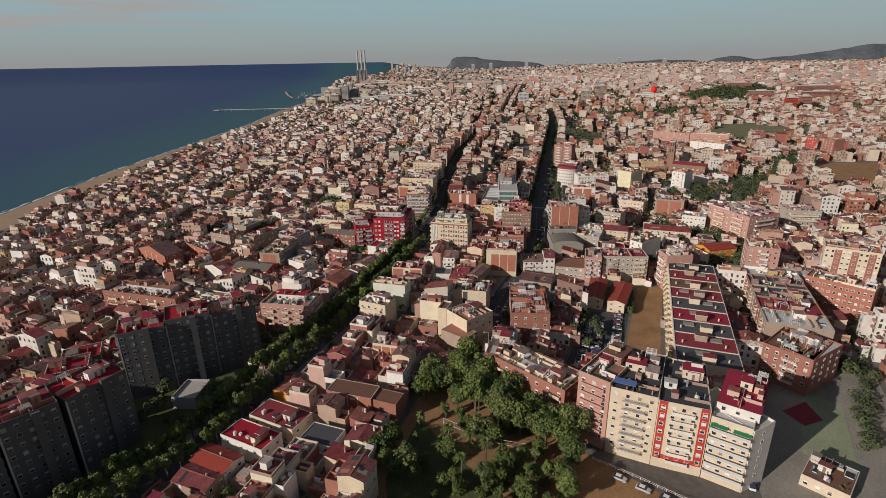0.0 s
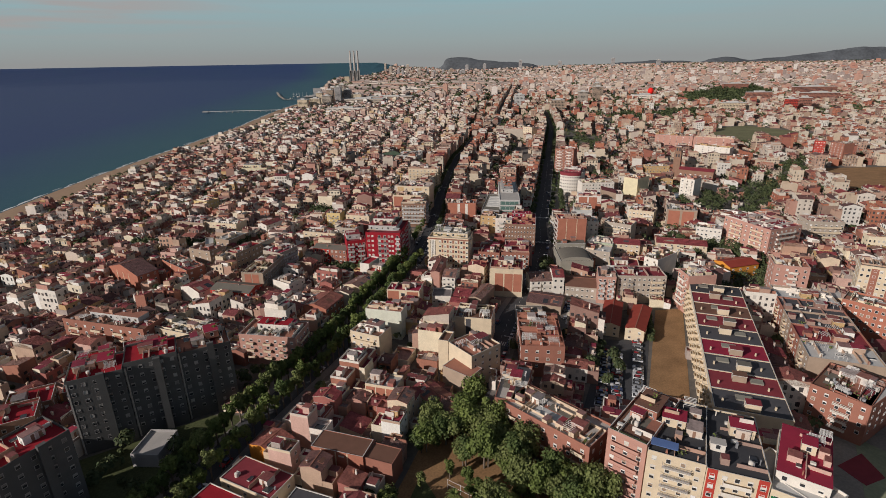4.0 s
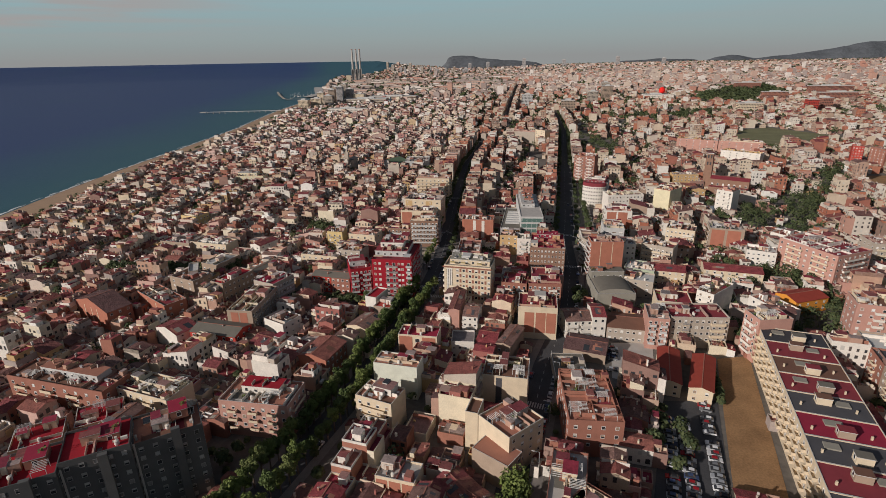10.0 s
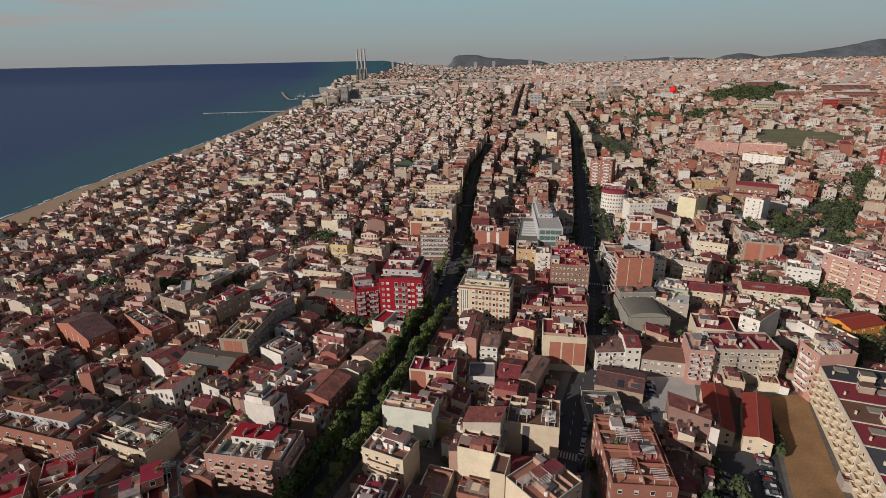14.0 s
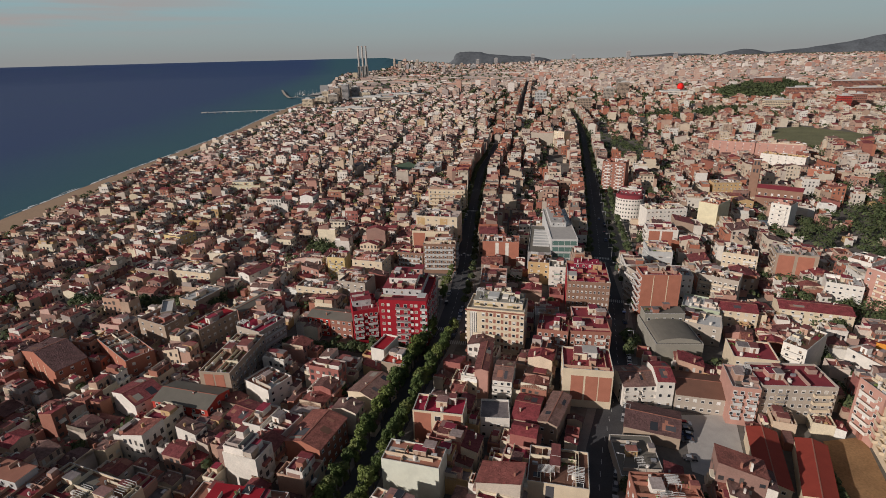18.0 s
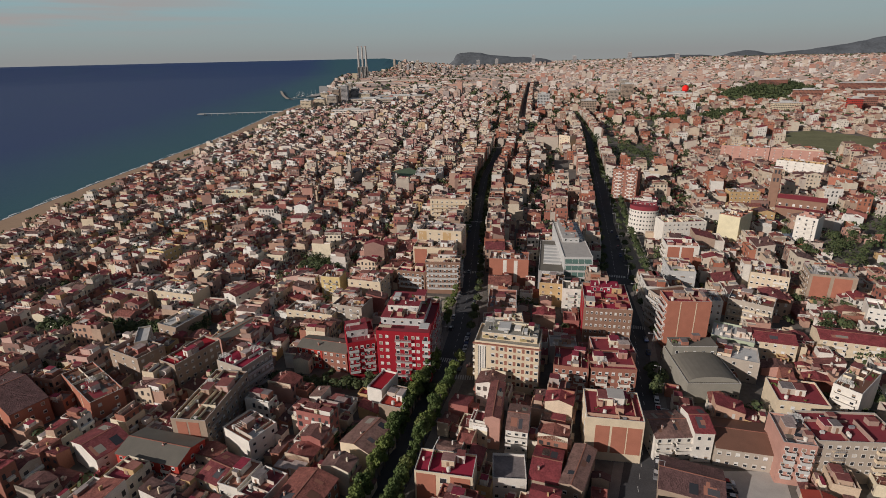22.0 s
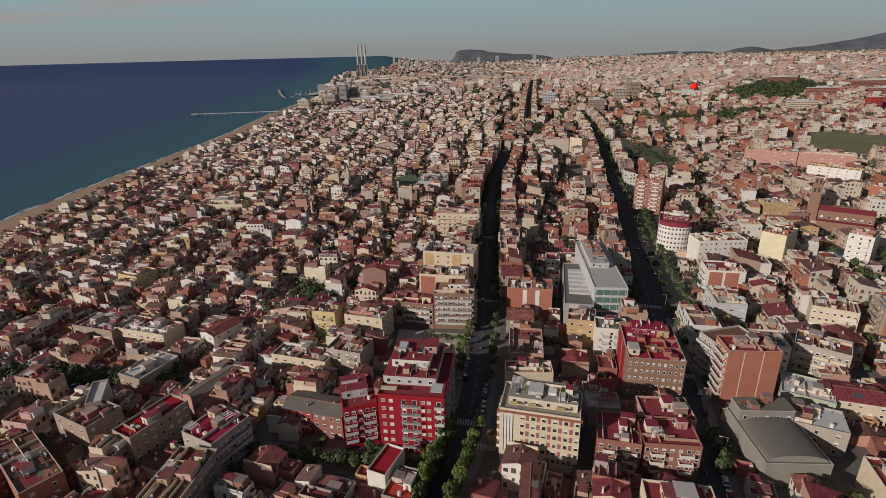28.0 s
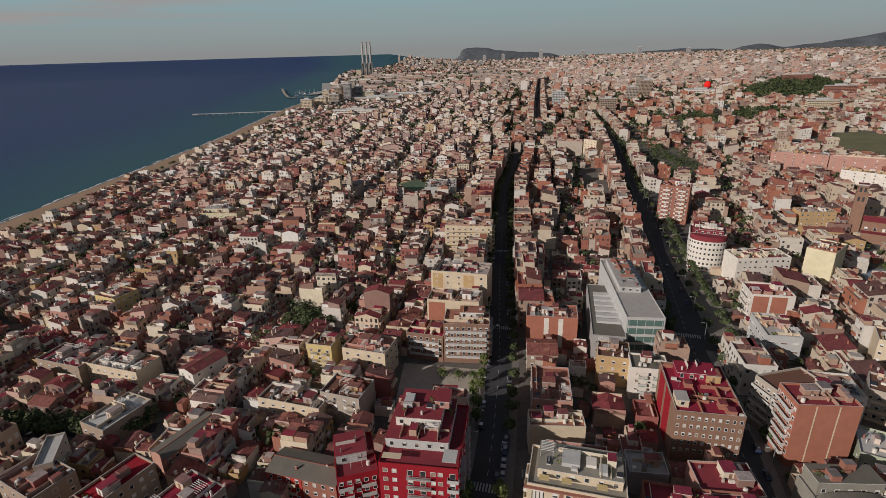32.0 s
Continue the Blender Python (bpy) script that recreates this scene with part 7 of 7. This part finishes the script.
grid(25, -260, 240, 480, 36, 70, (6, 11), visit_behind, 6)
flats.finish("street_flats", "rows of cream and brick flats with flat roofs and balconies", "_c")
shoreward.finish("old_town", "dense old quarter of small houses by the shore, coloured paler for haze", "_d")
mid.finish("town_houses", "dense rows of small plastered houses with tiled roofs and terraces")
far_a.finish("town_quarter", "dense quarter of pale houses and apartment blocks", "_c")
far_b.finish("distant_city", "apartment blocks of the distant city with haze in their colours", "_b")

# ---- trees ----
def tree_meshes(seed, height, spread, n, leaf, low=0.3):
    """Trunk with limbs, and a crown of many small leaf clumps."""
    rnd = random.Random(seed)
    t = Shape()

    def limb(a, b, r0, r1):
        a, b = Vector(a), Vector(b)
        z = (b - a).normalized()
        x = z.orthogonal().normalized()
        y = z.cross(x)
        ring = []
        for p, r_ in ((a, r0), (b, r1)):
            ring.append([tuple(p + (x * math.cos(k * 1.2566) + y * math.sin(k * 1.2566)) * r_) for k in range(5)])
        for k in range(5):
            t.poly([ring[0][k], ring[0][(k + 1) % 5], ring[1][(k + 1) % 5], ring[1][k]], M["bark"])
    limb((0, 0, 0), (0, 0, height * 0.45), height * 0.028, height * 0.02)
    tips = []
    for k in range(6):
        a = k * 1.05 + rnd.uniform(-.3, .3)
        p = (math.cos(a) * spread * rnd.uniform(.4, .7), math.sin(a) * spread * rnd.uniform(.4, .7), height * rnd.uniform(.6, .88))
        limb((0, 0, height * rnd.uniform(.3, .45)), p, height * 0.013, height * 0.004)
        tips.append(p)
    tips.append((0, 0, height * 0.85))
    c = Shape()
    lobes = [(Vector(p), spread * rnd.uniform(.38, .6)) for p in tips] + [
        (Vector((rnd.uniform(-.6, .6) * spread, rnd.uniform(-.6, .6) * spread, height * rnd.uniform(low + .12, .95))), spread * rnd.uniform(.25, .45)) for _ in range(9)]
    for k in range(n):
        p0, r_ = rnd.choice(lobes)
        v = Vector((rnd.gauss(0, 1), rnd.gauss(0, 1), rnd.gauss(0, 1))).normalized()
        p = p0 + v * r_ * rnd.uniform(.55, 1.05)
        p.z = max(p.z, height * low)
        nrm = (v + Vector((rnd.uniform(-.7, .7), rnd.uniform(-.7, .7), rnd.uniform(-.2, .8)))).normalized()
        x = nrm.orthogonal().normalized()
        y = nrm.cross(x)
        s1, s2 = leaf * rnd.uniform(.6, 1.3), leaf * rnd.uniform(.5, 1.0)
        q = rnd.uniform(0, 3.1)
        x, y = x * math.cos(q) + y * math.sin(q), y * math.cos(q) - x * math.sin(q)
        bend = nrm * leaf * 0.25
        c.poly([tuple(p - x * s1), tuple(p - y * s2 + bend), tuple(p + x * s1), tuple(p + y * s2 + bend)], M["leaf"])
    return t.mesh("trunk"), c.mesh("crown")


KINDS = {
    "plane": [tree_meshes(k, 10.5, 4.0, 1700, 0.40) for k in range(4)],
    "street": [tree_meshes(10 + k, 9.0, 1.9, 1200, 0.30, 0.16) for k in range(4)],
    "bush": [tree_meshes(20 + k, 4.5, 2.4, 700, 0.30, 0.1) for k in range(3)],
    "cypress": [tree_meshes(30 + k, 11, 1.1, 900, 0.26, 0.1) for k in range(2)],
}
TREE_LABELS = {"plane": ("plane_tree", "broad leafy green tree in the park", "park trees"), "street": ("street_tree", "leafy green street tree in a row", "street trees"),
               "bush": ("bush", "rounded dark green garden shrub", "garden shrubs"), "cypress": ("cypress", "slim dark green cypress tree", "cypresses")}
TREES = [0]


EXTRA = []


def tree(kind, x, y, size=1.0):
    rnd = random.Random(int(x * 31 + y * 17))
    if TREES[0] >= 310:
        EXTRA.append((kind, x, y, size))
        return
    me_t, me_c = KINDS[kind][rnd.randrange(len(KINDS[kind]))]
    name, label, group = TREE_LABELS[kind]
    root = new(name)
    sc = size * rnd.uniform(0.85, 1.15)
    root.matrix_world = pose(x, y, 0.0, 0, 0, rnd.uniform(0, 360)) @ Matrix.Diagonal((sc, sc, sc * rnd.uniform(.9, 1.1), 1))
    tagged(root, label, "tree" if kind != "bush" else "shrub", group)
    part("trunk", me_t, root)
    part("crown", me_c, root)
    TREES[0] += 1
    return root


def palm(x, y, h, label="tall date palm with drooping fronds"):
    def make():
        t = Shape()
        for k in range(6):
            a, b = k * 1.0472, (k + 1) * 1.0472
            t.poly([(.28 * math.cos(a), .28 * math.sin(a), 0), (.28 * math.cos(b), .28 * math.sin(b), 0), (.2 * math.cos(b), .2 * math.sin(b), 1), (.2 * math.cos(a), .2 * math.sin(a), 1)], M["bark"])
        f = Shape()
        rnd = random.Random(5)
        for k in range(44):
            a = k * 2.4
            lift = rnd.uniform(0.1, 1.2)
            p = Vector((0, 0, 0))
            step = Vector((math.cos(a) * math.cos(lift), math.sin(a) * math.cos(lift), math.sin(lift))) * 0.62
            side = Vector((-math.sin(a), math.cos(a), 0))
            for j in range(5):
                q = p + step
                w0, w1 = 0.34 * (1 - j / 6), 0.34 * (1 - (j + 1) / 6)
                f.poly([tuple(p - side * w0), tuple(q - side * w1 - Vector((0, 0, .05))), tuple(q), tuple(p)], M["leaf"])
                f.poly([tuple(p), tuple(q), tuple(q + side * w1 - Vector((0, 0, .05))), tuple(p + side * w0)], M["leaf"])
                p = q
                step = step + Vector((0, 0, -0.17))
        return t.mesh("trunk"), f.mesh("fronds")
    me_t, me_f = cached("palm", make)
    root = new("palm_tree")
    root.matrix_world = pose(x, y, 0, 0, 0, (x * 37) % 360)
    tagged(root, label, "palm tree", "palms")
    part("trunk", me_t, root, at=Matrix.Diagonal((1, 1, h, 1)))
    part("fronds", me_f, root, at=pose(0, 0, h))


W_LINE = STREETS["road_west"][0]
rnd = random.Random(3)
for x, y in along(W_LINE[1:8], 3.9, -4.6):
    tree("street", x, y, 1.25)
for x, y in along(W_LINE[1:8], 4.2, 4.8):
    if random.Random(int(x * y)).random() < 0.9:
        tree("street", x, y, 1.18)
# the park
for k in range(34):
    x, y = rnd.uniform(-6, 40), rnd.uniform(122, 184)
    if inside(x, y, [(20, 182), (6, 152), (-5, 128), (18, 122), (40, 148)]) and not taken(x, y, 1.5) and rnd.random() < 0.75:
        tree(rnd.choice(("plane", "street", "bush")), x, y, rnd.uniform(.75, 1.0))
for k in range(60):
    a = rnd.random()
    x, y = 22 + a * 40 + rnd.uniform(-9, 9), 172 - a * 52 + rnd.uniform(-9, 11)
    if not taken(x, y, 2):
        tree("plane", x, y, rnd.uniform(.9, 1.25))
for k in range(110):
    x, y = rnd.uniform(-8, 52), rnd.uniform(88, 142)
    if not taken(x, y, 1.5) and abs(x - 17) + abs(y - 152) > 14 and near_line(x, y, W_LINE) > 9:
        tree(rnd.choice(("plane", "bush", "street", "bush")), x, y, rnd.uniform(.7, 1.0))
for x, y in along(W_LINE[8:14], 9, -6.0) + along(W_LINE[8:14], 10, 6.0):
    tree("street", x, y, 0.9)
E_LINE = STREETS["road_east"][0]
for x, y in along(E_LINE[1:4], 16, 7.2):
    tree("street", x, y, 0.8)
for x, y in along(E_LINE[4:9], 15, 8.5) + along(E_LINE[5:9], 17, -6.5):
    tree("street", x, y, 0.9)
for x, y in along(STREETS["road_cross"][0], 4.2, -3.0):
    tree("street", x, y, 0.95)
for x, y in along(STREETS["lane_west"][0], 4.5, 2.0) + along(STREETS["lane_west"][0], 6.0, -2.5):
    tree("plane", x, y, 0.85)
for x, y in along([(143, 405), (176, 505), (205, 580)], 9, 3) + along([(126, 412), (150, 478), (186, 575)], 14, -4):
    tree("street", x, y, 1.0)
for x, y in along([(119, 214), (131, 240)], 3.0, 0) + along([(97, 287), (120, 283)], 4.0, 0):
    tree("street", x, y, 0.6)
for x, y, h in ((24, 128, 9), (28, 122, 10), (20, 119, 8), (31, 131, 9), (25, 112, 10), (34, 117, 8), (18, 134, 7)):
    palm(x, y, h)
for x, y in ((17.2, 395.9), (23.6, 393.4), (29.6, 392), (28.4, 386), (27.5, 382), (27, 376)):
    palm(x, y, 1.7, "small potted palm on the plaza")
# garden and yard trees
for x0_, y0_, x1_, y1_, n_, kinds in ((-75, 318, -5, 332, 16, ("street", "bush")), (95, 300, 112, 318, 6, ("street",)), (118, 309, 135, 316, 6, ("street",)), (-60, 205, -25, 230, 6, ("bush", "street")),
                                      (-100, 195, -55, 225, 10, ("plane", "bush")), (-92, 150, -60, 176, 9, ("plane", "bush")), (80, 185, 96, 225, 9, ("street",)), (150, 250, 185, 300, 18, ("plane", "bush")),
                                      (190, 280, 260, 360, 22, ("plane", "bush")), (-60, 440, -20, 470, 8, ("plane", "cypress")), (-170, 330, -90, 372, 14, ("bush", "street")), (230, 330, 330, 470, 30, ("plane", "bush")),
                                      (150, 145, 172, 215, 10, ("bush", "street")), (176, 112, 190, 165, 8, ("plane", "bush")), (-30, 250, -12, 300, 8, ("bush", "street"))):
    for k in range(n_ * 2):
        x, y = rnd.uniform(x0_, x1_), rnd.uniform(y0_, y1_)
        if not taken(x, y, 1.2):
            tree(rnd.choice(kinds), x, y, rnd.uniform(.7, 1.05))
for x, y in YARD[:90]:
    if y < 420:
        tree(rnd.choice(("bush", "bush", "street")), x, y, rnd.uniform(.6, .9))

# ---- far landmarks ----
def cyl(s, x, y, z0, z1, r0, r1, mat, n=12):
    for k in range(n):
        a, b = 2 * math.pi * k / n, 2 * math.pi * (k + 1) / n
        s.poly([(x + r0 * math.cos(a), y + r0 * math.sin(a), z0), (x + r0 * math.cos(b), y + r0 * math.sin(b), z0),
                (x + r1 * math.cos(b), y + r1 * math.sin(b), z1), (x + r1 * math.cos(a), y + r1 * math.sin(a), z1)], M[mat])


plant = new("power_station")
plant.matrix_world = pose(-84, 3291, 0)
tagged(plant, "old power station with three tall concrete chimneys", "power station")
for x in (-22, 0, 20):
    s_ = Shape()
    cyl(s_, x, 0, 0, 168, 7.0, 4.6, "concrete")
    cyl(s_, x, 0, 168, 170, 4.9, 4.9, "brick")
    part("chimney_stack", s_.mesh("chimney_stack"), plant)
    s_ = Shape()
    s_.box(x - 9, x + 9, -14, 14, 0, 62, M["greyflat"], bottom=True)
    s_.box(x - 8, x - 5, -16, -14, 0, 66, M["concrete"], bottom=True)
    s_.box(x + 5, x + 8, -16, -14, 0, 66, M["concrete"], bottom=True)
    part("boiler_house", s_.mesh("boiler_house"), plant)
s_ = Shape()
s_.box(-62, -36, -20, 10, 0, 30, M["cream"], bottom=True)
part("turbine_hall", s_.mesh("turbine_hall"), plant)

pier = new("pier")
pier.matrix_world = pose(-414, 1466, 0, 0, 0, 0)
tagged(pier, "long thin concrete pier on piles over the sea", "pier")
s_ = Shape()
s_.box(0, 182, -2, 2, 1.4, 2.4, M["palegrey"], bottom=True)
part("deck", s_.mesh("deck"), pier)
s_ = Shape()
s_.box(-12, 2, -6, 6, 0.6, 2.6, M["concrete"], bottom=True)
part("pier_head", s_.mesh("pier_head"), pier)
for k in range(13):
    for y in (-1.4, 1.4):
        def pile():
            q = Shape()
            cyl(q, 0, 0, -6, 1.5, 0.5, 0.5, "concrete", 6)
            return q.mesh("pile")
        part("pile", cached("pile", pile), pier, at=pose(4 + k * 14, y, 0))

mole = ribbon("breakwater", [(-372, 2280), (-325, 2040), (-284, 1868), (-262, 1850), (-200, 1880)], 8, 2.6, M["stone"], "stone breakwater of a small harbour", "breakwater")
quay = ribbon("harbour_quay", [(-225, 1960), (-195, 2120), (-225, 2400), (-245, 2600)], 34, 1.0, M["concrete"], "pale concrete harbour quay", "quay")
for k in range(14):
    rr = random.Random(k)
    x, y = -262 + rr.uniform(-30, 40), 1930 + rr.uniform(0, 200)
    b = Shape()
    b.poly([(-4, -1.2, 0.8), (2, -1.4, 0.8), (5, 0, 1.0), (2, 1.4, 0.8), (-4, 1.2, 0.8)], M["white"])
    b.poly([(-4, -1.0, -0.2), (2, -1.2, -0.2), (2, -1.4, 0.8), (-4, -1.2, 0.8)], M["white"])
    b.box(-2, 1.5, -0.7, 0.7, 0.8, 1.8, M["white"])
    root = new("sailing_boat")
    root.matrix_world = pose(x, y, -2.2, 0, 0, rr.uniform(0, 360))
    tagged(root, "white sailing boat moored in the harbour", "boat", "moored boats")
    part("hull", cached("hull", lambda: b.mesh("hull")), root)

    def mast():
        q = Shape()
        q.box(-0.12, 0.12, -0.12, 0.12, 1.8, 14, M["frame"])
        return q.mesh("mast")
    part("mast", cached("mast", mast), root)


def tower(label, x, y, w, d, h, wall, floors=None, ang=-12, name="tower_block"):
    root = new(name)
    root.matrix_world = pose(x, y, rise(x, y), 0, 0, ang)
    tagged(root, label, "tower block", "tower blocks by the shore")
    s_ = Shape()
    s_.box(-w / 2, w / 2, -d / 2, d / 2, -5, h, M[wall], bottom=True)
    part("wall", s_.mesh("wall"), root)
    s_ = Shape()
    s_.box(-w / 2 - .3, w / 2 + .3, -d / 2 - .3, d / 2 + .3, h, h + 1, M["slab"], bottom=True)
    s_.box(-w / 5, w / 5, -d / 5, d / 5, h + 1, h + 4, M["palegrey"])
    part("roof", s_.mesh("roof"), root)
    n = floors or int(h / 3.2)
    s_ = Shape()
    for k in range(n):
        ribbon_of(s_, w, d, 1.5 + k * (h - 1) / n)
    tagged(part("glazing", s_.mesh("glazing"), root), kind="stuff")


def ribbon_of(q, w, d, z):
    n = max(3, int(w / 3))
    for k in range(n):
        a = -w / 2 + (k + 0.2) * w / n
        q.box(a, a + w / n * 0.6, -d / 2 - 0.1, -d / 2 + 0.1, z, z + 1.6, M["glass"], bottom=True)
    m_ = max(3, int(d / 3))
    for k in range(m_):
        a = -d / 2 + (k + 0.2) * d / m_
        q.box(-w / 2 - 0.1, -w / 2 + 0.1, a, a + d / m_ * 0.6, z, z + 1.6, M["glass"], bottom=True)


for x, y, w, d, h, m_ in ((-176, 1480, 26, 14, 24, "cream"), (-146, 1500, 26, 14, 26, "cream"), (-118, 1530, 24, 14, 30, "stone"), (-112, 1590, 18, 14, 42, "beige"), (-92, 1625, 18, 14, 48, "grey"),
                          (-140, 1570, 18, 14, 36, "cream"), (-66, 1650, 20, 16, 40, "grey"), (-40, 1640, 30, 16, 26, "cream"), (-108, 1690, 18, 14, 44, "beige"), (-84, 1720, 16, 14, 50, "stone")):
    tower("pale apartment tower near the harbour beach", x, y, w, d, h, m_)
for x, y, w, d, h, m_ in ((-20, 1610, 120, 50, 15, "stone"), (60, 1700, 140, 40, 14, "beige"), (-60, 1330, 90, 16, 13, "white")):
    tower("wide pale building with long ribbon windows", x, y, w, d, h, m_, 3)
far_rnd = random.Random(8)
for k in range(16):
    x = 140 + k * 42 + far_rnd.uniform(-20, 20)
    tower("distant tower block in the haze", x, 4250 + far_rnd.uniform(-150, 250), far_rnd.uniform(14, 24), 20, far_rnd.uniform(38, 85) if k < 6 else far_rnd.uniform(26, 48), far_rnd.choice(("stone", "palegrey", "beige", "grey")), 6)
for x, y, h in ((1300, 4700, 75), (1620, 4600, 60), (2050, 4500, 70), (820, 4650, 50), (980, 4680, 55), (2350, 4300, 55)):
    tower("distant tower block in the haze", x, y, 28, 24, h, "grey", 6)
for x, y, w, h, m_ in ((540, 1360, 24, 36, "stone"), (640, 1500, 28, 40, "beige"), (365, 1330, 26, 34, "palegrey"), (415, 1190, 28, 30, "beige"), (700, 1650, 24, 42, "stone"), (1010, 1330, 60, 26, "brick"),
                       (1150, 1290, 90, 24, "rust"), (1320, 1500, 120, 26, "rust"), (880, 1060, 20, 30, "redpaint_b"), (930, 1080, 20, 30, "rust"), (1240, 1750, 80, 26, "rust"), (790, 1120, 50, 20, "cream")):
    tower("apartment block in the eastern quarter", x, y, w, 16, h, m_, None, -14)

# store with a big red globe on its roof
tower("long white store building with a red roof globe", 772, 1480, 66, 40, 16, "white", 3, -14, "store")
s_ = Shape()
for k in range(8):
    for j in range(12):
        q = [(8 * math.sin(math.pi * a / 8) * math.cos(math.pi * b / 6), 9 * math.sin(math.pi * a / 8) * math.sin(math.pi * b / 6), 9 - 9 * math.cos(math.pi * a / 8))
             for a, b in ((k, j), (k + 1, j), (k + 1, j + 1), (k, j + 1))]
        s_.poly(q, M["redsign"])
globe = new("roof_globe", s_.mesh("roof_globe"))
globe.matrix_world = pose(790, 1482, 17)
tagged(globe, "big bright red globe on a store roof", "roof sign")


# ---- hills on the skyline ----
def hill(name, profile, y, depth, mat, label):
    verts, faces = [], []
    n = len(profile)
    rows = 9
    for j in range(rows):
        f = j / (rows - 1)
        for k, (x, z) in enumerate(profile):
            up = math.sin(math.pi * min(1, 0.02 + f * 0.98) * 0.5)
            zz = -60 + (z + 60) * up + noise.noise(Vector((x * 0.004, f * 3, y * 0.001))) * 9 * f
            verts.append((x * (1 + (f - 1) * 0.04), y - depth * (1 - f), zz))
    for j in range(rows - 1):
        for k in range(n - 1):
            a = j * n + k
            faces.append((a, a + 1, a + n + 1, a + n))
    me = mesh_of(name, verts, faces, [mat], smooth=True)
    return tagged(new(name, me), label, "hill", kind="structure")


def smooth_profile(keys, step=30):
    xs, zs = zip(*keys)
    return [(x, float(np.interp(x, xs, zs)) + 5 * noise.noise(Vector((x * 0.01, 0, 3)))) for x in np.arange(xs[0], xs[-1] + 1, step)]


# scrub made paler and bluer, to hold the haze of distance in its colour
M["hillside"] = one("hazed_hillside_scrub", (0.10, 0.108, 0.118), 0.95, 0.4, scale=0.006, fine=0.05)
hill("hill_harbour", smooth_profile([(600, 30), (646, 70), (664, 112), (705, 128), (790, 134), (884, 130), (960, 108), (1060, 100), (1250, 84), (1452, 62), (1560, 30)], 15), 4850, 150, M["hillside"], "flat-topped dark hill on the skyline")
hill("hill_ridge", smooth_profile([(2950, 20), (3038, 45), (3194, 84), (3358, 97), (3587, 70), (3921, 90), (4254, 128), (4534, 165), (4760, 202), (5600, 260)]), 4900, 300, M["hillside"], "dark wooded ridge behind the city")
hill("hill_faint", smooth_profile([(2150, 30), (2280, 62), (2705, 76), (3033, 64), (3200, 30)]), 4950, 120, M["hillside"], "low far hills on the skyline")


# ---- far greenery ----
class Woods:
    def __init__(self):
        self.v, self.f = [], []

    def clump(self, x, y, z, r_, rnd_, n=40, leaf=1.2):
        for k in range(n):
            v = Vector((rnd_.gauss(0, 1), rnd_.gauss(0, 1), abs(rnd_.gauss(0, 1)) * 0.8)).normalized()
            p = Vector((x, y, z + r_ * 0.5)) + v * r_ * rnd_.uniform(.6, 1.05)
            nrm = (v + Vector((rnd_.uniform(-.5, .5), rnd_.uniform(-.5, .5), rnd_.uniform(0, .6)))).normalized()
            a = nrm.orthogonal().normalized() * leaf * rnd_.uniform(.6, 1.3)
            b = nrm.cross(a)
            o = len(self.v)
            self.v += [tuple(p - a), tuple(p - b), tuple(p + a), tuple(p + b)]
            self.f.append((o, o + 1, o + 2, o + 3))


woods = Woods()
wr = random.Random(21)
for poly, n, size in WOODS:
    xs, ys = [p[0] for p in poly], [p[1] for p in poly]
    k = 0
    while k < n:
        x, y = wr.uniform(min(xs), max(xs)), wr.uniform(min(ys), max(ys))
        if inside(x, y, poly):
            woods.clump(x, y, size * 0.3, size * wr.uniform(.7, 1.3), wr, 60 if size < 6 else 40, size * (0.14 if size < 6 else 0.25))
            k += 1
for kind, x, y, size in EXTRA:
    top = {"plane": 7.0, "street": 5.2, "bush": 2.6, "cypress": 6}[kind] * size
    for k in range(3):
        woods.clump(x + wr.uniform(-.2, .2) * top, y + wr.uniform(-.2, .2) * top, top * wr.uniform(.25, .7), top * 0.45, wr, 70, 0.5)
for x, y in GARDENS:
    if all(near_line(x, y, pts) > w_ for pts, w_ in STREETS.values()) and not taken(x, y, 2):
        size = wr.uniform(1.6, 3.6) * (1 if y < 1000 else 1.6 if y < 1700 else 3.2)
        woods.clump(x, y, rise(x, y) + wr.uniform(1.0, 4) + (3 if y > 1700 else 0), size, wr, 30 if y < 800 else 16, .75 if y < 800 else size * .34)
for key, k0, step in (("road_west", 10, 13), ("road_east", 7, 12)):
    for x, y in along(STREETS[key][0][k0:], step, 6) + along(STREETS[key][0][k0:], step, -6):
        woods.clump(x, y, 2.5, 3.0, wr, 30, 0.8)
for k in range(120):
    y = wr.uniform(500, 1500)
    woods.clump(shore(y) + beach_w(y) + wr.uniform(-2, 4), y, 0.6, wr.uniform(1.5, 3.0), wr, 24, 0.8)
tagged(new("town_trees", mesh_of("town_trees", woods.v, woods.f, [M["leaf_far"]])), "scattered green trees and copses among the houses", "trees", kind="stuff")
